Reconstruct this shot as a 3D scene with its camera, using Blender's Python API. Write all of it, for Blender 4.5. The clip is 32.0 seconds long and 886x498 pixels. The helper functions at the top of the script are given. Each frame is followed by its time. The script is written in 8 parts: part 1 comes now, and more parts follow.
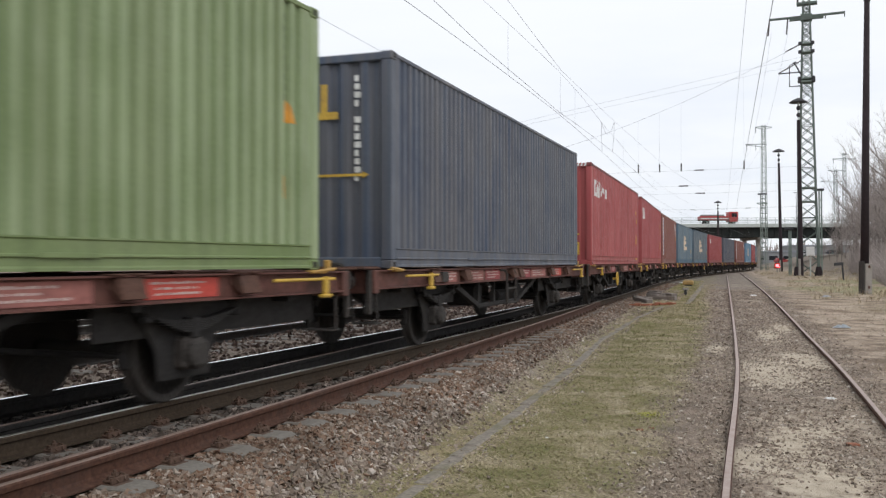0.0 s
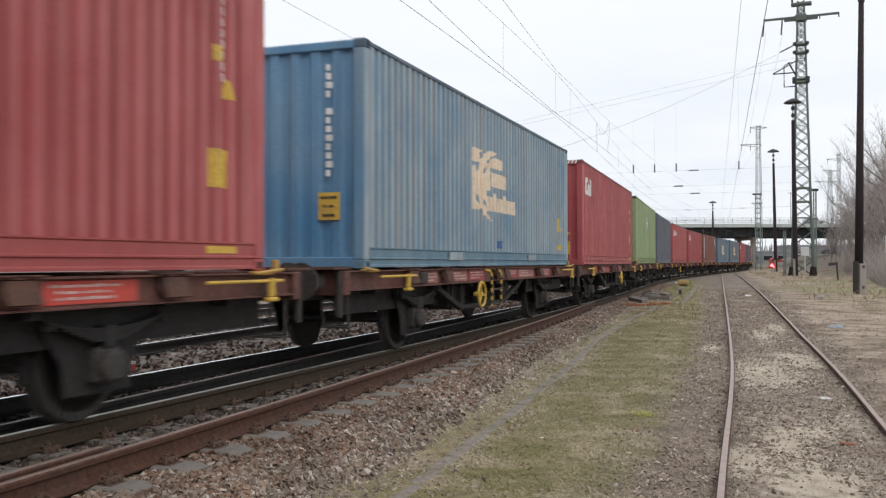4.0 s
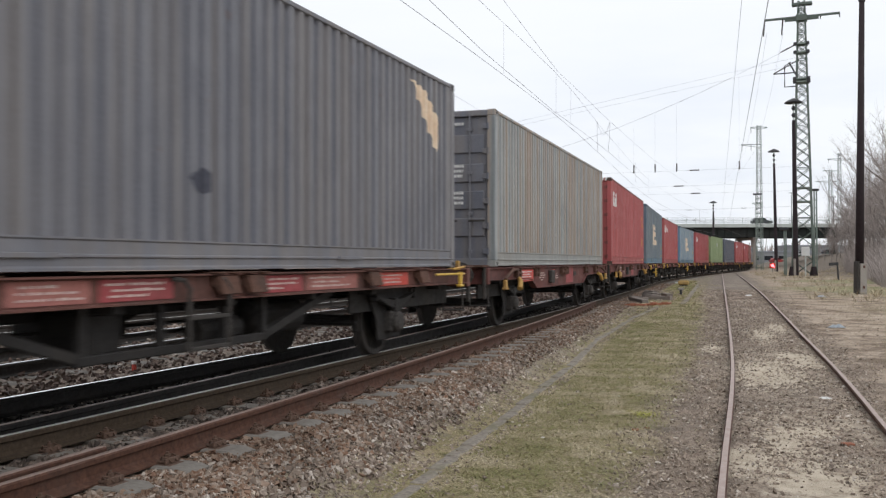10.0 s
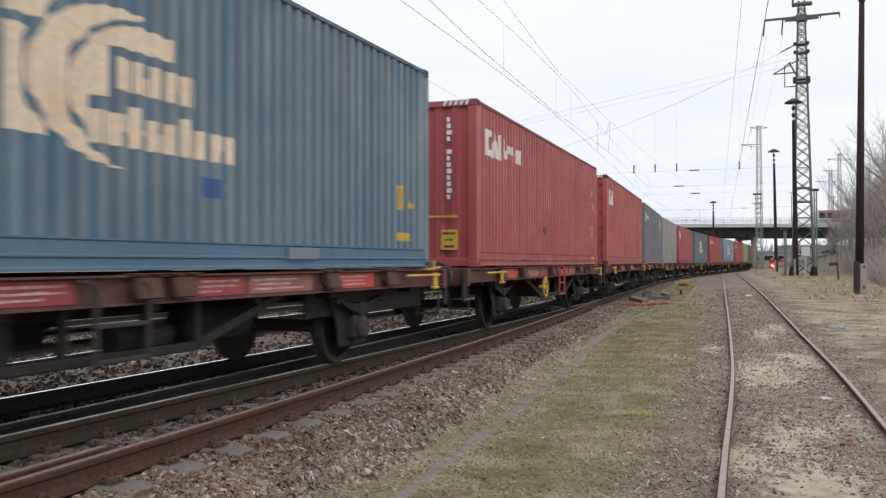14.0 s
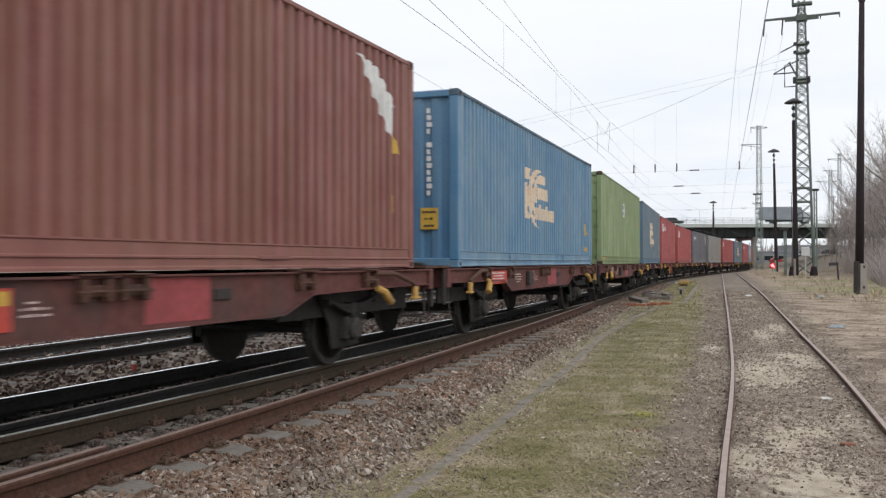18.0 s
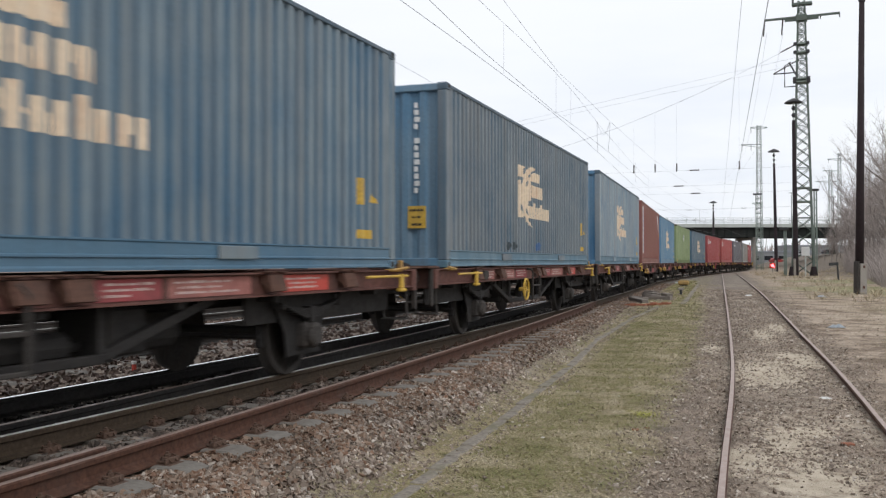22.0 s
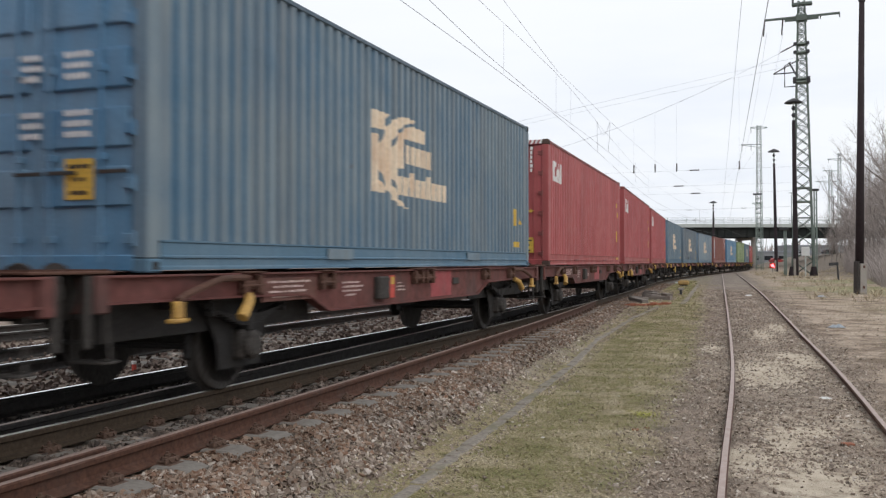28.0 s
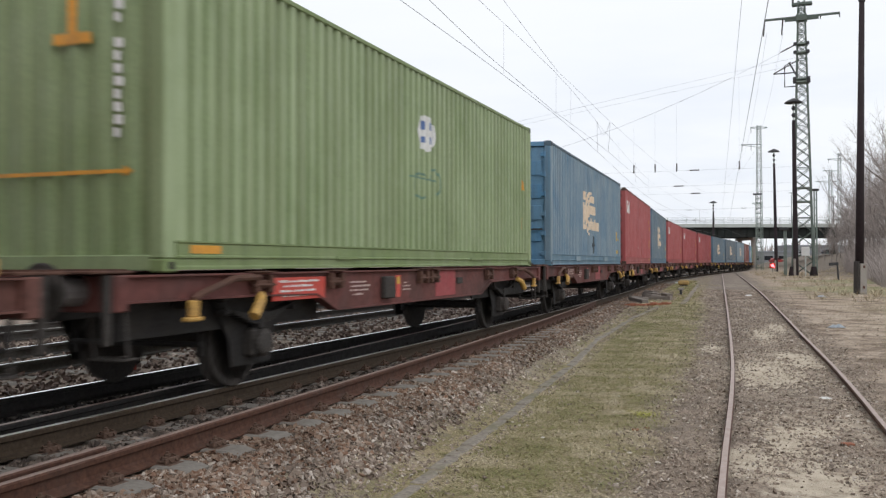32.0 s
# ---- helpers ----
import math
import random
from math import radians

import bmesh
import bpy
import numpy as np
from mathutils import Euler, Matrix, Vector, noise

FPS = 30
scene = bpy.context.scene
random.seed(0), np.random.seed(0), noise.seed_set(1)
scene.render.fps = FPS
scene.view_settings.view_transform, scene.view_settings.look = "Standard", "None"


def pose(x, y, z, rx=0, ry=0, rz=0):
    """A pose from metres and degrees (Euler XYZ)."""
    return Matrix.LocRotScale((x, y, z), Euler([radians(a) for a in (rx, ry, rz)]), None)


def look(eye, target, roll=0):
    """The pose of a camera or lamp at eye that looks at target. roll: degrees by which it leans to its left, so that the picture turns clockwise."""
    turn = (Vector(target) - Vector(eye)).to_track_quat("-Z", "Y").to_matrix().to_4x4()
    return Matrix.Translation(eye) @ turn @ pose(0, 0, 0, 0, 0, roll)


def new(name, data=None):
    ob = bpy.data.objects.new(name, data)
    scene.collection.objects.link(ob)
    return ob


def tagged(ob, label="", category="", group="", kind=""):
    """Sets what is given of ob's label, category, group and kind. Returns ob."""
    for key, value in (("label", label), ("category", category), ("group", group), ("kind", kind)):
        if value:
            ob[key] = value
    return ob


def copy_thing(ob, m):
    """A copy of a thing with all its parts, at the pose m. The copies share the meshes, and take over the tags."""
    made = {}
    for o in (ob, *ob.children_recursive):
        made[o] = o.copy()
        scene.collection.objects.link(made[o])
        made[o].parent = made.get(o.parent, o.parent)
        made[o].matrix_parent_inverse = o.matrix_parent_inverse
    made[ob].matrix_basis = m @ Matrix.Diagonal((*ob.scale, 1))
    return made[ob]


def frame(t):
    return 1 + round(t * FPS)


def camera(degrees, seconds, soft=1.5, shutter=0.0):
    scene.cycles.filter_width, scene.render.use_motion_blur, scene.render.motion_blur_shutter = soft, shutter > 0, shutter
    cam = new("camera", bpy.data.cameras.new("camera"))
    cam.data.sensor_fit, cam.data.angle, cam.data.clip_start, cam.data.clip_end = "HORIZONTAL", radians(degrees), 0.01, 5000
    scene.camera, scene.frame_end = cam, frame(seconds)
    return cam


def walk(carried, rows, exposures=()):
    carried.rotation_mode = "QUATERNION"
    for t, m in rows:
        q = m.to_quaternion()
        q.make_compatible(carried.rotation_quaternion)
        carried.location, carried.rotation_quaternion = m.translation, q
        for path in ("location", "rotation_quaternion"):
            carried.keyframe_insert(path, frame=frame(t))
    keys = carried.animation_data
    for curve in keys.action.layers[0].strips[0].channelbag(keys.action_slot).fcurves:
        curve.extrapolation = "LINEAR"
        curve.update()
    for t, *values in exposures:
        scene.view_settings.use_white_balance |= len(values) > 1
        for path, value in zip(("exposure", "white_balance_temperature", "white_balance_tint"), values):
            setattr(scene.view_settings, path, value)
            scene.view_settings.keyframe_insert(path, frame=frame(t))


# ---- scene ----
from collections import defaultdict

# ---------------------------------------------------------------- camera
EYE = Vector((0.0, 0.0, 1.272))
LIFT = 0.8343


def aim(turn):
    """Camera pose; turn: degrees to the left of the resting direction."""
    a, e = radians(turn), radians(LIFT)
    way = Vector((-math.sin(a) * math.cos(e), math.cos(a) * math.cos(e), math.sin(e)))
    return look(EYE, EYE + way, -0.08)


cam = camera(51.8, 32.0, soft=1.3, shutter=0.28)
TURNS = ((0.0, 0.266), (0.5, 0.319), (1.0, 0.372), (1.5, 0.213), (2.0, 0.053), (2.5, -0.053), (3.0, 0.0), (3.5, -0.045),
         (4.5, -0.01), (5.5, 0.0), (14.0, 0.0), (23.0, 0.0), (32.0, 0.0))
walk(cam, [(t, aim(a)) for t, a in TURNS], ((0.0, 0.05, 6330, 10), (32.0, 0.05, 6330, 10)))

# ---------------------------------------------------------------- world and sun
world = bpy.data.worlds.new("overcast")
scene.world = world
world.use_nodes = True
wn, wl = world.node_tree.nodes, world.node_tree.links
wn.clear()
w_out = wn.new("ShaderNodeOutputWorld")
w_bg = wn.new("ShaderNodeBackground")
w_sky = wn.new("ShaderNodeTexSky")
w_sky.sky_type = "NISHITA"
w_sky.sun_disc = False
w_sky.sun_elevation, w_sky.sun_rotation = radians(42.6), radians(148)
w_sky.air_density, w_sky.dust_density = 1.0, 4.0
w_dim = wn.new("ShaderNodeMixRGB")
w_dim.blend_type = "MULTIPLY"
w_dim.inputs[0].default_value = 1.0
w_dim.inputs[2].default_value = (0.11, 0.11, 0.11, 1)
w_co = wn.new("ShaderNodeTexCoord")
w_map = wn.new("ShaderNodeMapping")
w_map.inputs["Scale"].default_value = (1.6, 1.6, 7.0)
w_noise = wn.new("ShaderNodeTexNoise")
w_noise.inputs["Scale"].default_value = 2.2
w_noise.inputs["Detail"].default_value = 6.0
w_noise.inputs["Roughness"].default_value = 0.55
w_ramp = wn.new("ShaderNodeValToRGB")
w_ramp.color_ramp.elements[0].position, w_ramp.color_ramp.elements[0].color = 0.34, (0.80, 0.845, 0.925, 1)
w_ramp.color_ramp.elements[1].position, w_ramp.color_ramp.elements[1].color = 0.60, (0.965, 0.98, 1.0, 1)
w_sep = wn.new("ShaderNodeSeparateXYZ")
w_up = wn.new("ShaderNodeMapRange")
w_up.inputs["From Min"].default_value, w_up.inputs["From Max"].default_value = 0.02, 0.30
w_hi = wn.new("ShaderNodeMixRGB")
w_hi.inputs[2].default_value = (1.0, 1.01, 1.03, 1)
w_mix = wn.new("ShaderNodeMixRGB")
w_mix.inputs[0].default_value = 0.93
wl.new(w_co.outputs["Generated"], w_map.inputs["Vector"])
wl.new(w_map.outputs["Vector"], w_noise.inputs["Vector"])
wl.new(w_noise.outputs["Fac"], w_ramp.inputs["Fac"])
wl.new(w_co.outputs["Generated"], w_sep.inputs["Vector"])
wl.new(w_sep.outputs["Z"], w_up.inputs["Value"])
wl.new(w_up.outputs["Result"], w_hi.inputs[0])
wl.new(w_ramp.outputs["Color"], w_hi.inputs[1])
wl.new(w_sky.outputs["Color"], w_dim.inputs[1])
wl.new(w_dim.outputs["Color"], w_mix.inputs[1])
wl.new(w_hi.outputs["Color"], w_mix.inputs[2])
wl.new(w_mix.outputs["Color"], w_bg.inputs["Color"])
w_bg.inputs["Strength"].default_value = 1.0
wl.new(w_bg.outputs["Background"], w_out.inputs["Surface"])

sun = new("sun", bpy.data.lights.new("sun", "SUN"))
sun.data.energy, sun.data.angle, sun.data.color = 0.62, radians(25), (1.0, 0.99, 0.975)
sun.matrix_world = look((30, -48, 52), (0, 0, 0))

# ---------------------------------------------------------------- the line of the track
# curvature (1/km) by distance along the train's track; right-hand bends are positive
BEND_AT = (-60, -10, 15, 35, 60, 100, 140, 175, 220, 270, 400)
BEND = (0.0, -2.257, -2.110, -1.937, 2.332, 1.533, -1.360, -1.314, 0.150, 0.034, 0.0)
STEP = 0.5
TS = np.arange(-420.0, 560.0, STEP)
_i0 = int(round(420.0 / STEP))
_k = np.interp(TS, BEND_AT, BEND) / 1000.0
TA = np.cumsum(_k) * STEP
TA = TA - TA[_i0] + 0.3763
TX, TY = np.cumsum(np.sin(TA)) * STEP, np.cumsum(np.cos(TA)) * STEP
TX, TY = TX - TX[_i0] - 5.568, TY - TY[_i0] + 2.810


def on_track(s, lat=0.0):
    """x, y and heading at distance s, lat metres to the right of the train's track."""
    a = np.interp(s, TS, TA)
    return np.interp(s, TS, TX) + lat * np.cos(a), np.interp(s, TS, TY) - lat * np.sin(a), a


def track_pose(s, lat=0.0, z=0.0):
    x, y, a = on_track(s, lat)
    return pose(float(x), float(y), z, 0, 0, -math.degrees(float(a)))


def to_track(x, y):
    """Distance along and to the right of the train's track, for arrays of places."""
    x, y = np.asarray(x, float).ravel(), np.asarray(y, float).ravel()
    s, lat = np.empty(len(x)), np.empty(len(x))
    px, py, pa, ps = TX[700:1900:2], TY[700:1900:2], TA[700:1900:2], TS[700:1900:2]
    for i in range(0, len(x), 4000):
        dx, dy = x[i:i + 4000, None] - px[None], y[i:i + 4000, None] - py[None]
        j = np.argmin(dx * dx + dy * dy, axis=1)
        r = np.arange(len(j))
        ex, ey = dx[r, j], dy[r, j]
        s[i:i + 4000] = ps[j] + ex * np.sin(pa[j]) + ey * np.cos(pa[j])
        lat[i:i + 4000] = ex * np.cos(pa[j]) - ey * np.sin(pa[j])
    return s, lat


# the siding is nearly straight, with a kink; its rails climb towards the main line
SID_A, SID_X = 0.2966, 0.876
SID_Y = (0, 6, 10, 14, 20, 30, 40, 60, 110)
SID_Z = (-0.385, -0.385, -0.385, -0.36, -0.325, -0.18, -0.07, 0.0, 0.0)
KINK_Y = (0, 6.4, 8.0, 9.6, 11.8, 14.3, 19, 27, 40, 75, 110)
KINK = (-0.24, -0.107, -0.068, -0.017, 0.040, 0.082, 0.095, 0.08, 0.04, -0.03, -0.05)


def siding_z(y):
    return np.interp(y, SID_Y, SID_Z)


def kink(y):
    """How far the siding lies to the right of a straight line."""
    return sum(np.interp(np.asarray(y, float) + d, KINK_Y, KINK) for d in (-0.9, -0.3, 0.3, 0.9)) / 4


def from_siding(x, y):
    return (np.asarray(x) - SID_X) * math.cos(SID_A) - np.asarray(y) * math.sin(SID_A) - kink(y)


def branch_lat(s):
    """Right rail of the branch that leaves the train's track at a turnout."""
    return 0.753 + 0.0435 * np.maximum(30.0 - np.asarray(s, float), 0.0)


def smooth(a, b, x):
    t = np.clip((np.asarray(x, float) - a) / (b - a), 0, 1)
    return t * t * (3 - 2 * t)


def waves(x, y, size, seed):
    r = np.random.RandomState(seed)
    out = np.zeros(np.shape(x))
    for _ in range(7):
        a, ph, f = r.uniform(0, 6.28), r.uniform(0, 6.28), r.uniform(0.6, 1.6) / size
        out = out + np.sin((x * math.cos(a) + y * math.sin(a)) * f * 6.28 + ph)
    return out / 7


def ground_z(x, y):
    x, y = np.asarray(x, float), np.asarray(y, float)
    s, lat = to_track(x, y)
    s, lat = s.reshape(x.shape), lat.reshape(x.shape)
    low = siding_z(y) - 0.075
    edge = branch_lat(s) + 0.62
    bed = -0.212 + 0.0 * x
    f = smooth(0.0, 0.85, lat - edge)
    z = bed * (1 - f) + low * f
    sr = from_siding(x, y)
    near = smooth(38, 75, y)
    z = z + smooth(8, 26, sr) * (0.5 + 2.9 * near) + smooth(60, 200, sr) * 2.0
    z = z + 0.018 * waves(x, y, 1.7, 3) * smooth(1.6, 3.6, lat - branch_lat(s)) + 0.05 * waves(x, y, 7.0, 5) * smooth(2.2, 6.0, sr)
    return z


# ---------------------------------------------------------------- mesh helpers
class Geo:
    """Collects points and faces of one mesh."""

    def __init__(self):
        self.v, self.f, self.weld = [], [], 0.0

    def add(self, pts, faces):
        n = len(self.v)
        self.v += [tuple(q) for q in pts]
        self.f += [tuple(i + n for i in f) for f in faces]
        return self

    def box(self, x0, x1, y0, y1, z0, z1, c=0.0, m=None):
        """A box with chamfered edges."""
        c = min(c, 0.45 * min(x1 - x0, y1 - y0, z1 - z0))
        if c <= 0:
            p = [(x, y, z) for z in (z0, z1) for y in (y0, y1) for x in (x0, x1)]
            fs = [(0, 2, 3, 1), (4, 5, 7, 6), (0, 1, 5, 4), (2, 6, 7, 3), (0, 4, 6, 2), (1, 3, 7, 5)]
        else:
            p, idx = [], {}
            for ix, x in enumerate((x0, x1)):
                for iy, y in enumerate((y0, y1)):
                    for iz, z in enumerate((z0, z1)):
                        sx, sy, sz = (c if ix == 0 else -c), (c if iy == 0 else -c), (c if iz == 0 else -c)
                        for k, q in enumerate(((x, y + sy, z + sz), (x + sx, y, z + sz), (x + sx, y + sy, z))):
                            idx[ix, iy, iz, k] = len(p)
                            p.append(q)
            fs = []
            for ix in (0, 1):
                q = [idx[ix, a, b, 0] for a, b in ((0, 0), (1, 0), (1, 1), (0, 1))]
                fs.append(q if ix else q[::-1])
                q = [idx[a, ix, b, 1] for a, b in ((0, 0), (1, 0), (1, 1), (0, 1))]
                fs.append(q[::-1] if ix else q)
                q = [idx[a, b, ix, 2] for a, b in ((0, 0), (1, 0), (1, 1), (0, 1))]
                fs.append(q if ix else q[::-1])
            for a in (0, 1):
                for b in (0, 1):
                    for q, flip in (([idx[a, b, 0, 0], idx[a, b, 0, 1], idx[a, b, 1, 1], idx[a, b, 1, 0]], a == b),
                                    ([idx[a, 0, b, 0], idx[a, 1, b, 0], idx[a, 1, b, 2], idx[a, 0, b, 2]], a == b),
                                    ([idx[0, a, b, 1], idx[0, a, b, 2], idx[1, a, b, 2], idx[1, a, b, 1]], a == b)):
                        fs.append(q[::-1] if flip else q)
                    for d in (0, 1):
                        q = [idx[a, b, d, k] for k in range(3)]
                        fs.append(q if (a + b + d) % 2 else q[::-1])
        if m is not None:
            p = [m @ Vector(q) for q in p]
        return self.add(p, fs)

    def tube(self, pts, radii, n=6, caps=True):
        """A round rod through points, with a radius at each."""
        pts = [Vector(q) for q in pts]
        if not hasattr(radii, "__len__"):
            radii = [radii] * len(pts)
        base, up = len(self.v), None
        for i, q in enumerate(pts):
            d = (pts[min(i + 1, len(pts) - 1)] - pts[max(i - 1, 0)]).normalized()
            if up is None:
                up = Vector((0, 0, 1)) if abs(d.z) < 0.9 else Vector((1, 0, 0))
            e = d.cross(up)
            e = e.normalized() if e.length > 1e-6 else Vector((1, 0, 0))
            g = e.cross(d)
            for k in range(n):
                a = 6.28318 * k / n
                self.v.append(tuple(q + (e * math.cos(a) + g * math.sin(a)) * radii[i]))
        for i in range(len(pts) - 1):
            for k in range(n):
                a, b = base + i * n + k, base + i * n + (k + 1) % n
                self.f.append((a, a + n, b + n, b))
        if caps:
            self.f.append(tuple(base + k for k in range(n)))
            self.f.append(tuple(base + (len(pts) - 1) * n + k for k in range(n))[::-1])
        return self

    def disc_x(self, x0, x1, y, z, r, n=20, r1=None):
        """A round disc or drum with its axis along x."""
        return self.tube([(x0, y, z), (x1, y, z)], [r, r if r1 is None else r1], n)

    def lathe_x(self, prof, y, z, n=24):
        """Turned form about an axis along x; prof: (x, radius)."""
        return self.tube([(x, y, z) for x, _ in prof], [max(r, 0.001) for _, r in prof], n)

    def ring_x(self, x, y, z, r, t, n=24, m=8):
        """A torus about an axis along x."""
        base = len(self.v)
        for i in range(n):
            a = 6.28318 * i / n
            for k in range(m):
                b = 6.28318 * k / m
                rr = r + t * math.cos(b)
                self.v.append((x + t * math.sin(b), y + rr * math.cos(a), z + rr * math.sin(a)))
        for i in range(n):
            for k in range(m):
                a0, a1 = base + i * m, base + (i + 1) % n * m
                self.f.append((a0 + k, a1 + k, a1 + (k + 1) % m, a0 + (k + 1) % m))
        return self

    def prism_x(self, pts, x0, x1):
        """Polygon in y, z carried from x0 to x1."""
        n = len(pts)
        v = [(x0, a, b) for a, b in pts] + [(x1, a, b) for a, b in pts]
        fs = [tuple(range(n)), tuple(range(n, 2 * n))[::-1]]
        fs += [(i, i + n, (i + 1) % n + n, (i + 1) % n) for i in range(n)]
        return self.add(v, fs)

    def sweep(self, profile, stations, closed=True):
        """profile: (lat, z) points; stations: (x, y, heading, z)."""
        n, base = len(profile), len(self.v)
        for x, y, a, z in stations:
            ca, sa = math.cos(a), math.sin(a)
            self.v += [(x + q * ca, y - q * sa, z + w) for q, w in profile]
        for i in range(len(stations) - 1):
            for k in range(n if closed else n - 1):
                a, b = base + i * n + k, base + i * n + (k + 1) % n
                self.f.append((a, a + n, b + n, b))
        if closed:
            self.f.append(tuple(base + k for k in range(n)))
            self.f.append(tuple(base + (len(stations) - 1) * n + k for k in range(n))[::-1])
        return self

    def mesh(self, name, material, smooth_faces=False):
        me = bpy.data.meshes.new(name)
        me.from_pydata(self.v, [], self.f)
        bm = bmesh.new()
        bm.from_mesh(me)
        if self.weld:
            bmesh.ops.remove_doubles(bm, verts=bm.verts, dist=self.weld)
        bmesh.ops.recalc_face_normals(bm, faces=bm.faces)
        bm.to_mesh(me)
        bm.free()
        if material is not None:
            me.materials.append(material)
        if smooth_faces:
            me.polygons.foreach_set("use_smooth", [True] * len(me.polygons))
        return me


def part(name, geo, material, parent=None, label="", at=None, smooth_faces=False):
    """Links a mesh as ONE object under a thing or a part."""
    me = geo if isinstance(geo, bpy.types.Mesh) else geo.mesh(name, material, smooth_faces)
    ob = new(name, me)
    if parent is not None:
        ob.parent = parent
    if at is not None:
        ob.matrix_local = at
    if label:
        ob["label"] = label
    return ob


def thing(name, label, category, group="", kind="", m=None):
    ob = new(name)
    ob.empty_display_size = 0.2
    if m is not None:
        ob.matrix_world = m
    return tagged(ob, label, category, group, kind)


def raw_mesh(name, verts, faces, material, flat=True):
    """Large meshes straight from arrays; faces all of one size."""
    me = bpy.data.meshes.new(name)
    nv, nf, k = len(verts), len(faces), faces.shape[1]
    me.vertices.add(nv)
    me.vertices.foreach_set("co", np.ascontiguousarray(verts, np.float32).ravel())
    me.loops.add(nf * k)
    me.loops.foreach_set("vertex_index", np.ascontiguousarray(faces, np.int32).ravel())
    me.polygons.add(nf)
    me.polygons.foreach_set("loop_start", np.arange(0, nf * k, k, dtype=np.int32))
    me.update(calc_edges=True)
    me.polygons.foreach_set("use_smooth", np.full(nf, not flat))
    me.materials.append(material)
    return me


# ---------------------------------------------------------------- materials
class Mat:
    """Small node builder."""

    def __init__(self, name, rough=0.7, metal=0.0):
        self.m = bpy.data.materials.new(name)
        self.m.use_nodes = True
        self.n, self.l = self.m.node_tree.nodes, self.m.node_tree.links
        self.b = self.n["Principled BSDF"]
        self.b.inputs["Roughness"].default_value = rough
        self.b.inputs["Metallic"].default_value = metal
        self.co = self.n.new("ShaderNodeTexCoord").outputs["Object"]

    def put(self, sock, value):
        if hasattr(value, "links"):
            self.l.new(value, sock)
        elif hasattr(value, "__len__") and len(value) == 3 and sock.type == "RGBA":
            sock.default_value = (*value, 1)
        else:
            sock.default_value = value

    def shifted(self, amount=37.0):
        """Object coordinates moved by a different amount for each object."""
        o = self.n.new("ShaderNodeObjectInfo").outputs["Random"]
        k = self.n.new("ShaderNodeMath")
        k.operation = "MULTIPLY"
        self.l.new(o, k.inputs[0])
        k.inputs[1].default_value = amount
        a = self.n.new("ShaderNodeVectorMath")
        a.operation = "ADD"
        self.l.new(self.co, a.inputs[0])
        self.l.new(k.outputs[0], a.inputs[1])
        return a.outputs[0]

    def noise(self, scale, detail=4.0, vec=None, stretch=None, rough=0.55):
        t = self.n.new("ShaderNodeTexNoise")
        t.inputs["Scale"].default_value, t.inputs["Detail"].default_value = scale, detail
        t.inputs["Roughness"].default_value = rough
        v = self.co if vec is None else vec
        if stretch:
            mp = self.n.new("ShaderNodeMapping")
            mp.inputs["Scale"].default_value = stretch
            self.l.new(v, mp.inputs["Vector"])
            v = mp.outputs["Vector"]
        self.l.new(v, t.inputs["Vector"])
        return t.outputs["Fac"]

    def ramp(self, fac, *stops):
        r = self.n.new("ShaderNodeValToRGB")
        e = r.color_ramp.elements
        while len(e) < len(stops):
            e.new(0.5)
        for el, (p, c) in zip(e, stops):
            el.position = p
            el.color = (*c, 1) if hasattr(c, "__len__") else (c, c, c, 1)
        self.l.new(fac, r.inputs["Fac"])
        return r.outputs["Color"]

    def mix(self, fac, a, b, mode="MIX"):
        x = self.n.new("ShaderNodeMixRGB")
        x.blend_type = mode
        self.put(x.inputs[0], fac)
        self.put(x.inputs[1], a)
        self.put(x.inputs[2], b)
        return x.outputs["Color"]

    def math(self, op, a, b=0.0):
        x = self.n.new("ShaderNodeMath")
        x.operation = op
        self.put(x.inputs[0], a)
        self.put(x.inputs[1], b)
        return x.outputs[0]

    def color(self, c):
        self.put(self.b.inputs["Base Color"], c)
        return self

    def rough(self, c):
        self.put(self.b.inputs["Roughness"], c)
        return self

    def bump(self, height, strength=0.3, distance=0.01):
        x = self.n.new("ShaderNodeBump")
        x.inputs["Strength"].default_value, x.inputs["Distance"].default_value = strength, distance
        self.l.new(height, x.inputs["Height"])
        self.l.new(x.outputs["Normal"], self.b.inputs["Normal"])
        return self


def scaled(c, k):
    return tuple(min(1.0, max(0.0, x * k)) for x in c)


def blend(a, b, k):
    return tuple(x * (1 - k) + y * k for x, y in zip(a, b))


def plain(name, c, rough=0.7, metal=0.0, var=0.2, scale=6.0, dirt=(0.10, 0.085, 0.07), amount=0.35, bump=0.0):
    """A surface with grain and stains at two scales."""
    m = Mat(name, rough, metal)
    if max(c) < 0.14:
        m.b.inputs["Specular IOR Level"].default_value = 0.25
    v = m.shifted()
    g = m.ramp(m.noise(scale * 6, 5, v), (0.3, scaled(c, 1 - var)), (0.7, scaled(c, 1 + var)))
    st = m.ramp(m.noise(scale * 0.6, 5, v), (0.5, 0.0), (0.75, amount))
    m.color(m.mix(st, g, dirt))
    m.rough(m.ramp(m.noise(scale * 2, 3, v), (0.3, max(0.05, rough - 0.12)), (0.7, min(1, rough + 0.12))))
    if bump:
        m.bump(m.noise(scale * 8, 4, v), 0.5, bump)
    return m.m


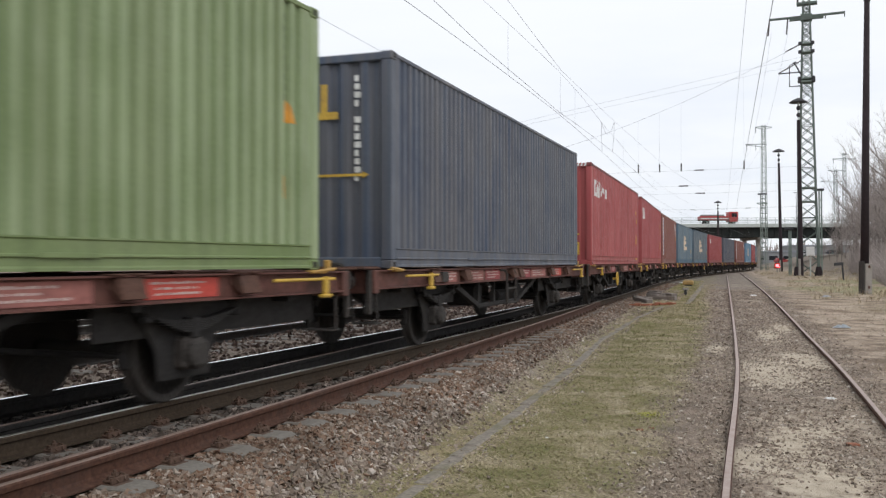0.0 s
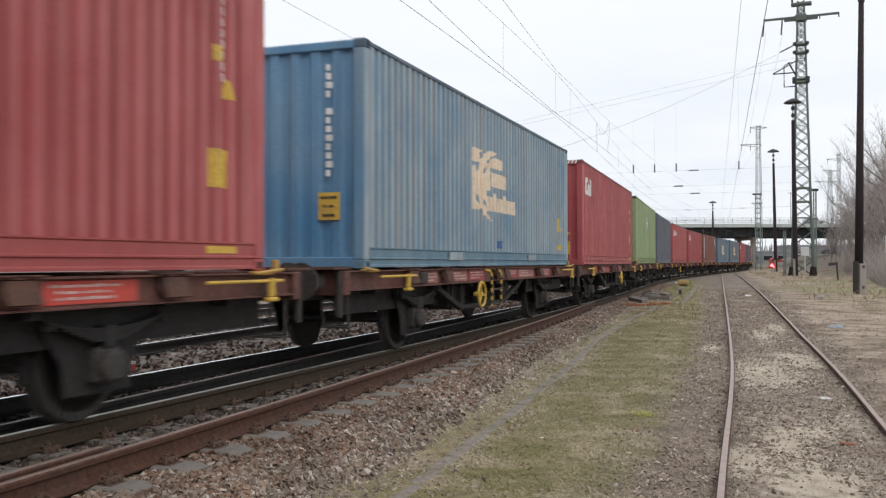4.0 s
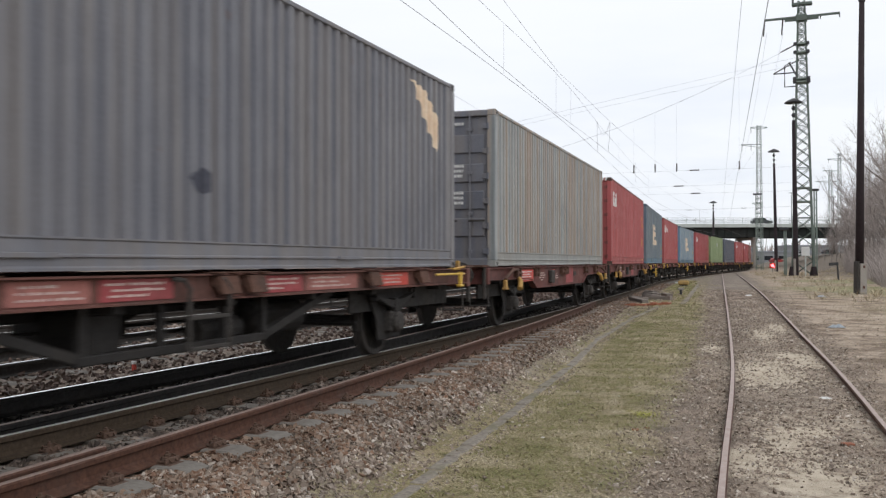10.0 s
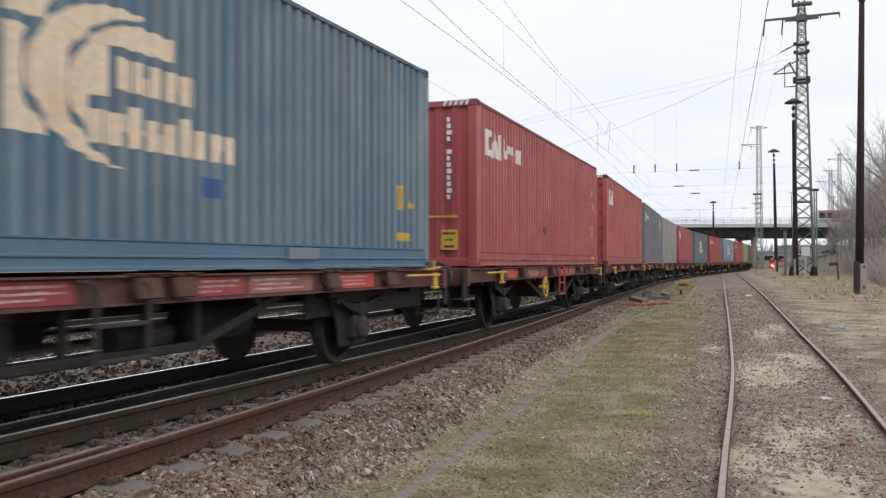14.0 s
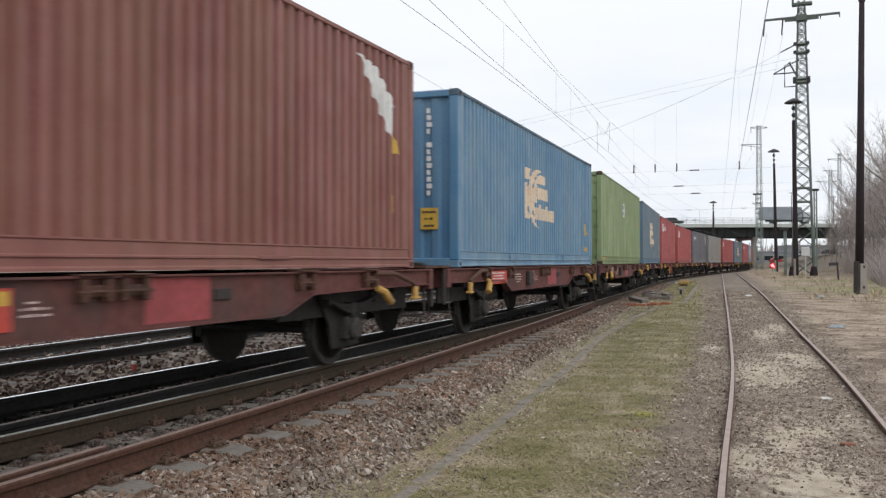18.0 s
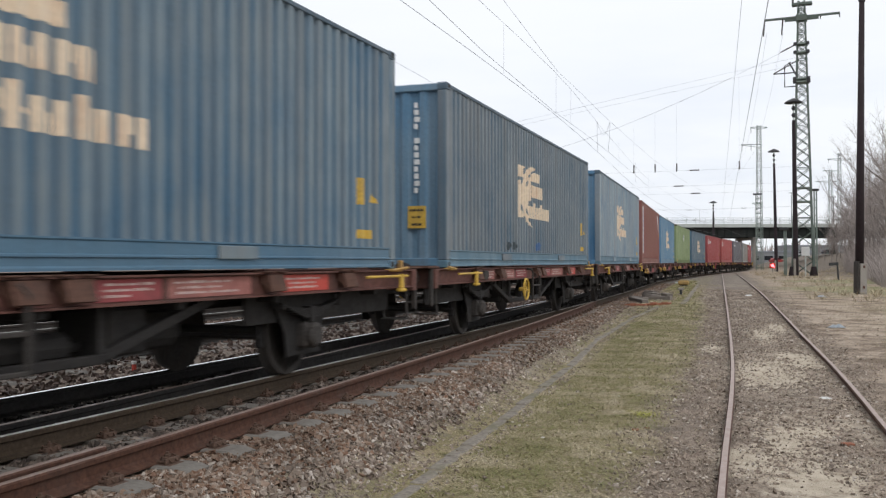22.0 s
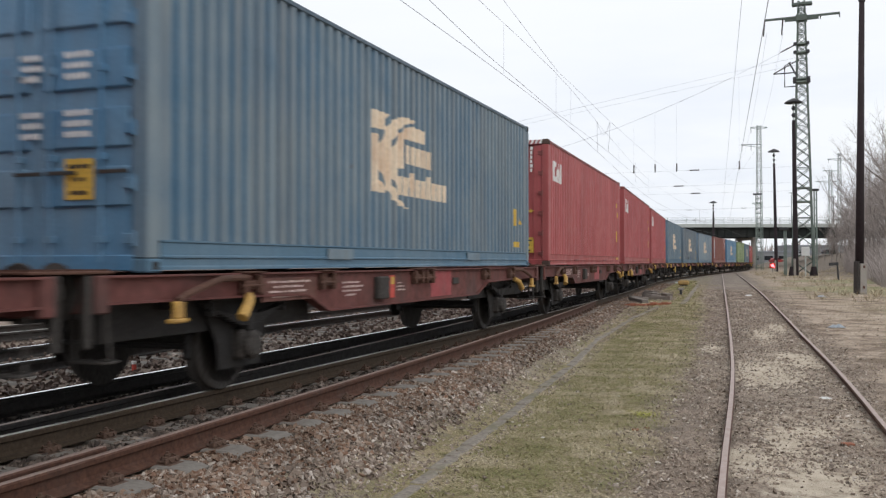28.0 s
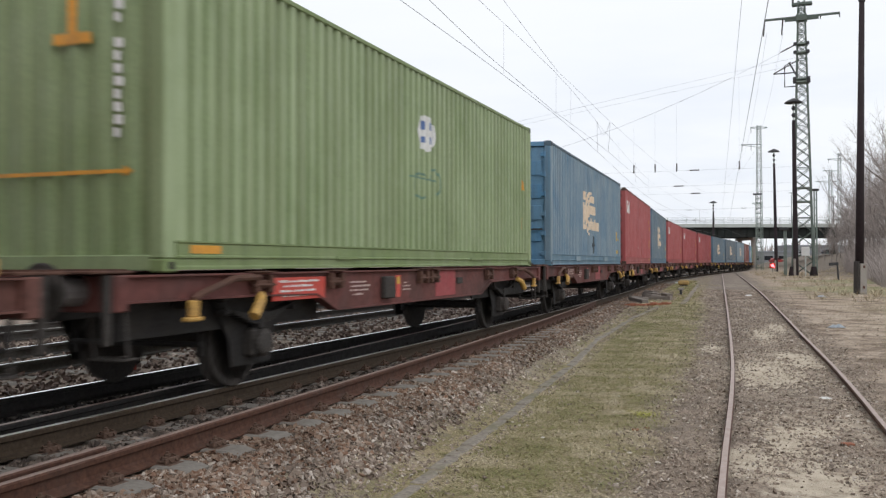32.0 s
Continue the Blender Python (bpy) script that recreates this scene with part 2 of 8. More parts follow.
def paint(name, c, fade, rust=0.3, streak=0.5, rib_fade_shade=0.0, stain=None, amount=0.85):
    """Container paint: faded in patches, streaked by rain, scratched and rusty here and there; ribs paler than their
    recesses.
    """
    m = Mat(name, 0.5)
    v = m.shifted(53.0)
    base = m.ramp(m.noise(0.55, 4, v), (0.32, c), (0.7, blend(c, fade, 0.55)))
    fine = m.ramp(m.noise(28, 4, v), (0.25, 0.86), (0.75, 1.1))
    base = m.mix(1.0, base, fine, "MULTIPLY")
    # outer ribs fade with wear; darker recess colour also stands in for shade
    if rib_fade_shade:
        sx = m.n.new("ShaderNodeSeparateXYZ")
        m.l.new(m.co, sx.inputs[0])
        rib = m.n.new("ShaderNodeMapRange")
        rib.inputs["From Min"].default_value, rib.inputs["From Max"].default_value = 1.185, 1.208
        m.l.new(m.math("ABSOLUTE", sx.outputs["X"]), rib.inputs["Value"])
        amt = m.math("MULTIPLY", rib.outputs["Result"], m.ramp(m.noise(1.1, 4, v), (0.3, 0.35 * rib_fade_shade), (0.62, rib_fade_shade)))
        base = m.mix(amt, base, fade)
    lines = m.noise(1.0, 6, v, (7.0, 7.0, 0.22), 0.65)
    base = m.mix(m.ramp(lines, (0.5, 0.0), (0.78, streak)), base, scaled(c, 0.45))
    if stain:
        wide = m.noise(1.0, 4, v, (5.0, 5.0, 0.10), 0.6)
        base = m.mix(m.ramp(wide, (0.42, 0.0), (0.60, amount)), base, stain)
    spots = m.noise(5.5, 7, v, (1, 1, 0.5), 0.7)
    base = m.mix(m.ramp(spots, (0.665, 0.0), (0.72, rust)), base, (0.15, 0.07, 0.035))
    m.color(base)
    m.rough(m.ramp(m.noise(3.0, 4, v), (0.3, 0.42), (0.7, 0.68)))
    m.bump(m.math("ADD", m.noise(9, 4, v), m.math("MULTIPLY", m.noise(1.6, 3, v), 5.0)), 0.35, 0.006)
    return m.m


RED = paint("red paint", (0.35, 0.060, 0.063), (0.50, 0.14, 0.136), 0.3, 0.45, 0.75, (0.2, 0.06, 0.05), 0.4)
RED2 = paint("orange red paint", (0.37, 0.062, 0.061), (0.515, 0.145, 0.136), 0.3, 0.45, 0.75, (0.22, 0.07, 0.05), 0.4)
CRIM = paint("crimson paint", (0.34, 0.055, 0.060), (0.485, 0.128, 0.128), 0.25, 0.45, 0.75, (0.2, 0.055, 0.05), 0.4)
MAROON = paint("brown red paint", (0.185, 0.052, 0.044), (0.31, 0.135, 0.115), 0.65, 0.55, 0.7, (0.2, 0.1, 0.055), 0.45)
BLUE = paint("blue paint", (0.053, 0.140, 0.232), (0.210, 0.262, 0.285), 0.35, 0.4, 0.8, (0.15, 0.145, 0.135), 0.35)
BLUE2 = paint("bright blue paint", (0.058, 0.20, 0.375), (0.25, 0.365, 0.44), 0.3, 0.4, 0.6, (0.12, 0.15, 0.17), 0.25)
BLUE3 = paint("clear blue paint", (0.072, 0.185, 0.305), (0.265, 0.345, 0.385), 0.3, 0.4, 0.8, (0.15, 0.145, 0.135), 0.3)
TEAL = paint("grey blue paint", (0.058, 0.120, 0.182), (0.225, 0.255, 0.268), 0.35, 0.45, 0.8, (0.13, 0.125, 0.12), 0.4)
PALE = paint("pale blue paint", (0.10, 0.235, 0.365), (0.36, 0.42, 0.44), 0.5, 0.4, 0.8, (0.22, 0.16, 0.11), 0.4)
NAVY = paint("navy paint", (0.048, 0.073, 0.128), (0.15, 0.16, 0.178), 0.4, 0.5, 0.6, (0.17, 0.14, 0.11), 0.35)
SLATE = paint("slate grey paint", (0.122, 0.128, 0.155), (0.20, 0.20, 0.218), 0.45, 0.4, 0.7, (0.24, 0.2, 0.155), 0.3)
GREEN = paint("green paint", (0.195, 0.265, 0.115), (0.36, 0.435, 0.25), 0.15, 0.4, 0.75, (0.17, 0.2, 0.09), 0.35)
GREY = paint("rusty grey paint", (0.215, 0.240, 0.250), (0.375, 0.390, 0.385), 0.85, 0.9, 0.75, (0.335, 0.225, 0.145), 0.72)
VIOLET = paint("violet blue paint", (0.075, 0.09, 0.19), (0.14, 0.15, 0.2), 0.3, 0.4)

TOP_RED = paint("grimy red rail paint", (0.19, 0.045, 0.042), (0.26, 0.08, 0.07), 0.5, 0.5)
TOP_BLUE = paint("grimy blue rail paint", (0.055, 0.095, 0.135), (0.12, 0.16, 0.19), 0.5, 0.5)
GREEN_DIM = paint("darker green paint", (0.17, 0.235, 0.085), (0.25, 0.30, 0.15), 0.3, 0.5)
RAIL_RED = paint("red rail paint", (0.33, 0.062, 0.058), (0.40, 0.11, 0.10), 0.4, 0.45)
RAIL_BLUE = paint("blue rail paint", (0.062, 0.150, 0.235), (0.15, 0.22, 0.27), 0.4, 0.4)
RAIL_TEAL = paint("grey blue rail paint", (0.085, 0.180, 0.250), (0.18, 0.25, 0.29), 0.4, 0.4)
RAIL_GREY = paint("grey rail paint", (0.28, 0.295, 0.29), (0.30, 0.27, 0.23), 0.4, 0.5)
WHITE = plain("white lettering paint", (0.72, 0.72, 0.70), 0.6, 0, 0.1, 3.0, (0.4, 0.38, 0.35), 0.4)
CREAM = plain("cream lettering paint", (0.76, 0.62, 0.46), 0.6, 0, 0.12, 3.0, (0.55, 0.30, 0.16), 0.55)
YELLOW = plain("yellow paint", (0.60, 0.385, 0.055), 0.55, 0, 0.2, 5.0, (0.25, 0.16, 0.07), 0.5)
ORANGE = plain("orange paint", (0.65, 0.30, 0.03), 0.55, 0, 0.12, 5.0)
SIGN_RED = plain("bright red plate", (0.52, 0.062, 0.042), 0.5, 0, 0.15, 5.0, (0.2, 0.07, 0.05), 0.4)
INK = plain("black lettering", (0.03, 0.03, 0.03), 0.6)
LOGO_BLUE = plain("blue emblem paint", (0.10, 0.17, 0.36), 0.6)
PATCH_BLUE = plain("blue repair patch", (0.04, 0.11, 0.27), 0.6)
SILL_A = plain("dusty red brown steel", (0.135, 0.062, 0.050), 0.75, 0, 0.3, 2.2, (0.055, 0.043, 0.038), 0.85)
SILL_PINK = plain("faded pinkish steel", (0.34, 0.135, 0.115), 0.8, 0, 0.25, 3.0, (0.14, 0.07, 0.06), 0.7)
STENCIL = plain("worn stencil paint", (0.56, 0.43, 0.39), 0.8, 0, 0.3, 8.0, (0.2, 0.1, 0.09), 0.7)
SILL_NEW = plain("repainted red brown steel", (0.31, 0.058, 0.062), 0.7, 0, 0.2, 2.5, (0.13, 0.06, 0.055), 0.5)
LADDER_RED = plain("crimson ladder paint", (0.36, 0.05, 0.065), 0.6, 0, 0.2, 4.0, (0.12, 0.06, 0.055), 0.4)
HOOK = plain("worn yellow paint", (0.48, 0.285, 0.07), 0.6, 0, 0.25, 7.0, (0.16, 0.085, 0.045), 0.75)
BUFFER = plain("greasy grey steel", (0.17, 0.155, 0.15), 0.6, 0.2, 0.25, 5.0, (0.06, 0.05, 0.045), 0.6)
CAST = plain("grimy corner casting", (0.085, 0.055, 0.045), 0.85, 0, 0.3, 6.0, (0.045, 0.036, 0.032), 0.6)
SILL_B = plain("maroon brown steel", (0.135, 0.052, 0.045), 0.75, 0, 0.25, 1.6, (0.07, 0.052, 0.047), 0.85)
RUSTY = plain("rusty steel", (0.105, 0.055, 0.040), 0.85, 0, 0.3, 6.0, (0.05, 0.038, 0.034), 0.6, 0.002)
BLACK_STEEL = plain("near-black steel", (0.028, 0.026, 0.025), 0.8, 0, 0.3, 5.0, (0.05, 0.041, 0.033), 0.4, 0.002)
DARK = plain("grimy steel", (0.050, 0.045, 0.041), 0.8, 0, 0.3, 5.0, (0.065, 0.047, 0.038), 0.45, 0.002)

# ---------------------------------------------------------------- ground
GROUND = Mat("ground", 0.95)


def ground_material():
    m = GROUND
    geo = m.n.new("ShaderNodeNewGeometry").outputs["Position"]

    def attr(name):
        a = m.n.new("ShaderNodeAttribute")
        a.attribute_name = name
        return a.outputs["Fac"]

    track, siding, bare = attr("track"), attr("siding"), attr("sand")
    n1, n2, n3 = m.noise(1.1, 6, geo), m.noise(6.0, 6, geo), m.noise(45.0, 5, geo)
    wob = m.math("MULTIPLY", m.math("SUBTRACT", n1, 0.5), 1.6)
    ballast = m.ramp(n3, (0.25, (0.11, 0.082, 0.062)), (0.55, (0.25, 0.195, 0.15)), (0.8, (0.38, 0.31, 0.25)))
    soil = m.ramp(n2, (0.25, (0.30, 0.235, 0.172)), (0.6, (0.49, 0.39, 0.295)), (0.85, (0.60, 0.50, 0.40)))
    turf = m.ramp(n2, (0.28, (0.135, 0.120, 0.045)), (0.45, (0.225, 0.190, 0.085)), (0.66, (0.33, 0.262, 0.160)), (0.85, (0.42, 0.340, 0.235)))
    grit = m.ramp(n3, (0.3, (0.140, 0.103, 0.076)), (0.5, (0.258, 0.200, 0.152)), (0.7, (0.41, 0.335, 0.262)))
    grit = m.mix(1.0, grit, m.ramp(m.noise(2.3, 7, geo, None, 0.68), (0.36, 0.55), (0.60, 1.12)), "MULTIPLY")
    sand = m.ramp(n2, (0.3, (0.44, 0.365, 0.27)), (0.75, (0.62, 0.54, 0.425)))
    fine = m.ramp(n3, (0.25, 0.45), (0.75, 1.45))
    litter = m.ramp(m.noise(0.9, 7, geo, None, 0.7), (0.42, (0.42, 0.38, 0.34)), (0.56, (1.0, 1.0, 1.0)))
    soil = m.mix(1.0, soil, fine, "MULTIPLY")
    soil = m.mix(1.0, soil, litter, "MULTIPLY")
    turf = m.mix(1.0, turf, fine, "MULTIPLY")
    turf = m.mix(m.ramp(m.noise(1.7, 6, geo, None, 0.65), (0.50, 0.0), (0.64, 0.8)), turf, m.ramp(n3, (0.25, (0.24, 0.19, 0.115)), (0.75, (0.46, 0.38, 0.27))))
    side = m.math("ADD", siding, wob)
    # grass between the ballast and the siding, grit along the siding, soil to its right
    c = m.mix(m.ramp(m.math("ADD", m.math("MULTIPLY", side, 0.2), 0.5), (0.13, 0.0), (0.24, 1.0)), turf, grit)
    c = m.mix(m.ramp(m.math("ADD", m.math("MULTIPLY", side, 0.1), 0.5), (0.585, 0.0), (0.655, 1.0)), c, soil)
    patches = m.ramp(m.noise(0.42, 3, geo), (0.47, 0.0), (0.56, 1.0))
    inside = m.ramp(m.math("ADD", m.math("MULTIPLY", siding, 0.1), 0.5), (0.42, 0.0), (0.455, 1.0), (0.55, 1.0), (0.60, 0.0))
    c = m.mix(m.math("MULTIPLY", m.math("MULTIPLY", patches, inside), m.ramp(n2, (0.38, 0.12), (0.55, 0.6))), c, sand)
    c = m.mix(m.ramp(m.math("ADD", m.math("ADD", bare, m.math("MULTIPLY", m.math("SUBTRACT", n2, 0.5), 1.3)), m.math("MULTIPLY", m.math("SUBTRACT", m.noise(13, 5, geo, None, 0.65), 0.5), 1.2)), (0.25, 0.0), (0.62, 0.88)), c, sand)
    far_turf = m.ramp(m.noise(0.16, 4, geo), (0.50, 0.0), (0.60, 0.8))
    right = m.ramp(m.math("ADD", m.math("MULTIPLY", siding, 0.02), 0.5), (0.545, 0.0), (0.60, 1.0))
    c = m.mix(m.math("MULTIPLY", far_turf, right), c, turf)
    wood_floor = m.ramp(m.noise(1.3, 6, geo, None, 0.65), (0.3, (0.085, 0.066, 0.050)), (0.55, (0.17, 0.135, 0.10)), (0.8, (0.30, 0.245, 0.18)))
    c = m.mix(m.ramp(m.math("ADD", m.math("MULTIPLY", m.math("ADD", siding, m.math("MULTIPLY", wob, 3.0)), 0.02), 0.5), (0.65, 0.0), (0.73, 1.0)), c, wood_floor)
    sep = m.n.new("ShaderNodeSeparateXYZ")
    m.l.new(geo, sep.inputs[0])
    away = m.ramp(m.math("ADD", m.math("MULTIPLY", sep.outputs["Y"], 0.01), m.math("MULTIPLY", wob, 0.02)), (0.24, 0.0), (0.60, 0.6))
    bed = m.ramp(m.math("ADD", m.math("MULTIPLY", siding, 0.1), 0.5), (0.10, 0.0), (0.22, 1.0), (0.62, 1.0), (0.70, 0.0))
    c = m.mix(m.math("MULTIPLY", away, bed), c, m.mix(1.0, m.ramp(n2, (0.3, (0.12, 0.098, 0.080)), (0.7, (0.23, 0.195, 0.16))), fine, "MULTIPLY"))
    t = m.math("ADD", track, m.math("MULTIPLY", m.math("SUBTRACT", n2, 0.5), 0.9))
    verge = m.mix(m.ramp(m.noise(2.6, 5, geo, None, 0.6), (0.46, 0.0), (0.66, 0.6)), m.ramp(n3, (0.25, (0.165, 0.140, 0.115)), (0.75, (0.36, 0.312, 0.262))), turf)
    c = m.mix(m.ramp(m.math("ADD", m.math("MULTIPLY", m.math("ADD", t, m.math("MULTIPLY", wob, 0.4)), 0.1), 0.5), (0.655, 0.95), (0.715, 0.0)), c, verge)
    c = m.mix(m.ramp(m.math("ADD", m.math("MULTIPLY", t, 0.1), 0.5), (0.575, 1.0), (0.62, 0.0)), c, ballast)
    c = m.mix(m.math("MULTIPLY", m.ramp(m.math("ADD", attr("moss"), m.math("MULTIPLY", m.math("SUBTRACT", n1, 0.5), 1.2)), (0.3, 0.0), (0.6, 0.9)), m.ramp(n2, (0.4, 0.4), (0.6, 1.0))), c, m.mix(1.0, (0.20, 0.215, 0.085), fine, "MULTIPLY"))
    m.color(c)
    m.bump(m.math("ADD", n3, m.math("MULTIPLY", n2, 1.5)), 0.8, 0.03)


ground_material()


def spaced(a, b, fine_a, fine_b, step, grow):
    """Grid lines, close together from fine_a to fine_b and ever wider beyond."""
    mid = list(np.arange(fine_a, fine_b + step, step))
    lo, hi, d = [], [], step
    q = fine_a
    while q > a:
        d *= grow
        q -= d
        lo.append(q)
    q, d = mid[-1], step
    while q < b:
        d *= grow
        q += d
        hi.append(q)
    return np.array(lo[::-1] + mid + hi)


# bare sandy patches by the siding: x, y, half length along it, half width
SAND = ((5.0, 14.1, 2.2, 0.62), (6.1, 15.6, 1.4, 0.42), (2.95, 7.2, 0.7, 0.42), (3.3, 8.8, 1.0, 0.25), (7.2, 20.5, 2.2, 0.35), (2.6, 8.0, 0.6, 0.25), (5.25, 17.8, 1.2, 0.22), (3.75, 9.3, 0.35, 0.3), (8.2, 22.5, 1.6, 0.3))


def sandy(x, y):
    out = np.zeros(np.shape(x))
    ca, sa = math.cos(SID_A), math.sin(SID_A)
    for px, py, u, w in SAND:
        dx, dy = x - px, y - py
        out = np.maximum(out, np.exp(-((dx * sa + dy * ca) / u) ** 2 - ((dx * ca - dy * sa) / w) ** 2))
    return out


def build_ground():
    gx, gy = spaced(-2600, 2600, -8, 26, 0.22, 1.085), spaced(-300, 3200, 2, 50, 0.24, 1.07)
    xx, yy = np.meshgrid(gx, gy)
    zz = ground_z(xx, yy)
    nx, ny = len(gx), len(gy)
    v = np.stack([xx.ravel(), yy.ravel(), zz.ravel()], 1)
    i = (np.arange(ny - 1)[:, None] * nx + np.arange(nx - 1)[None]).ravel()
    me = raw_mesh("ground", v, np.stack([i, i + 1, i + nx + 1, i + nx], 1), GROUND.m, flat=False)
    s, lat = to_track(xx, yy)
    a = me.attributes.new("track", "FLOAT", "POINT")
    a.data.foreach_set("value", (lat - (branch_lat(s) - 0.753)).astype(np.float32))
    a = me.attributes.new("sand", "FLOAT", "POINT")
    a.data.foreach_set("value", sandy(xx, yy).ravel().astype(np.float32))
    a = me.attributes.new("moss", "FLOAT", "POINT")
    a.data.foreach_set("value", np.maximum(np.exp(-((xx - 21.5) / 4.5) ** 2 - ((yy - 45) / 7.0) ** 2), np.exp(-((xx - 27.0) / 4.0) ** 2 - ((yy - 62) / 6.0) ** 2)).ravel().astype(np.float32))
    a = me.attributes.new("siding", "FLOAT", "POINT")
    a.data.foreach_set("value", from_siding(xx, yy).ravel().astype(np.float32))
    tagged(new("ground", me), "stony ground with worn grass and bare soil", "ground", kind="structure")


build_ground()

# ---------------------------------------------------------------- tracks
FAINT = plain("faint blue paint", (0.13, 0.235, 0.17), 0.6)
RAIL_RUST = plain("rusty rail", (0.078, 0.037, 0.024), 0.8, 0, 0.35, 5.0, (0.06, 0.038, 0.03), 0.7, 0.001)
RAIL_OLIVE = plain("oily brown rail", (0.050, 0.035, 0.023), 0.97, 0, 0.3, 5.0, (0.055, 0.042, 0.032), 0.6, 0.001)
RAIL_TOP = plain("polished rail head", (0.88, 0.88, 0.88), 0.16, 1.0, 0.05, 10.0, (0.6, 0.57, 0.54), 0.2)
RAIL_WORN = plain("worn grey rail head", (0.40, 0.385, 0.34), 0.38, 0.8, 0.15, 10.0, (0.25, 0.2, 0.16), 0.4)
RAIL_DULL = plain("dull rail head", (0.30, 0.215, 0.18), 0.5, 0.4, 0.2, 10.0, (0.2, 0.12, 0.09), 0.4)
RAIL_PINK = plain("worn siding rail", (0.40, 0.31, 0.27), 0.55, 0.3, 0.15, 10.0, (0.22, 0.13, 0.10), 0.4)
CONCRETE = plain("weathered concrete", (0.30, 0.275, 0.245), 0.9, 0, 0.2, 5.0, (0.16, 0.13, 0.11), 0.5, 0.002)
SLEEPER = plain("grimy concrete sleeper", (0.175, 0.158, 0.137), 0.9, 0, 0.2, 5.0, (0.12, 0.095, 0.08), 0.6, 0.002)
BOLT = plain("rusty fastening", (0.10, 0.062, 0.045), 0.85, 0, 0.3, 10.0)

RAIL = [(-0.075, -0.172), (0.075, -0.172), (0.075, -0.160), (0.018, -0.142), (0.010, -0.120), (0.010, -0.055), (0.034, -0.042),
        (0.036, -0.012), (0.026, -0.001), (-0.026, -0.001), (-0.036, -0.012), (-0.034, -0.042), (-0.010, -0.055), (-0.010, -0.120),
        (-0.018, -0.142), (-0.075, -0.160)]
HEAD = [(-0.027, -0.004), (0.027, -0.004), (0.024, 0.0015), (-0.024, 0.0015)]


def along(s0, s1, lat, z=0.0, step=1.5):
    """Stations beside the train's track; lat: a number or a function of s."""
    out = []
    for s in np.arange(s0, s1 + 0.01, step):
        q = float(lat(s)) if callable(lat) else lat
        x, y, a = on_track(s, q)
        out.append((float(x), float(y), float(a), z))
    return out


def siding_stations(y0, y1, off, step=0.5):
    ca, sa = math.cos(SID_A), math.sin(SID_A)
    return [(SID_X + y * math.tan(SID_A) + (off + float(kink(y))) * ca, y - off * sa, SID_A, float(siding_z(y))) for y in np.arange(y0, y1 + 0.01, step)]


def rail(stations, parent, top, dz=0.0, body=None):
    st = [(x, y, a, z + dz) for x, y, a, z in stations]
    r = part("rail", Geo().sweep(RAIL, st), body or RAIL_RUST, parent, smooth_faces=False)
    part("rail_head", Geo().sweep(HEAD, st), top, r)


def sleeper_geo(half):
    g = Geo()
    g.sweep([(-half, -0.36), (-half, -0.21), (-half + 0.10, -0.185), (half - 0.10, -0.185), (half, -0.21), (half, -0.36)],
            [(0, -0.14, 0, 0), (0, -0.125, 0, 0.012), (0, 0.125, 0, 0.012), (0, 0.14, 0, 0)])
    return g.mesh("sleeper", SLEEPER)


def clip_geo():
    """Ribbed base plate with clamps, bolts, nuts and spring washers that hold one rail."""
    g = Geo()
    g.box(-0.20, 0.20, -0.085, 0.085, -0.19, -0.170, 0.005)
    for sx in (-1, 1):
        g.box(sx * 0.105 - 0.045, sx * 0.105 + 0.045, -0.060, 0.060, -0.170, -0.146, 0.008)
        g.box(sx * 0.152 - 0.012, sx * 0.152 + 0.012, -0.080, 0.080, -0.170, -0.128, 0.004)
        g.tube([(sx * 0.115, 0, -0.15), (sx * 0.115, 0, -0.09)], [0.014, 0.012], 6)
        g.tube([(sx * 0.115, 0, -0.128), (sx * 0.115, 0, -0.108)], 0.024, 6)
        for d in (-0.045, 0.045):
            g.tube([(sx * 0.09, d, -0.15), (sx * 0.11, d * 1.3, -0.118), (sx * 0.15, d * 1.15, -0.124), (sx * 0.175, d * 0.6, -0.155)], 0.008, 5)
    return g.mesh("fastening", BOLT)


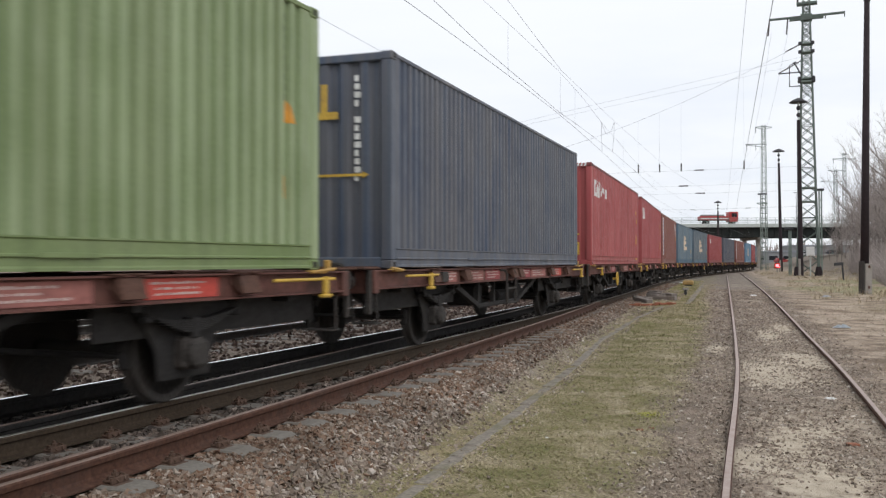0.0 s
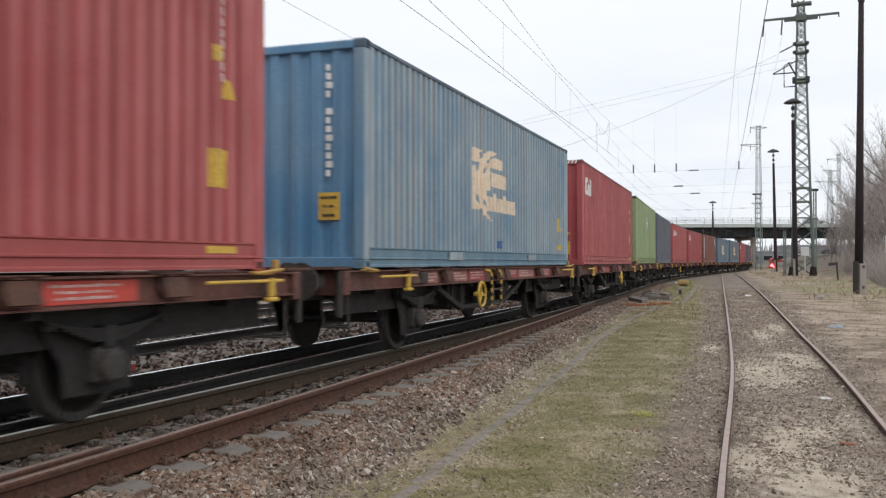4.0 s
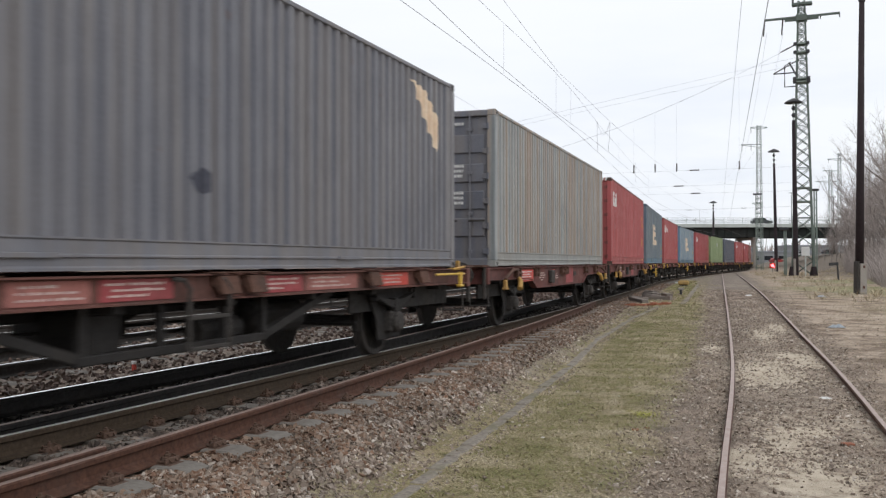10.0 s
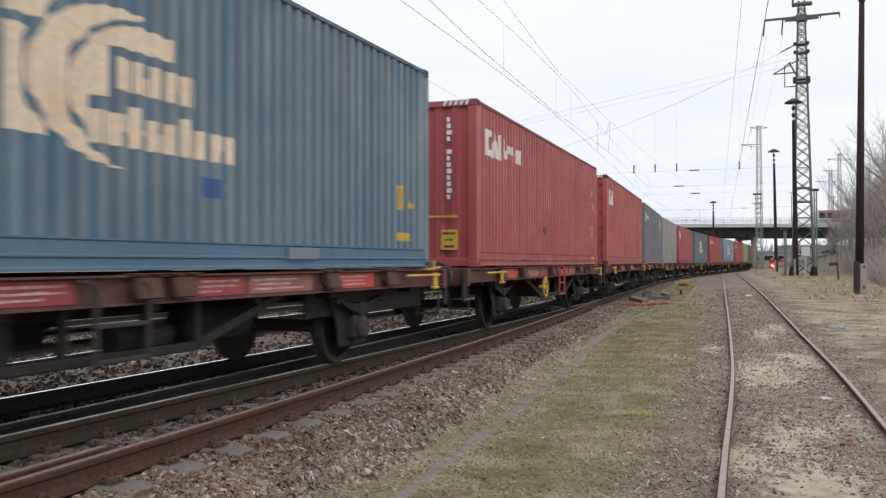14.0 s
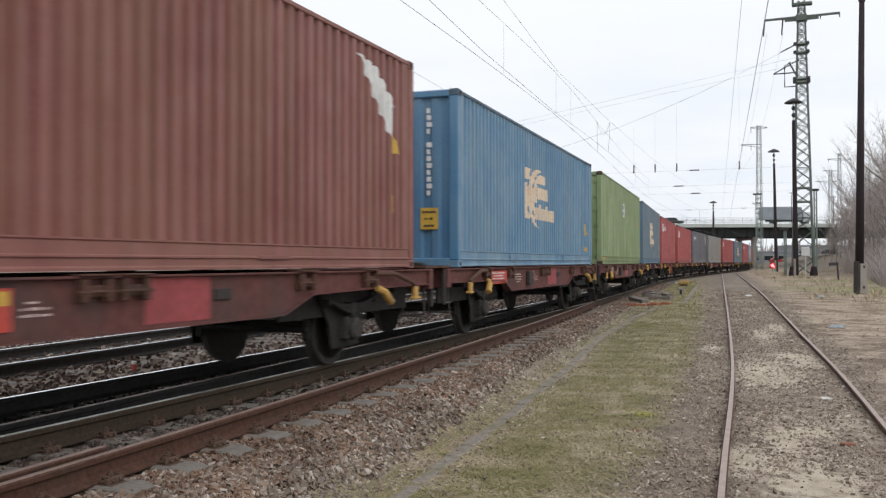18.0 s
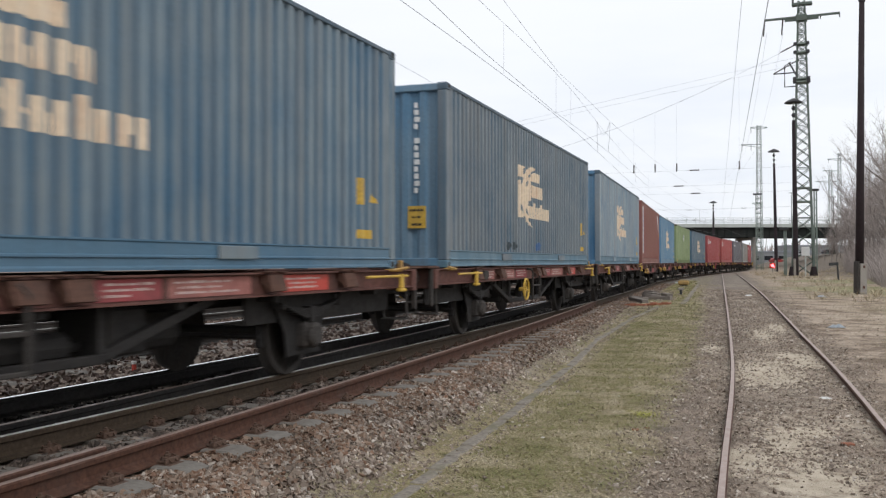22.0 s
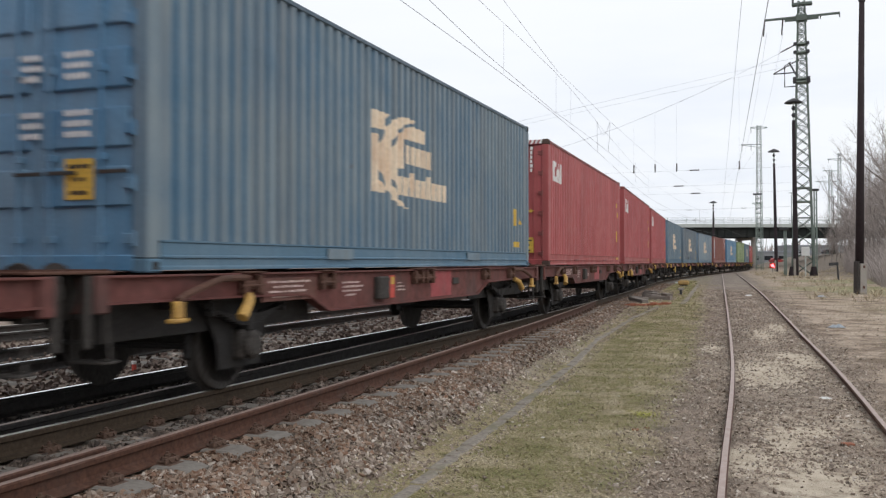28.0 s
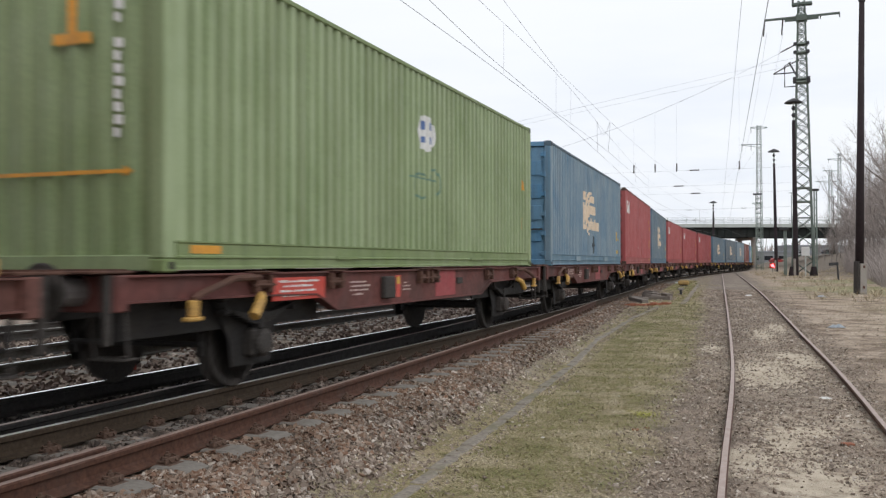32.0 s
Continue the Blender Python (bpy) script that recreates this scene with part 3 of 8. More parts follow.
def main_tracks():
    main = thing("railway_track", "main railway track with shiny rails on concrete sleepers", "railway track", kind="structure")
    # far rail body near black: shade under the train put into its colour
    rail(along(-40, 330, -0.753), main, RAIL_TOP, 0.0, BLACK_STEEL)
    rail(along(-40, 330, 0.753), main, RAIL_WORN, 0.0, RAIL_OLIVE)
    br = thing("branch_track", "rusty branch track joining the main line at a turnout", "railway track", kind="structure")
    rail(along(-40, 29.0, branch_lat), br, RAIL_DULL, -0.004)
    # inner branch rail body blackened likewise for the train's shade
    rail(along(-40, 29.0, lambda s: branch_lat(s) - 1.506), br, RAIL_DULL, -0.006, BLACK_STEEL)
    rail(along(-12, 4.6, lambda s: branch_lat(s) - 0.20), br, RAIL_DULL, -0.012)
    left = thing("second_track", "parallel railway track on dark ballast beyond the train", "railway track", kind="structure")
    off = lambda s: -3.05 - 0.075 * min(max(s - 3, 0), 12)
    rail(along(-40, 300, lambda s: off(s) + 0.25), left, RAIL_TOP, -0.02, DARK)
    rail(along(-40, 300, lambda s: off(s) - 1.256), left, RAIL_TOP, -0.02, DARK)
    far = thing("third_track", "farther railway track in the yard", "railway track", kind="structure")
    rail(along(-40, 300, -7.4), far, RAIL_WORN, -0.02, DARK)
    rail(along(-40, 300, -8.9), far, RAIL_WORN, -0.02, DARK)
    sl, sl2, cl = sleeper_geo(1.3), sleeper_geo(1.70), clip_geo()
    for k in range(150):
        s = -2.0 + 0.62 * k
        grow = max(0.0, float(branch_lat(s)) - 0.753)
        x, y, a = on_track(s, grow / 2)
        m = Matrix.Translation((float(x), float(y), 0)) @ Matrix.Rotation(-float(a) + random.uniform(-0.01, 0.01), 4, "Z")
        part("sleeper", sl2 if grow > 0.5 else sl, None, main, at=m)
        if s < 34:
            for q in ({0.753, float(branch_lat(s))} if s < 27 else {0.753}):
                part("fastening", cl, None, main, at=track_pose(s, q))
        if s < 26:
            x, y, a = on_track(s, -3.9)
            part("sleeper", sl, None, left, at=Matrix.Translation((float(x), float(y), -0.02)) @ Matrix.Rotation(-float(a), 4, "Z"))
    side = thing("siding_track", "little-used siding with worn rails sunk in grit", "railway track", kind="structure")
    rail(siding_stations(-6, 106, -0.753), side, RAIL_PINK)
    rail(siding_stations(-6, 108, 0.753), side, RAIL_PINK)


main_tracks()

# ---------------------------------------------------------------- containers
LEN, WID, TALL, BASE = 12.192, 2.438, 2.896, 1.188
PITCH = 0.2147
X_OUT, X_IN = 1.209, 1.161
Y_SIDE = 5.96


def side_profile():
    """Stations (y, x) of the corrugated side, from back to front."""
    out, y = [(-Y_SIDE, X_OUT - 0.006)], -Y_SIDE + 0.10
    while y < Y_SIDE - 0.25:
        out += [(y, X_OUT), (y + 0.076, X_OUT), (y + 0.108, X_IN), (y + 0.182, X_IN)]
        y += PITCH
    out += [(y, X_OUT), (Y_SIDE, X_OUT - 0.006)]
    return out


SIDE = side_profile()
SIDE_Y, SIDE_X = [q[0] for q in SIDE], [q[1] for q in SIDE]


def scan(poly, y):
    """Spans of z in which the line at y lies inside a polygon."""
    zs = []
    for (a, b), (c, d) in zip(poly, poly[1:] + poly[:1]):
        if (a <= y) != (c <= y):
            zs.append(b + (d - b) * (y - a) / (c - a))
    zs.sort()
    return list(zip(zs[::2], zs[1::2]))


def on_side(polys, lift=0.004, g=None):
    """Flat shapes laid on the corrugated side, following its ribs."""
    g = g or Geo()
    g.weld = 0.0011
    cuts = set(SIDE_Y)
    for a, b in zip(SIDE_Y, SIDE_Y[1:]):
        cuts |= {a + (b - a) * 0.5}
    for poly in polys:
        lo, hi = min(q[0] for q in poly), max(q[0] for q in poly)
        ys = sorted({lo + 1e-4, hi - 1e-4} | {c for c in cuts if lo < c < hi} | {q[0] + e for q in poly for e in (-2e-4, 2e-4) if lo < q[0] + e < hi})
        for a, b in zip(ys, ys[1:]):
            if b - a < 1e-3:
                continue
            ia, ib = scan(poly, a), scan(poly, b)
            if len(ia) != len(ib):
                ia = ib = scan(poly, (a + b) / 2)
            xa, xb = np.interp(a, SIDE_Y, SIDE_X) + lift, np.interp(b, SIDE_Y, SIDE_X) + lift
            for (p, q), (r, t) in zip(ia, ib):
                g.add([(xa, a, p), (xb, b, r), (xb, b, t), (xa, a, q)], [(0, 1, 2, 3)])
    return g


def rect(y0, y1, z0, z1):
    return [(y0, z0), (y1, z0), (y1, z1), (y0, z1)]


def arc(cy, cz, ry, rz, a0, a1, n=22):
    return [(cy + ry * math.cos(radians(a0 + (a1 - a0) * i / n)), cz + rz * math.sin(radians(a0 + (a1 - a0) * i / n))) for i in range(n + 1)]


def strokes(y0, y1, z0, z1, n, seed, tall=()):
    """A line of unreadable marks as plain upright bars."""
    r = random.Random(seed)
    out, w = [], (y1 - y0) / n
    for i in range(n):
        top = z1 + (z1 - z0) * 0.3 if i in tall else z1
        a = y0 + i * w
        out.append(rect(a + 0.05 * w, a + w * r.uniform(0.42, 0.5), z0, top))
        if r.random() < 0.75:
            out.append(rect(a + w * 0.56, a + w * 0.97, z0 + (z1 - z0) * r.choice((0, 0, 0.45)), z1 - (z1 - z0) * r.choice((0, 0, 0.4))))
    return out


def wheel_logo():
    """Sweeping crescents, blocks and rows of bars in cream paint."""
    p = [[(-1.61, 1.82), (-1.30, 1.83), (-1.12, 2.06), (-1.61, 2.06)]]
    p.append([(-1.61, 1.0)] + arc(-0.42, 1.47, 1.07, 0.69, 223, 156) + [(-1.61, 1.75)])
    p.append(arc(-0.42, 1.47, 1.0, 0.64, 78, 268, 30) + arc(-0.15, 1.43, 0.92, 0.63, 252, 97, 26))
    p.append(arc(-0.15, 1.43, 0.86, 0.585, 97, 145, 10) + [(-0.82, 1.37), (-0.60, 1.38), (-0.60, 1.80), (0.17, 1.81), (0.17, 2.0)])
    p.append(arc(-0.15, 1.43, 0.86, 0.585, 148, 213, 12) + [(-0.85, 1.03), (-0.85, 1.72)])
    p += strokes(-0.52, 0.52, 1.46, 1.72, 5, 4)
    p += strokes(-0.80, 1.20, 1.01, 1.27, 9, 9, (2, 5))
    return p


def three_marks():
    """Three plain white shapes."""
    p = [[(-5.46, 1.99), (-5.16, 1.99), (-5.16, 2.11), (-5.34, 2.11), (-5.34, 2.34), (-5.16, 2.34), (-5.16, 2.46), (-5.46, 2.46)]]
    p.append([(-5.10, 1.98), (-5.00, 1.98), (-4.90, 2.30), (-4.80, 1.98), (-4.70, 1.98), (-4.84, 2.46), (-4.96, 2.46)])
    p.append(rect(-4.62, -4.53, 1.98, 2.46))
    return p


def side_bars():
    """Upright rows of small marks near the front edge of a side."""
    return [rect(5.42, 5.47, 2.62 - 0.105 * i, 2.70 - 0.105 * i) for i in range(9)] + [rect(5.62, 5.66, 2.60 - 0.1 * i, 2.67 - 0.1 * i) for i in range(4)]


def end_profile():
    out, x = [(-1.13, 0.0)], -1.05
    while x < 0.95:
        out += [(x, 0.0), (x + 0.10, 0.0), (x + 0.15, 0.045), (x + 0.25, 0.045)]
        x += 0.30
    return out + [(x, 0.0), (1.13, 0.0)]


def wall_strip(stations, z0, z1, g=None):
    g = g or Geo()
    n = len(g.v)
    for x, y in stations:
        g.v += [(x, y, z0), (x, y, z1)]
    for i in range(len(stations) - 1):
        a = n + 2 * i
        g.f.append((a, a + 2, a + 3, a + 1))
    return g


def slab_back(x0, x1, z0, z1, y, t=0.004):
    """A thin plate facing the back end."""
    return Geo().box(x0, x1, y - t, y, z0, z1)


SHARED = {}


def shapes(name, key, polys, material, parent, label="", lift=0.004):
    """Each painted shape as a part of its own."""
    for i, poly in enumerate(polys):
        part(name, shared("%s_%d" % (key, i), lambda: on_side([poly], lift), material), None, parent, label)


def specks(name, key, make, material, parent, label=""):
    """Marks too small to pick apart, joined."""
    return tagged(part(name, shared(key, make, material), None, parent, label), kind="stuff")


def shared(key, make, material):
    """Alike meshes are made once for each material."""
    k = (key, material.name)
    if k not in SHARED:
        SHARED[k] = make().mesh(key, material)
    return SHARED[k]


def g_side(sign):
    g = wall_strip([(sign * x, y) for y, x in SIDE], 0.27, TALL - 0.06)
    return g


def g_floor():
    return Geo().box(-1.15, 1.15, -6.0, 6.0, 0.12, 0.16)


def g_roof():
    g, ys = Geo(), np.linspace(-5.95, 5.95, 81)
    n = 0
    for i, y in enumerate(ys):
        z = TALL - 0.012 - (0.022 if i % 4 in (1, 2) else 0.0)
        g.v += [(-1.17, y, z), (1.17, y, z)]
    for i in range(len(ys) - 1):
        g.f.append((2 * i, 2 * i + 1, 2 * i + 3, 2 * i + 2))
    return g


def g_post(sx, sy):
    return Geo().box(*sorted((sx * 1.219, sx * 1.06)), *sorted((sy * 6.096, sy * 5.945)), 0.118, TALL - 0.118, 0.012)


def g_casting(sx, sy, sz):
    g = Geo()
    x0, x1 = sorted((sx * 1.219, sx * 1.057))
    y0, y1 = sorted((sy * 6.096, sy * 5.918))
    z0, z1 = (0.0, 0.118) if sz < 0 else (TALL - 0.118, TALL)
    g.box(x0 - 0.002, x1 + 0.002, y0 - 0.002, y1 + 0.002, z0, z1, 0.014)
    return g


# thin dark plate on the casting face stands in for its shaded opening
def g_hole(sx, sy, sz):
    zc, yc = (0.059 if sz < 0 else TALL - 0.059), sy * 6.005
    g = Geo()
    g.box(*sorted((sx * 1.2205, sx * 1.2235)), yc - 0.04, yc + 0.04, zc - 0.032, zc + 0.032, 0.001)
    return g


def g_top_rail(sx):
    return Geo().box(*sorted((sx * 1.219, sx * 1.155)), -5.92, 5.92, TALL - 0.072, TALL - 0.016, 0.008)


def g_bottom_rail(sx):
    """Deep lower side beam with a projecting ledge."""
    pr = [(1.195, 0.03), (1.217, 0.022), (1.217, 0.045), (1.203, 0.060), (1.203, 0.118), (1.222, 0.128), (1.222, 0.142), (1.206, 0.152),
          (1.206, 0.250), (1.219, 0.262), (1.219, 0.276), (1.165, 0.276), (1.165, 0.03)]
    pr = [(sx * a, b) for a, b in pr]
    return Geo().sweep(pr, [(0, -5.92, 0, 0), (0, 5.92, 0, 0)])


def g_end_rail(sy, top):
    z0, z1 = (TALL - 0.12, TALL - 0.01) if top else (0.015, 0.15)
    return Geo().box(-1.06, 1.06, *sorted((sy * 6.085, sy * 5.97)), z0, z1, 0.01)


def g_blank_end(sy):
    st = [(x, sy * (6.055 - d)) for x, d in end_profile()]
    return wall_strip(st, 0.15, TALL - 0.12)


def g_door_flat(side):
    """Door leaf with shallow ribs."""
    g = Geo()
    x0, x1 = (-1.055, -0.008) if side < 0 else (0.008, 1.055)
    w = x1 - x0
    st = [(x0, -6.05), (x0 + 0.14 * w, -6.05), (x0 + 0.19 * w, -6.015), (x0 + 0.31 * w, -6.015), (x0 + 0.36 * w, -6.05), (x0 + 0.60 * w, -6.05),
          (x0 + 0.65 * w, -6.015), (x0 + 0.77 * w, -6.015), (x0 + 0.82 * w, -6.05), (x1, -6.05)]
    wall_strip(st, 0.14, TALL - 0.13, g)
    g.box(x0, x1, -6.01, -5.995, 0.14, TALL - 0.13)
    return g


def g_door_panel(side):
    """Door leaf divided by horizontal ribs."""
    g = Geo()
    x0, x1 = (-1.055, -0.008) if side < 0 else (0.008, 1.055)
    g.box(x0, x1, -6.03, -5.99, 0.14, TALL - 0.13, 0.004)
    return g


def g_door_field(side, z):
    """Raised field of a panelled door."""
    x0, x1 = (-1.055, -0.008) if side < 0 else (0.008, 1.055)
    return Geo().box(x0 + 0.06, x1 - 0.06, -6.062, -6.03, z, z + 0.34, 0.02)


def g_recess(x0, x1):
    g = Geo()
    g.box(x0, x1, -6.058, -6.0, 0.43, 1.10, 0.006)
    return g


def g_lock_bar(x):
    g = Geo().tube([(x, -6.085, 0.09), (x, -6.085, TALL - 0.08)], 0.017, 8)
    for z in (0.25, 0.95, 1.7, 2.5):
        g.box(x - 0.045, x + 0.045, -6.098, -6.045, z, z + 0.06, 0.006)
    return g


def g_handle(x, z):
    return Geo().box(x - 0.02, x + 0.30, -6.112, -6.098, z, z + 0.035, 0.004)


def g_hinge(sx, z):
    return Geo().tube([(sx * 1.075, -6.088, z), (sx * 1.075, -6.088, z + 0.13)], 0.022, 6).box(*sorted((sx * 0.97, sx * 1.08)), -6.092, -6.05, z + 0.02, z + 0.11, 0.006)


def g_lug(y, wide, deep):
    return Geo().box(1.218, 1.236, y - wide / 2, y + wide / 2, 0.118, 0.118 + deep, 0.004)


def door_marks(end):
    """Unreadable white lettering on a door end, as small bars."""
    g, rr = Geo(), random.Random(6)
    y0, y1 = -6.068, -6.064
    if end == "panel":
        for z in (2.62, 1.84, 1.34):
            for i in range(3 if z < 2.5 else 1):
                for a, b in ((0.32, 0.60), (-0.20, 0.08)):
                    x = a
                    while x < b - 0.03:
                        w = rr.uniform(0.02, 0.045)
                        g.box(x, x + w, y0, y1, z - 0.092 * i, z + 0.05 - 0.092 * i)
                        x += w + 0.016
        return g
    for i in range(4):
        x = -0.06
        while x < (0.22, 0.12, 0.2, 0.2)[i]:
            w = rr.uniform(0.025, 0.05)
            g.box(x, x + w, y0, y1, 1.66 - 0.125 * i, 1.735 - 0.125 * i)
            x += w + 0.014
    for i in range(7):
        for a in (0.29, 0.38, 0.49):
            g.box(a, a + rr.uniform(0.05, 0.078), y0, y1, 1.68 - 0.075 * i, 1.73 - 0.075 * i)
    for i in range(14):
        if i not in (4, 11):
            g.box(0.66, 0.66 + rr.uniform(0.06, 0.09), y0, y1, 2.655 - 0.1 * i, 2.73 - 0.1 * i)
        if i < 6:
            g.box(0.785, 0.785 + rr.uniform(0.045, 0.065), y0, y1, 2.655 - 0.1 * i, 2.73 - 0.1 * i)
    return g


def label_bars(y, dz, ox=0.0):
    """Three rows of dark marks on a warning label."""
    g = Geo()
    for z, marks in ((0.885, ((0.59, 0.64), (0.65, 0.70), (0.715, 0.76), (0.77, 0.82))), (0.775, ((0.63, 0.66), (0.68, 0.70), (0.72, 0.77))), (0.66, ((0.62, 0.665), (0.675, 0.72), (0.73, 0.79)))):
        for a, b in marks:
            g.box(a + ox, b + ox, y, y + 0.003, z - dz, z + 0.036 - dz)
    return g


def g_recess_rim(side):
    """Dark gasket round the lock recess of a door."""
    g, a, b = Geo(), side * 0.28 - 0.26, side * 0.28 + 0.26
    for x0, x1, z0, z1 in ((a, b, 1.10, 1.125), (a, b, 0.405, 0.43), (a, a + 0.022, 0.43, 1.10), (b - 0.022, b, 0.43, 1.10)):
        g.box(x0, x1, -6.062, -6.0, z0, z1)
    return g


def g_hasp(side):
    """Lock handles with their catch."""
    x, g = side * 0.28, Geo()
    g.tube([(x - 0.20, -6.085, 0.93), (x + 0.10, -6.09, 0.95), (x + 0.19, -6.085, 0.92)], 0.016, 6)
    g.tube([(x - 0.20, -6.085, 0.77), (x + 0.16, -6.09, 0.785)], 0.014, 6)
    g.box(x - 0.06, x + 0.03, -6.10, -6.06, 0.74, 0.84, 0.01)
    g.box(x + 0.13, x + 0.18, -6.095, -6.06, 0.88, 0.98, 0.008)
    return g


def container(kind, c, body, label, end="blank", logo="", lugs="bar", marks=True, dark_end=None):
    """A forty-foot high container, at the origin with its front towards +y."""
    ob = thing("shipping_container", label, "container", "containers on the train")
    ec = dark_end or c
    tc_ = {RED.name: TOP_RED, RED2.name: TOP_RED, CRIM.name: TOP_RED, BLUE.name: TOP_BLUE, TEAL.name: TOP_BLUE, PALE.name: TOP_BLUE, GREEN.name: GREEN_DIM, BLUE2.name: TOP_BLUE, BLUE3.name: TOP_BLUE}.get(c.name, c)
    rc_ = {BLUE.name: RAIL_BLUE, BLUE3.name: RAIL_TEAL, TEAL.name: RAIL_TEAL, PALE.name: RAIL_TEAL, GREY.name: RAIL_GREY, GREEN.name: GREEN_DIM, RED.name: RAIL_RED, RED2.name: RAIL_RED, CRIM.name: RAIL_RED}.get(c.name, c)
    part("side_panel", shared("side_right", lambda: g_side(1), c), None, ob)
    part("side_panel", shared("side_left", lambda: g_side(-1), c), None, ob)
    part("roof", shared("roof", g_roof, c), None, ob)
    part("floor", shared("floor", g_floor, DARK), None, ob)
    for sx in (-1, 1):
        part("top_rail", shared("top_rail%d" % sx, lambda: g_top_rail(sx), tc_), None, ob)
        part("bottom_rail", shared("bottom_rail%d" % sx, lambda: g_bottom_rail(sx), rc_), None, ob)
        for sy in (-1, 1):
            part("corner_post", shared("post%d%d" % (sx, sy), lambda: g_post(sx, sy), c), None, ob)
            for sz in (-1, 1):
                cast = part("corner_casting", shared("cast%d%d%d" % (sx, sy, sz), lambda: g_casting(sx, sy, sz), CAST if sy < 0 and end == "flat" else (tc_ if sz > 0 else rc_)), None, ob)
                if sx > 0:
                    part("casting_hole", shared("hole%d%d%d" % (sx, sy, sz), lambda: g_hole(sx, sy, sz), BLACK_STEEL), None, cast)
    for sy in (-1, 1):
        for top in (0, 1):
            part("end_rail", shared("end_rail%d%d" % (sy, top), lambda: g_end_rail(sy, top), ec if sy < 0 else c), None, ob)
    part("end_panel", shared("end_front", lambda: g_blank_end(1), c), None, ob)
    if end == "blank":
        part("end_panel", shared("end_back", lambda: g_blank_end(-1), ec), None, ob)
        bars = Geo()
        for i in range(13):
            if i != 4:
                bars.box(0.66, 0.72 + 0.03 * ((i * 7) % 3) / 2.0, -6.062, -6.057, 2.52 - 0.112 * i, 2.60 - 0.112 * i)
        specks("end_lettering", "end_marks_" + kind, lambda: bars, WHITE, ob, "column of small white marks")
    else:
        for side in (-1, 1):
            if end == "flat":
                d = part("door", shared("door_flat%d" % side, lambda: g_door_flat(side), ec), None, ob)
                part("lock_recess", shared("recess%d" % side, lambda: g_recess(side * 0.28 - 0.25, side * 0.28 + 0.25), GREEN_DIM if kind == "green" else RAIL_RED), None, d)
                part("gasket", shared("rim_gasket%d" % side, lambda: g_recess_rim(side), CAST), None, d)
                part("handle", shared("hasp%d" % side, lambda: g_hasp(side), BUFFER), None, d)
                part("white_triangle", shared("tri%d" % side, lambda: Geo().add([(side * 0.28 + 0.02, -6.061, 0.66), (side * 0.28 + 0.17, -6.061, 0.66), (side * 0.28 + 0.095, -6.061, 0.53), (side * 0.28 + 0.02, -6.059, 0.66), (side * 0.28 + 0.17, -6.059, 0.66), (side * 0.28 + 0.095, -6.059, 0.53)],
                     [(0, 1, 2), (5, 4, 3), (0, 3, 4, 1), (1, 4, 5, 2), (2, 5, 3, 0)]), WHITE), None, d, "white triangle sticker")
                part("white_tag", shared("wtag%d" % side, lambda: slab_back(side * 0.28 + 0.12, side * 0.28 + 0.24, 0.20, 0.26, -6.052), WHITE), None, d, "small white tag")
                part("gasket", shared("seam%d" % side, lambda: Geo().box(*sorted((side * 0.004, side * 0.02)), -6.056, -6.0, 0.14, TALL - 0.13), CAST), None, d)
            else:
                d = part("door", shared("door_panel%d" % side, lambda: g_door_panel(side), ec), None, ob)
                for z in (0.56, 1.06, 1.56, 2.10):
                    part("door_field", shared("field%d%.2f" % (side, z), lambda: g_door_field(side, z), ec), None, d)
                for x in (0.18, 0.72):
                    part("lock_bar", shared("lock%d%.2f" % (side, x), lambda: g_lock_bar(side * x), ec), None, d)
                    part("handle", shared("lockhandle%d%.2f" % (side, x), lambda: g_handle(side * x, 0.83), DARK), None, d)
            for z in (0.22, 0.68, 1.14, 1.6, 2.06, 2.52):
                part("hinge", shared("hinge%d%.2f" % (side, z), lambda: g_hinge(side, z), tc_ if end == "flat" else ec), None, d)
        specks("door_lettering", "door_marks_" + end, lambda: door_marks(end), WHITE, ob, "rows of small white marks")
        if kind == "green":
            for x0, x1, z0, z1 in ((0.645, 0.765, 1.30, 2.74), (0.775, 0.86, 2.12, 2.74), (0.27, 0.62, 1.20, 1.76), (-0.08, 0.22, 1.22, 1.62)):
                part("dark_patch", shared("letter_patch%.2f" % x0, lambda: slab_back(x0, x1, z0, z1, -6.058, 0.004), INK), None, ob, "dark patch behind white marks")
    y_label, dz = -6.072, 0.32 if end == "flat" or kind == "cai" else 0.0
    low = 0.38 if kind in ("cai", "green") and end == "blank" else 0.0
    if kind in ("cai", "trans", "slate"):
        ox = -0.22 if end == "panel" else 0.0
        lab = part("warning_label", shared("warn%s%.2f" % (end, dz), lambda: slab_back(0.56 + ox, 0.86 + ox, 0.62 - dz, 0.97 - dz, y_label, 0.006), YELLOW), None, ob, "yellow warning label")
        specks("label_ink", "warn_ink%s%.2f" % (end, dz), lambda: label_bars(y_label - 0.009, dz, ox), INK, lab)
    if kind in ("cai", "navy", "green"):
        part("height_stripe", shared("stripe%.1f" % low, lambda: Geo().box(-0.9, 0.78, y_label - 0.004, y_label, 1.24 - low, 1.275 - low).add(
            [(0.78, y_label - 0.003, 1.21 - low), (0.88, y_label - 0.003, 1.257 - low), (0.78, y_label - 0.003, 1.305 - low)], [(0, 1, 2)]), ORANGE if kind == "green" else YELLOW), None, ob, "painted height stripe")
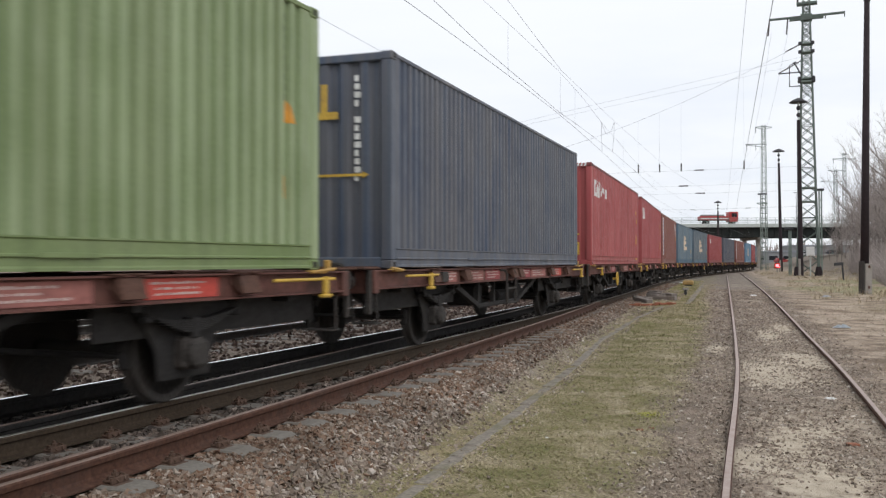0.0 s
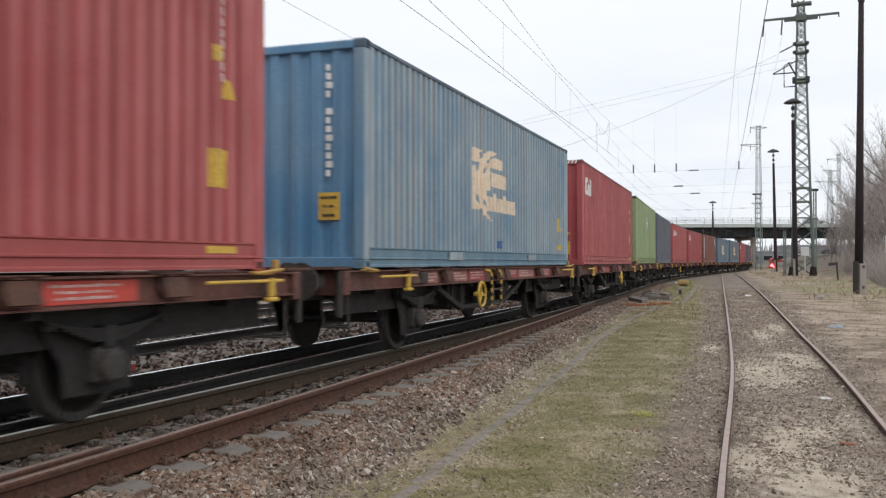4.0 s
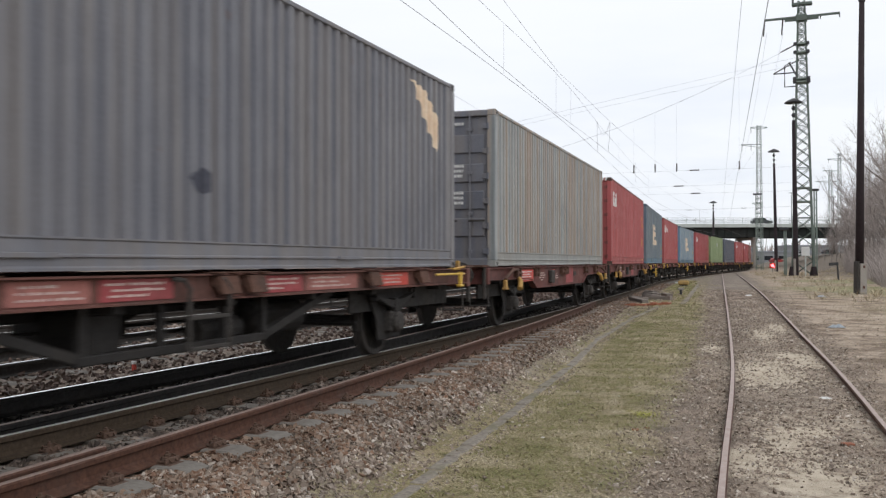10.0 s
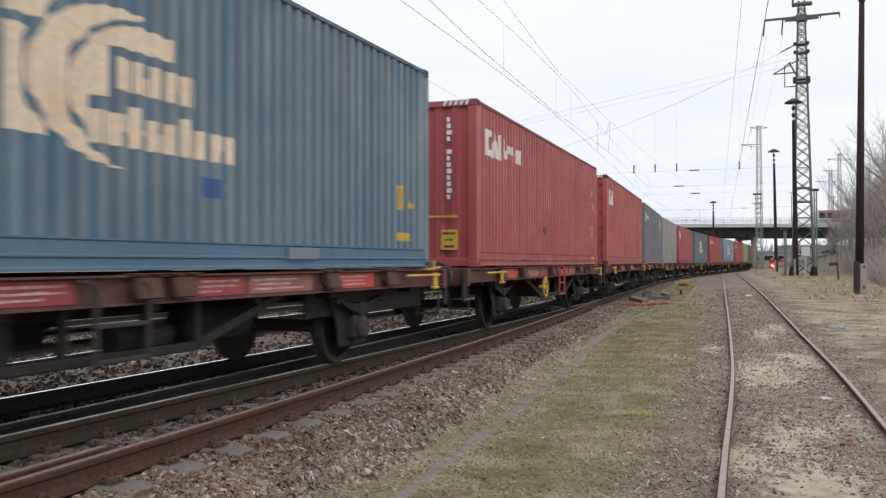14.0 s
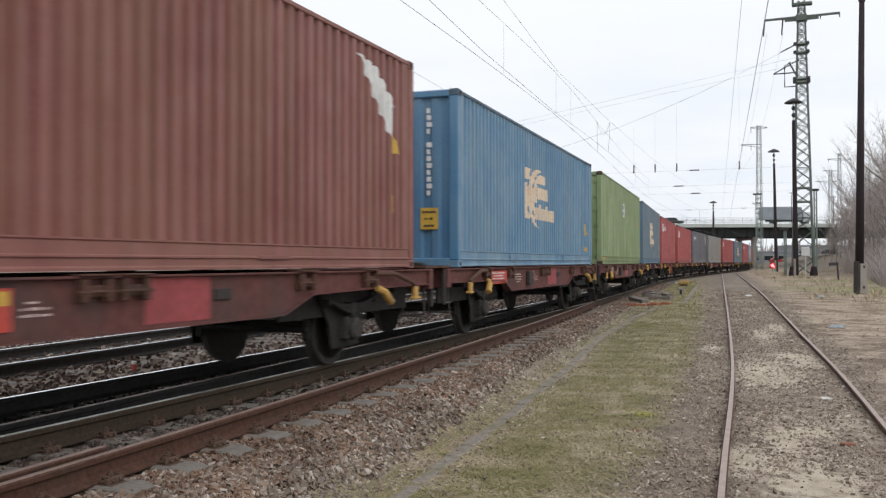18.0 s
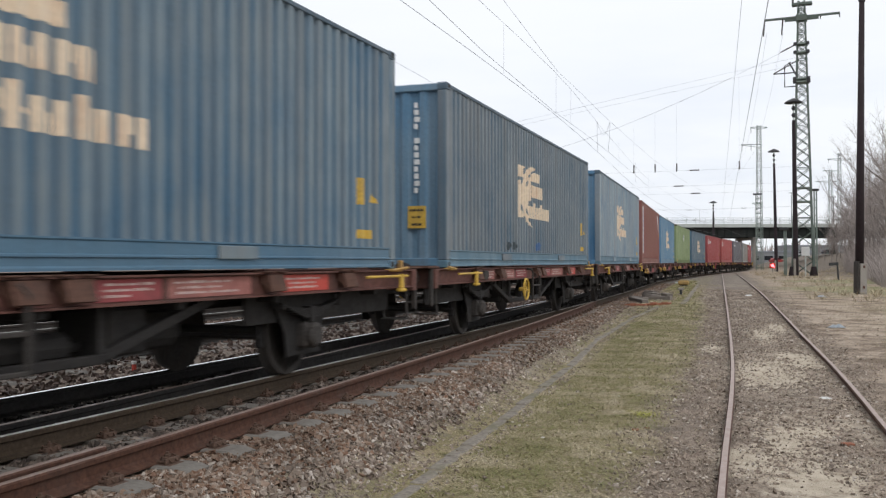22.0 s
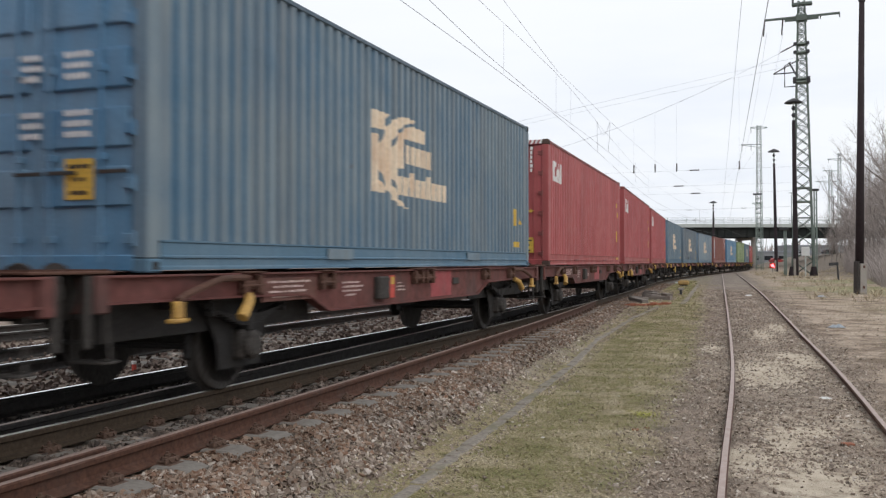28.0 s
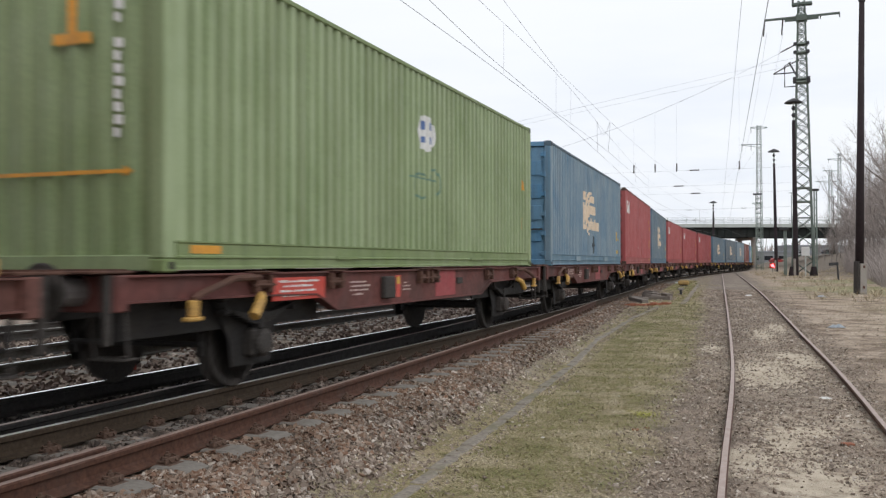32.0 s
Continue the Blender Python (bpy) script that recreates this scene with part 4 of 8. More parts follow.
    if kind == "cai":
        for k in range(5):
            x = 0.60 + 0.10 * k
            part("hazard_stripe", shared("hazard%d" % k, lambda: Geo().add([(x, -6.101, 2.795), (x + 0.05, -6.101, 2.795), (x + 0.085, -6.101, 2.885), (x + 0.035, -6.101, 2.885), (x, -6.09, 2.795), (x + 0.05, -6.09, 2.795), (x + 0.085, -6.09, 2.885), (x + 0.035, -6.09, 2.885)],
                 [(0, 1, 2, 3), (4, 7, 6, 5), (0, 4, 5, 1), (1, 5, 6, 2), (2, 6, 7, 3), (3, 7, 4, 0)]), WHITE), None, ob, "white hazard stripe")
    if kind in ("navy", "green"):
        part("height_mark", shared("tmark", lambda: Geo().box(0.0, 0.42, y_label - 0.004, y_label, 2.02, 2.12).box(0.16, 0.26, y_label - 0.004, y_label, 2.12, 2.5), YELLOW if kind == "navy" else ORANGE), None, ob, "painted corner mark")
    if logo == "wheel":
        shapes("emblem_shape", "wheel_logo", wheel_logo(), CREAM, ob, "cream painted emblem shape")
    elif logo in ("three", "three_name"):
        shapes("emblem_shape", "three_logo", three_marks(), WHITE, ob, "white painted shape")
        if logo == "three_name":
            shapes("name_bar", "name_marks", strokes(-4.35, -2.9, 2.05, 2.33, 6, 3, (0,)), WHITE, ob, "white painted bar")
    elif logo == "oval":
        part("emblem", shared("oval", lambda: on_side([arc(0.07, 1.99, 0.36, 0.27, 0, 348, 20)]), WHITE), None, ob, "white oval emblem")
        shapes("emblem_fill", "oval_in", [rect(-0.2, -0.02, 2.03, 2.16), rect(0.16, 0.33, 1.84, 1.95), rect(0.16, 0.33, 2.05, 2.16), rect(-0.2, -0.02, 1.84, 1.93)], LOGO_BLUE, ob, "blue painted shape", 0.007)
    elif logo == "flower":
        shapes("emblem_shape", "flower", [arc(-5.5 + 0.22 * math.cos(a), 2.26 + 0.17 * math.sin(a), 0.105, 0.08, 0, 340, 9) for a in (0, 1.05, 2.1, 3.15, 4.2, 5.25)]
              + strokes(-5.0, -3.7, 2.20, 2.36, 7, 8), WHITE, ob, "white painted shape")
        part("corner_emblem", shared("diagonal", lambda: on_side([[(4.4, 2.68), (4.9, 2.60), (5.5, 2.2), (5.35, 1.75), (4.85, 2.2)]]), CREAM), None, ob, "weathered slanting emblem")
    elif logo == "strip":
        part("white_strip", shared("strip", lambda: on_side([rect(-5.52, -5.03, 0.5, 2.66)]), WHITE), None, ob, "white strip with dark marks")
        shapes("strip_mark", "strip_marks", [rect(-5.42, -5.15, 0.62 + 0.22 * i, 0.70 + 0.22 * i) for i in range(9)], LOGO_BLUE, ob, "blue grey mark", 0.008)
        part("corner_emblem", shared("diagonal", lambda: on_side([[(4.4, 2.68), (4.9, 2.60), (5.5, 2.2), (5.35, 1.75), (4.85, 2.2)]]), WHITE), None, ob, "weathered slanting emblem")
        part("end_name", shared("end_name", lambda: Geo().box(-0.35, -0.1, -6.066, -6.060, 2.2, 2.32).box(-0.02, 0.1, -6.066, -6.060, 2.2, 2.32), WHITE), None, ob)
    if kind == "green":
        part("rail_label", shared("rail_label_rear", lambda: Geo().box(1.207, 1.2115, -5.72, -5.25, 0.165, 0.24), ORANGE), None, ob, "orange label on the lower rail")
    if marks:
        specks("side_lettering", "side_marks", lambda: on_side(side_bars()), WHITE if c is not GREEN else INK, ob, "columns of small marks")
        if kind == "cai":
            labels = [rect(5.18, 5.50, 0.78, 1.14), [(5.40, 1.62), (5.60, 1.62), (5.50, 1.82)], rect(5.28, 5.44, 1.95, 2.1)]
        elif kind == "trans":
            labels = [rect(5.02, 5.20, 0.80, 1.13), [(5.30, 0.84), (5.56, 0.84), (5.42, 1.02)], rect(5.02, 5.45, 0.38, 0.49)]
        else:
            labels = [rect(5.36, 5.46, 0.75, 0.98), [(5.36, 1.55), (5.60, 1.55), (5.48, 1.8)]]
        shapes("warning_label", "ylabel_" + kind, labels, ORANGE if kind == "green" else YELLOW, ob, "yellow warning label")
        if kind == "cai":
            part("rail_label", shared("rail_label", lambda: Geo().box(1.207, 1.2115, 5.15, 5.62, 0.17, 0.235), YELLOW), None, ob, "yellow label on the lower rail")
    for y in (-2.6, 2.4):
        if lugs == "plate":
            part("lifting_plate", shared("plate%.1f" % y, lambda: g_lug(y, 0.66, 0.125), c), None, ob)
        elif lugs == "bar":
            part("lashing_bar", shared("bar%.1f" % y, lambda: g_lug(y, 0.62, 0.04), tc_), None, ob)
    return ob


KINDS = {
    "red": lambda: container("cai", CRIM, None, "red corrugated steel freight container with white shapes", "blank", "three"),
    "red_door": lambda: container("cai", RED, None, "red corrugated steel freight container showing its doors", "flat", "three"),
    "red_orange": lambda: container("cai", RED2, None, "orange red corrugated freight container showing its doors", "flat", "three"),
    "red_name": lambda: container("cai", RED, None, "red corrugated freight container with white shapes and bars", "blank", "three_name"),
    "blue": lambda: container("trans", BLUE, None, "faded blue corrugated freight container with cream emblem", "blank", "wheel", "plate"),
    "blue_bright": lambda: container("trans", BLUE2, None, "bright blue corrugated freight container with cream emblem", "blank", "wheel", "plate"),
    "blue_door": lambda: container("trans", BLUE, None, "blue corrugated freight container with barred doors", "panel", "wheel", "plate", dark_end=BLUE2),
    "blue_clear": lambda: container("trans", BLUE3, None, "clear blue corrugated freight container with barred doors", "panel", "wheel", "plate", dark_end=BLUE2),
    "teal": lambda: container("trans", TEAL, None, "grey blue weathered freight container with cream emblem", "blank", "wheel", "plate", dark_end=BLUE3),
    "pale": lambda: container("trans", PALE, None, "pale dusty blue freight container with cream emblem", "blank", "wheel", "plate", dark_end=BLUE2),
    "navy": lambda: container("navy", NAVY, None, "dirty navy blue corrugated freight container", "blank", "", "bar", False),
    "green": lambda: container("green", GREEN, None, "light green corrugated freight container with oval emblem", "blank", "oval"),
    "green_door": lambda: container("green", GREEN, None, "light green corrugated freight container showing its doors", "flat", "oval"),
    "grey": lambda: container("grey", GREY, None, "grey corrugated freight container with tan rust stains", "panel", "", "none", False, dark_end=SLATE),
    "slate": lambda: container("slate", SLATE, None, "slate grey corrugated freight container with white emblem", "blank", "flower", "bar", False, dark_end=VIOLET),
    "brown": lambda: container("brown", MAROON, None, "brown red rusty freight container with a white strip", "blank", "strip"),
}

# ---------------------------------------------------------------- wagons
def g_sill_a(sx):
    pr = [(1.255, 1.172), (1.255, 1.156), (1.19, 1.150), (1.19, 0.952), (1.255, 0.946), (1.255, 0.930), (1.12, 0.930), (1.12, 0.946), (1.17, 0.952),
          (1.17, 1.150), (1.12, 1.156), (1.12, 1.172)]
    return Geo().sweep([(sx * a, b) for a, b in pr], [(0, -6.62, 0, 0), (0, 6.62, 0, 0)])


BELLY = [(-6.62, 0.965), (-4.75, 0.955), (-3.45, 0.93), (-2.95, 0.735), (2.55, 0.735), (3.15, 0.93), (4.75, 0.955), (6.62, 0.965)]


def g_sill_b(sx):
    """Fish-belly side beam: web with top and bottom flanges."""
    g = Geo()
    web = [(-6.62, 1.165)] + BELLY + [(6.62, 1.165)]
    g.prism_x(web, *sorted((sx * 1.20, sx * 1.215)))
    g.box(*sorted((sx * 1.12, sx * 1.265)), -6.62, 6.62, 1.152, 1.172, 0.004)
    n = len(g.v)
    for y, z in BELLY:
        for x in (1.13, 1.262):
            g.v += [(sx * x, y, z), (sx * x, y, z - 0.018)]
    for i in range(len(BELLY) - 1):
        a = n + 4 * i
        g.f += [(a, a + 2, a + 6, a + 4), (a + 1, a + 5, a + 7, a + 3), (a + 2, a + 3, a + 7, a + 6), (a, a + 4, a + 5, a + 1)]
    return g


def g_bracket(sx, y, style):
    """Folding container support hung on the side beam."""
    g = Geo()
    if style == "a":
        pts = [(1.19, 1.145), (1.285, 1.150), (1.335, 0.985), (1.305, 0.975), (1.225, 1.06), (1.19, 1.06)]
        n = len(pts)
        v = [(sx * a, y + d, b) for d in (-0.15, 0.15) for a, b in pts]
        g.add(v, [tuple(range(n)), tuple(range(n, 2 * n))[::-1]] + [(i, i + n, (i + 1) % n + n, (i + 1) % n) for i in range(n)])
        g.box(*sorted((sx * 1.10, sx * 1.31)), y - 0.21, y - 0.04, 1.172, 1.186, 0.004)
        g.box(*sorted((sx * 1.10, sx * 1.31)), y + 0.04, y + 0.21, 1.172, 1.186, 0.004)
    else:
        g.box(*sorted((sx * 1.218, sx * 1.30)), y - 0.16, y - 0.10, 0.97, 1.15, 0.008)
        g.box(*sorted((sx * 1.218, sx * 1.30)), y + 0.10, y + 0.16, 0.97, 1.15, 0.008)
        g.box(*sorted((sx * 1.215, sx * 1.275)), y - 0.10, y + 0.10, 1.01, 1.10, 0.01)
        g.box(*sorted((sx * 1.16, sx * 1.315)), y - 0.18, y + 0.18, 1.172, 1.187, 0.004)
        g.tube([(sx * 1.285, y - 0.20, 1.05), (sx * 1.285, y + 0.20, 1.05)], 0.016, 6)
    return g


def g_ladder(sx, y, d):
    g = Geo()
    if d:
        g.tube([(sx * 1.20, y + d - 0.12, 1.135), (sx * 1.29, y + d - 0.06, 1.12), (sx * 1.305, y + d, 1.05), (sx * 1.305, y + d, 0.49)], 0.024, 6)
    return g


def g_rung(sx, y, z):
    return Geo().box(*sorted((sx * 1.285, sx * 1.325)), y - 0.30, y + 0.30, z, z + 0.035, 0.006)


def g_hand_rim(sx, y, z):
    return Geo().ring_x(sx * 1.34, y, z, 0.205, 0.02, 26, 8)


def g_hand_spokes(sx, y, z):
    g = Geo()
    for k in range(3):
        a = radians(90 + 120 * k + 20)
        g.tube([(sx * 1.33, y, z), (sx * 1.34, y + 0.2 * math.cos(a), z + 0.2 * math.sin(a))], 0.017, 6)
    g.disc_x(*sorted((sx * 1.20, sx * 1.35)), y, z, 0.04, 10)
    return g


def g_truss(sx):
    """Long low stay under the side beam."""
    g = Geo()
    x0, x1 = sorted((sx * 1.02, sx * 1.10))
    g.box(x0, x1, -2.0, 0.75, 0.47, 0.55, 0.01)
    for a, b in (((0.70, 0.52), (2.2, 0.93)), ((-1.95, 0.52), (-3.3, 0.93))):
        g.prism_x([(a[0], a[1] - 0.035), (b[0], b[1] - 0.035), (b[0], b[1] + 0.05), (a[0], a[1] + 0.05)], x0, x1)
    for y in (-1.9, -0.95, 0.0, 0.7):
        g.box(x0 + 0.01, x1 - 0.01, y - 0.04, y + 0.04, 0.53, 0.94)
    return g


def g_lever(sx, sy):
    """Uncoupling rod along the end of the side beam."""
    g = Geo()
    a, b = (5.0, 6.25) if sx * sy > 0 else (4.62, 5.85)
    g.tube([(sx * 1.33, sy * a, 1.09), (sx * 1.33, sy * b, 1.09)], 0.017, 8)
    return g


def g_lever_grip(sx, sy):
    g = Geo()
    y = sy * (6.05 if sx * sy > 0 else 4.92)
    g.box(*sorted((sx * 1.305, sx * 1.355)), y - 0.045, y + 0.045, 0.93, 1.09, 0.012)
    g.box(*sorted((sx * 1.29, sx * 1.37)), y - 0.09, y + 0.09, 0.885, 0.93, 0.014)
    g.tube([(sx * 1.33, y, 1.07), (sx * 1.33, y, 1.12)], 0.035, 8)
    return g


def g_arm(sx, sy):
    """Bent handrail arm at the end of the deep side beam."""
    g = Geo()
    g.tube([(sx * 1.28, sy * 4.7, 1.13), (sx * 1.32, sy * 5.2, 1.125), (sx * 1.34, sy * 5.75, 1.0), (sx * 1.34, sy * 5.86, 0.95)], 0.032, 8)
    return g


def g_arm_hook(sx, sy):
    g = Geo()
    g.box(*sorted((sx * 1.31, sx * 1.37)), *sorted((sy * 5.92, sy * 5.80)), 0.80, 0.95, 0.014)
    g.box(*sorted((sx * 1.30, sx * 1.38)), *sorted((sy * 5.98, sy * 5.76)), 0.765, 0.805, 0.012)
    return g


def g_arm_lever(sx, sy):
    g = Geo()
    g.tube([(sx * 1.30, sy * 4.70, 0.95), (sx * 1.36, sy * 4.80, 0.90), (sx * 1.38, sy * 4.95, 0.76)], [0.045, 0.05, 0.055], 8)
    return g


def g_end_beam(sy):
    g = Geo()
    g.box(-1.26, 1.26, *sorted((sy * 6.74, sy * 6.60)), 0.88, 1.175, 0.012)
    g.box(-0.28, 0.28, *sorted((sy * 6.77, sy * 6.74)), 0.92, 1.14, 0.01)
    return g


def g_buffer(sx, sy):
    g, x, z = Geo(), sx * 0.875, 1.05
    g.tube([(x, sy * 6.74, z), (x, sy * 6.98, z), (x, sy * 6.981, z), (x, sy * 7.09, z)], [0.125, 0.115, 0.085, 0.085], 14)
    return g


def g_buffer_head(sx, sy):
    g, x, z = Geo(), sx * 0.875, 1.05
    g.tube([(x, sy * 7.085, z), (x, sy * 7.115, z), (x, sy * 7.13, z)], [0.16, 0.225, 0.215], 18)
    return g


def g_coupling(sy):
    g = Geo()
    g.box(-0.05, 0.05, *sorted((sy * 7.02, sy * 6.74)), 0.99, 1.08, 0.015)
    for d in (-0.06, 0.06):
        g.tube([(d, sy * 6.98, 1.0), (d, sy * 7.05, 0.82), (d, sy * 7.13, 0.72)], 0.02, 6)
    g.tube([(-0.09, sy * 7.07, 0.79), (0.09, sy * 7.07, 0.79)], 0.03, 6)
    return g


def g_hose(sy, x):
    return Geo().tube([(x, sy * 6.72, 0.95), (x, sy * 6.86, 0.93), (x + 0.03, sy * 6.95, 0.75), (x + 0.06, sy * 7.02, 0.58), (x + 0.06, sy * 7.12, 0.60)], 0.024, 6)


def g_step(sx, sy):
    """Shunter's step and grab iron at a corner."""
    g = Geo()
    g.box(*sorted((sx * 1.17, sx * 1.23)), *sorted((sy * 6.82, sy * 6.75)), 0.62, 1.18, 0.012)
    g.tube([(sx * 1.18, sy * 6.55, 0.90), (sx * 1.20, sy * 6.52, 0.52), (sx * 0.86, sy * 6.52, 0.50), (sx * 0.84, sy * 6.55, 0.90)], 0.018, 6)
    g.box(*sorted((sx * 0.86, sx * 1.21)), *sorted((sy * 6.60, sy * 6.42)), 0.485, 0.505, 0.004)
    return g


def g_centre():
    g = Geo()
    for x in (-0.33, 0.33):
        g.box(x - 0.06, x + 0.06, -6.6, 6.6, 0.78, 1.14, 0.008)
    g.box(-0.33, 0.33, -6.6, 6.6, 0.80, 0.83)
    return g


def g_bearer(y):
    return Geo().box(-1.17, 1.17, y - 0.06, y + 0.06, 0.86, 1.13, 0.008)


def g_tank(y, x=0.62):
    g = Geo()
    g.tube([(x, y - 0.55, 0.66), (x, y - 0.50, 0.66), (x, y + 0.50, 0.66), (x, y + 0.55, 0.66)], [0.10, 0.19, 0.19, 0.10], 14)
    g.box(x - 0.03, x + 0.03, y - 0.35, y - 0.28, 0.66, 0.88)
    g.box(x - 0.03, x + 0.03, y + 0.28, y + 0.35, 0.66, 0.88)
    return g


def g_brake():
    g = Geo()
    g.tube([(0.5, -2.3, 0.6), (0.5, 1.9, 0.6)], 0.02, 6)
    g.tube([(-0.5, -2.6, 0.62), (-0.5, 2.4, 0.58)], 0.02, 6)
    g.box(0.42, 0.95, -1.7, -1.3, 0.50, 0.86, 0.02)
    g.box(-0.95, -0.4, -0.6, 0.4, 0.48, 0.86, 0.02)
    g.tube([(0.85, -0.2, 0.62), (0.85, 0.5, 0.62)], 0.12, 10)
    return g


def g_axle_guard(sx):
    """Broad plate that guides the axle box."""
    q = [(-0.70, 0.93), (-0.40, 0.50), (-0.36, 0.24), (0.36, 0.24), (0.40, 0.50), (0.70, 0.93)]
    return Geo().prism_x(q, *sorted((sx * 0.985, sx * 1.005)))


def g_axle_box(sx):
    g = Geo()
    g.box(*sorted((sx * 0.95, sx * 1.12)), -0.15, 0.15, 0.32, 0.61, 0.03)
    g.lathe_x([(sx * 1.11, 0.145), (sx * 1.17, 0.14), (sx * 1.20, 0.10), (sx * 1.202, 0.01)], 0.0, 0.46, 18)
    for k in range(4):
        c, d = 0.115 * math.cos(0.785 + 1.571 * k), 0.115 * math.sin(0.785 + 1.571 * k)
        g.box(*sorted((sx * 1.17, sx * 1.19)), c - 0.016, c + 0.016, 0.46 + d - 0.016, 0.46 + d + 0.016)
    return g


def g_leaf_spring(sx):
    """Laminated spring of stacked curved leaves with its buckle."""
    g = Geo()
    x0, x1 = sorted((sx * 1.03, sx * 1.13))
    for i in range(7):
        half = 0.64 - 0.075 * (6 - i) * 1.0
        ys = [half * k / 4.0 for k in range(-4, 5)]
        z = lambda y: 0.655 + 0.0155 * i + 0.20 * y * y
        g.prism_x([(y, z(y)) for y in ys] + [(y, z(y) + 0.0125) for y in ys[::-1]], x0, x1)
    g.box(x0 - 0.012, x1 + 0.012, -0.055, 0.055, 0.60, 0.785, 0.01)
    return g


def g_hanger(sx, y):
    g = Geo()
    g.tube([(sx * 1.05, y, 0.80), (sx * 1.05, y * 1.06, 0.95)], 0.018, 6)
    g.tube([(sx * 1.12, y, 0.80), (sx * 1.12, y * 1.06, 0.95)], 0.018, 6)
    g.box(*sorted((sx * 1.0, sx * 1.16)), y * 1.06 - 0.06, y * 1.06 + 0.06, 0.90, 0.955, 0.01)
    g.box(*sorted((sx * 1.02, sx * 1.15)), y - 0.03, y + 0.03, 0.765, 0.82, 0.01)
    return g


def g_brake_block(sx, y):
    g = Geo()
    g.box(*sorted((sx * 0.70, sx * 0.80)), *sorted((y, y * 1.13)), 0.34, 0.60, 0.02)
    g.box(*sorted((sx * 0.73, sx * 0.77)), *sorted((y * 1.06, y * 1.16)), 0.50, 0.95, 0.008)
    return g


def g_wheelset():
    """Axle with two wheels, about its own centre."""
    g = Geo()
    g.disc_x(-1.05, 1.05, 0, 0, 0.08, 12)
    for sx in (-1, 1):
        g.lathe_x([(sx * 0.672, 0.05), (sx * 0.675, 0.44), (sx * 0.680, 0.482), (sx * 0.702, 0.484), (sx * 0.714, 0.464), (sx * 0.80, 0.459), (sx * 0.806, 0.450),
                   (sx * 0.806, 0.385), (sx * 0.765, 0.36), (sx * 0.745, 0.20), (sx * 0.785, 0.14), (sx * 0.84, 0.125), (sx * 0.84, 0.05)], 0, 0, 28)
        for k in range(4):
            a = radians(45 + 90 * k)
            g.box(*sorted((sx * 0.764, sx * 0.772)), 0.33 * math.cos(a) - 0.02, 0.33 * math.cos(a) + 0.02, 0.33 * math.sin(a) - 0.02, 0.33 * math.sin(a) + 0.02)
    return g


def g_plate(sx, y0, y1, z0, z1, x=1.222, t=0.012):
    return Geo().box(*sorted((sx * x, sx * (x + t))), y0, y1, z0, z1, 0.003)


def marks_on_sill(sx, y0, y1, z0, z1, n, seed, x):
    """Faint lines of worn stencil marks."""
    r, g = random.Random(seed), Geo()
    lines = 3 if z1 - z0 < 0.16 else 4
    for i in range(lines):
        z, y = z0 + (z1 - z0) * (i + 0.25) / lines, y0 + r.uniform(0.0, 0.1)
        end = y1 - r.uniform(0.0, 0.5) * (y1 - y0)
        while y < end:
            w = r.uniform(0.03, 0.11)
            g.box(*sorted((sx * x, sx * (x + 0.003))), y, min(y + w, y1), z, z + (z1 - z0) / lines * r.uniform(0.34, 0.5))
            y += w + r.uniform(0.015, 0.04)
    return g


def g_yellow_frame():
    """Low hand frame on the wagon's end platform."""
    g = Geo()
    g.box(1.11, 1.17, 6.37, 6.43, 1.17, 1.47, 0.01)
    g.box(0.72, 0.77, 6.37, 6.43, 1.17, 1.47, 0.01)
    return g.tube([(0.72, 6.4, 1.36), (0.85, 6.4, 1.31), (1.03, 6.4, 1.31), (1.15, 6.4, 1.36)], 0.024, 6)


def g_tread(sx, sy):
    """Tread plate above the buffer."""
    g = Geo().box(*sorted((sx * 0.62, sx * 1.24)), *sorted((sy * 7.0, sy * 6.52)), 1.185, 1.21, 0.006)
    for k in range(4):
        g.box(*sorted((sx * 0.64, sx * 1.22)), *sorted((sy * (6.96 - 0.12 * k), sy * (6.92 - 0.12 * k))), 1.21, 1.222)
    return g


def g_corner_lock(sx, sy):
    """Lock pad under a container's corner."""
    g = Geo().box(*sorted((sx * 1.18, sx * 1.30)), *sorted((sy * 6.16, sy * 5.84)), 1.150, 1.186, 0.012)
    return g.tube([(sx * 1.28, sy * 5.9, 1.17), (sx * 1.31, sy * 6.3, 1.20)], 0.02, 6)


def g_gear_box(y0, y1, z0):
    """Brake equipment hung under the frame."""
    g = Geo().box(0.55, 1.0, y0, y1, z0, 0.90, 0.025)
    g.box(0.60, 1.03, y0 + 0.1, y0 + 0.16, z0 - 0.03, 0.92)
    return g.tube([(0.8, y0 - 0.25, z0 + 0.1), (0.8, y1 + 0.3, z0 + 0.1)], 0.045, 8)


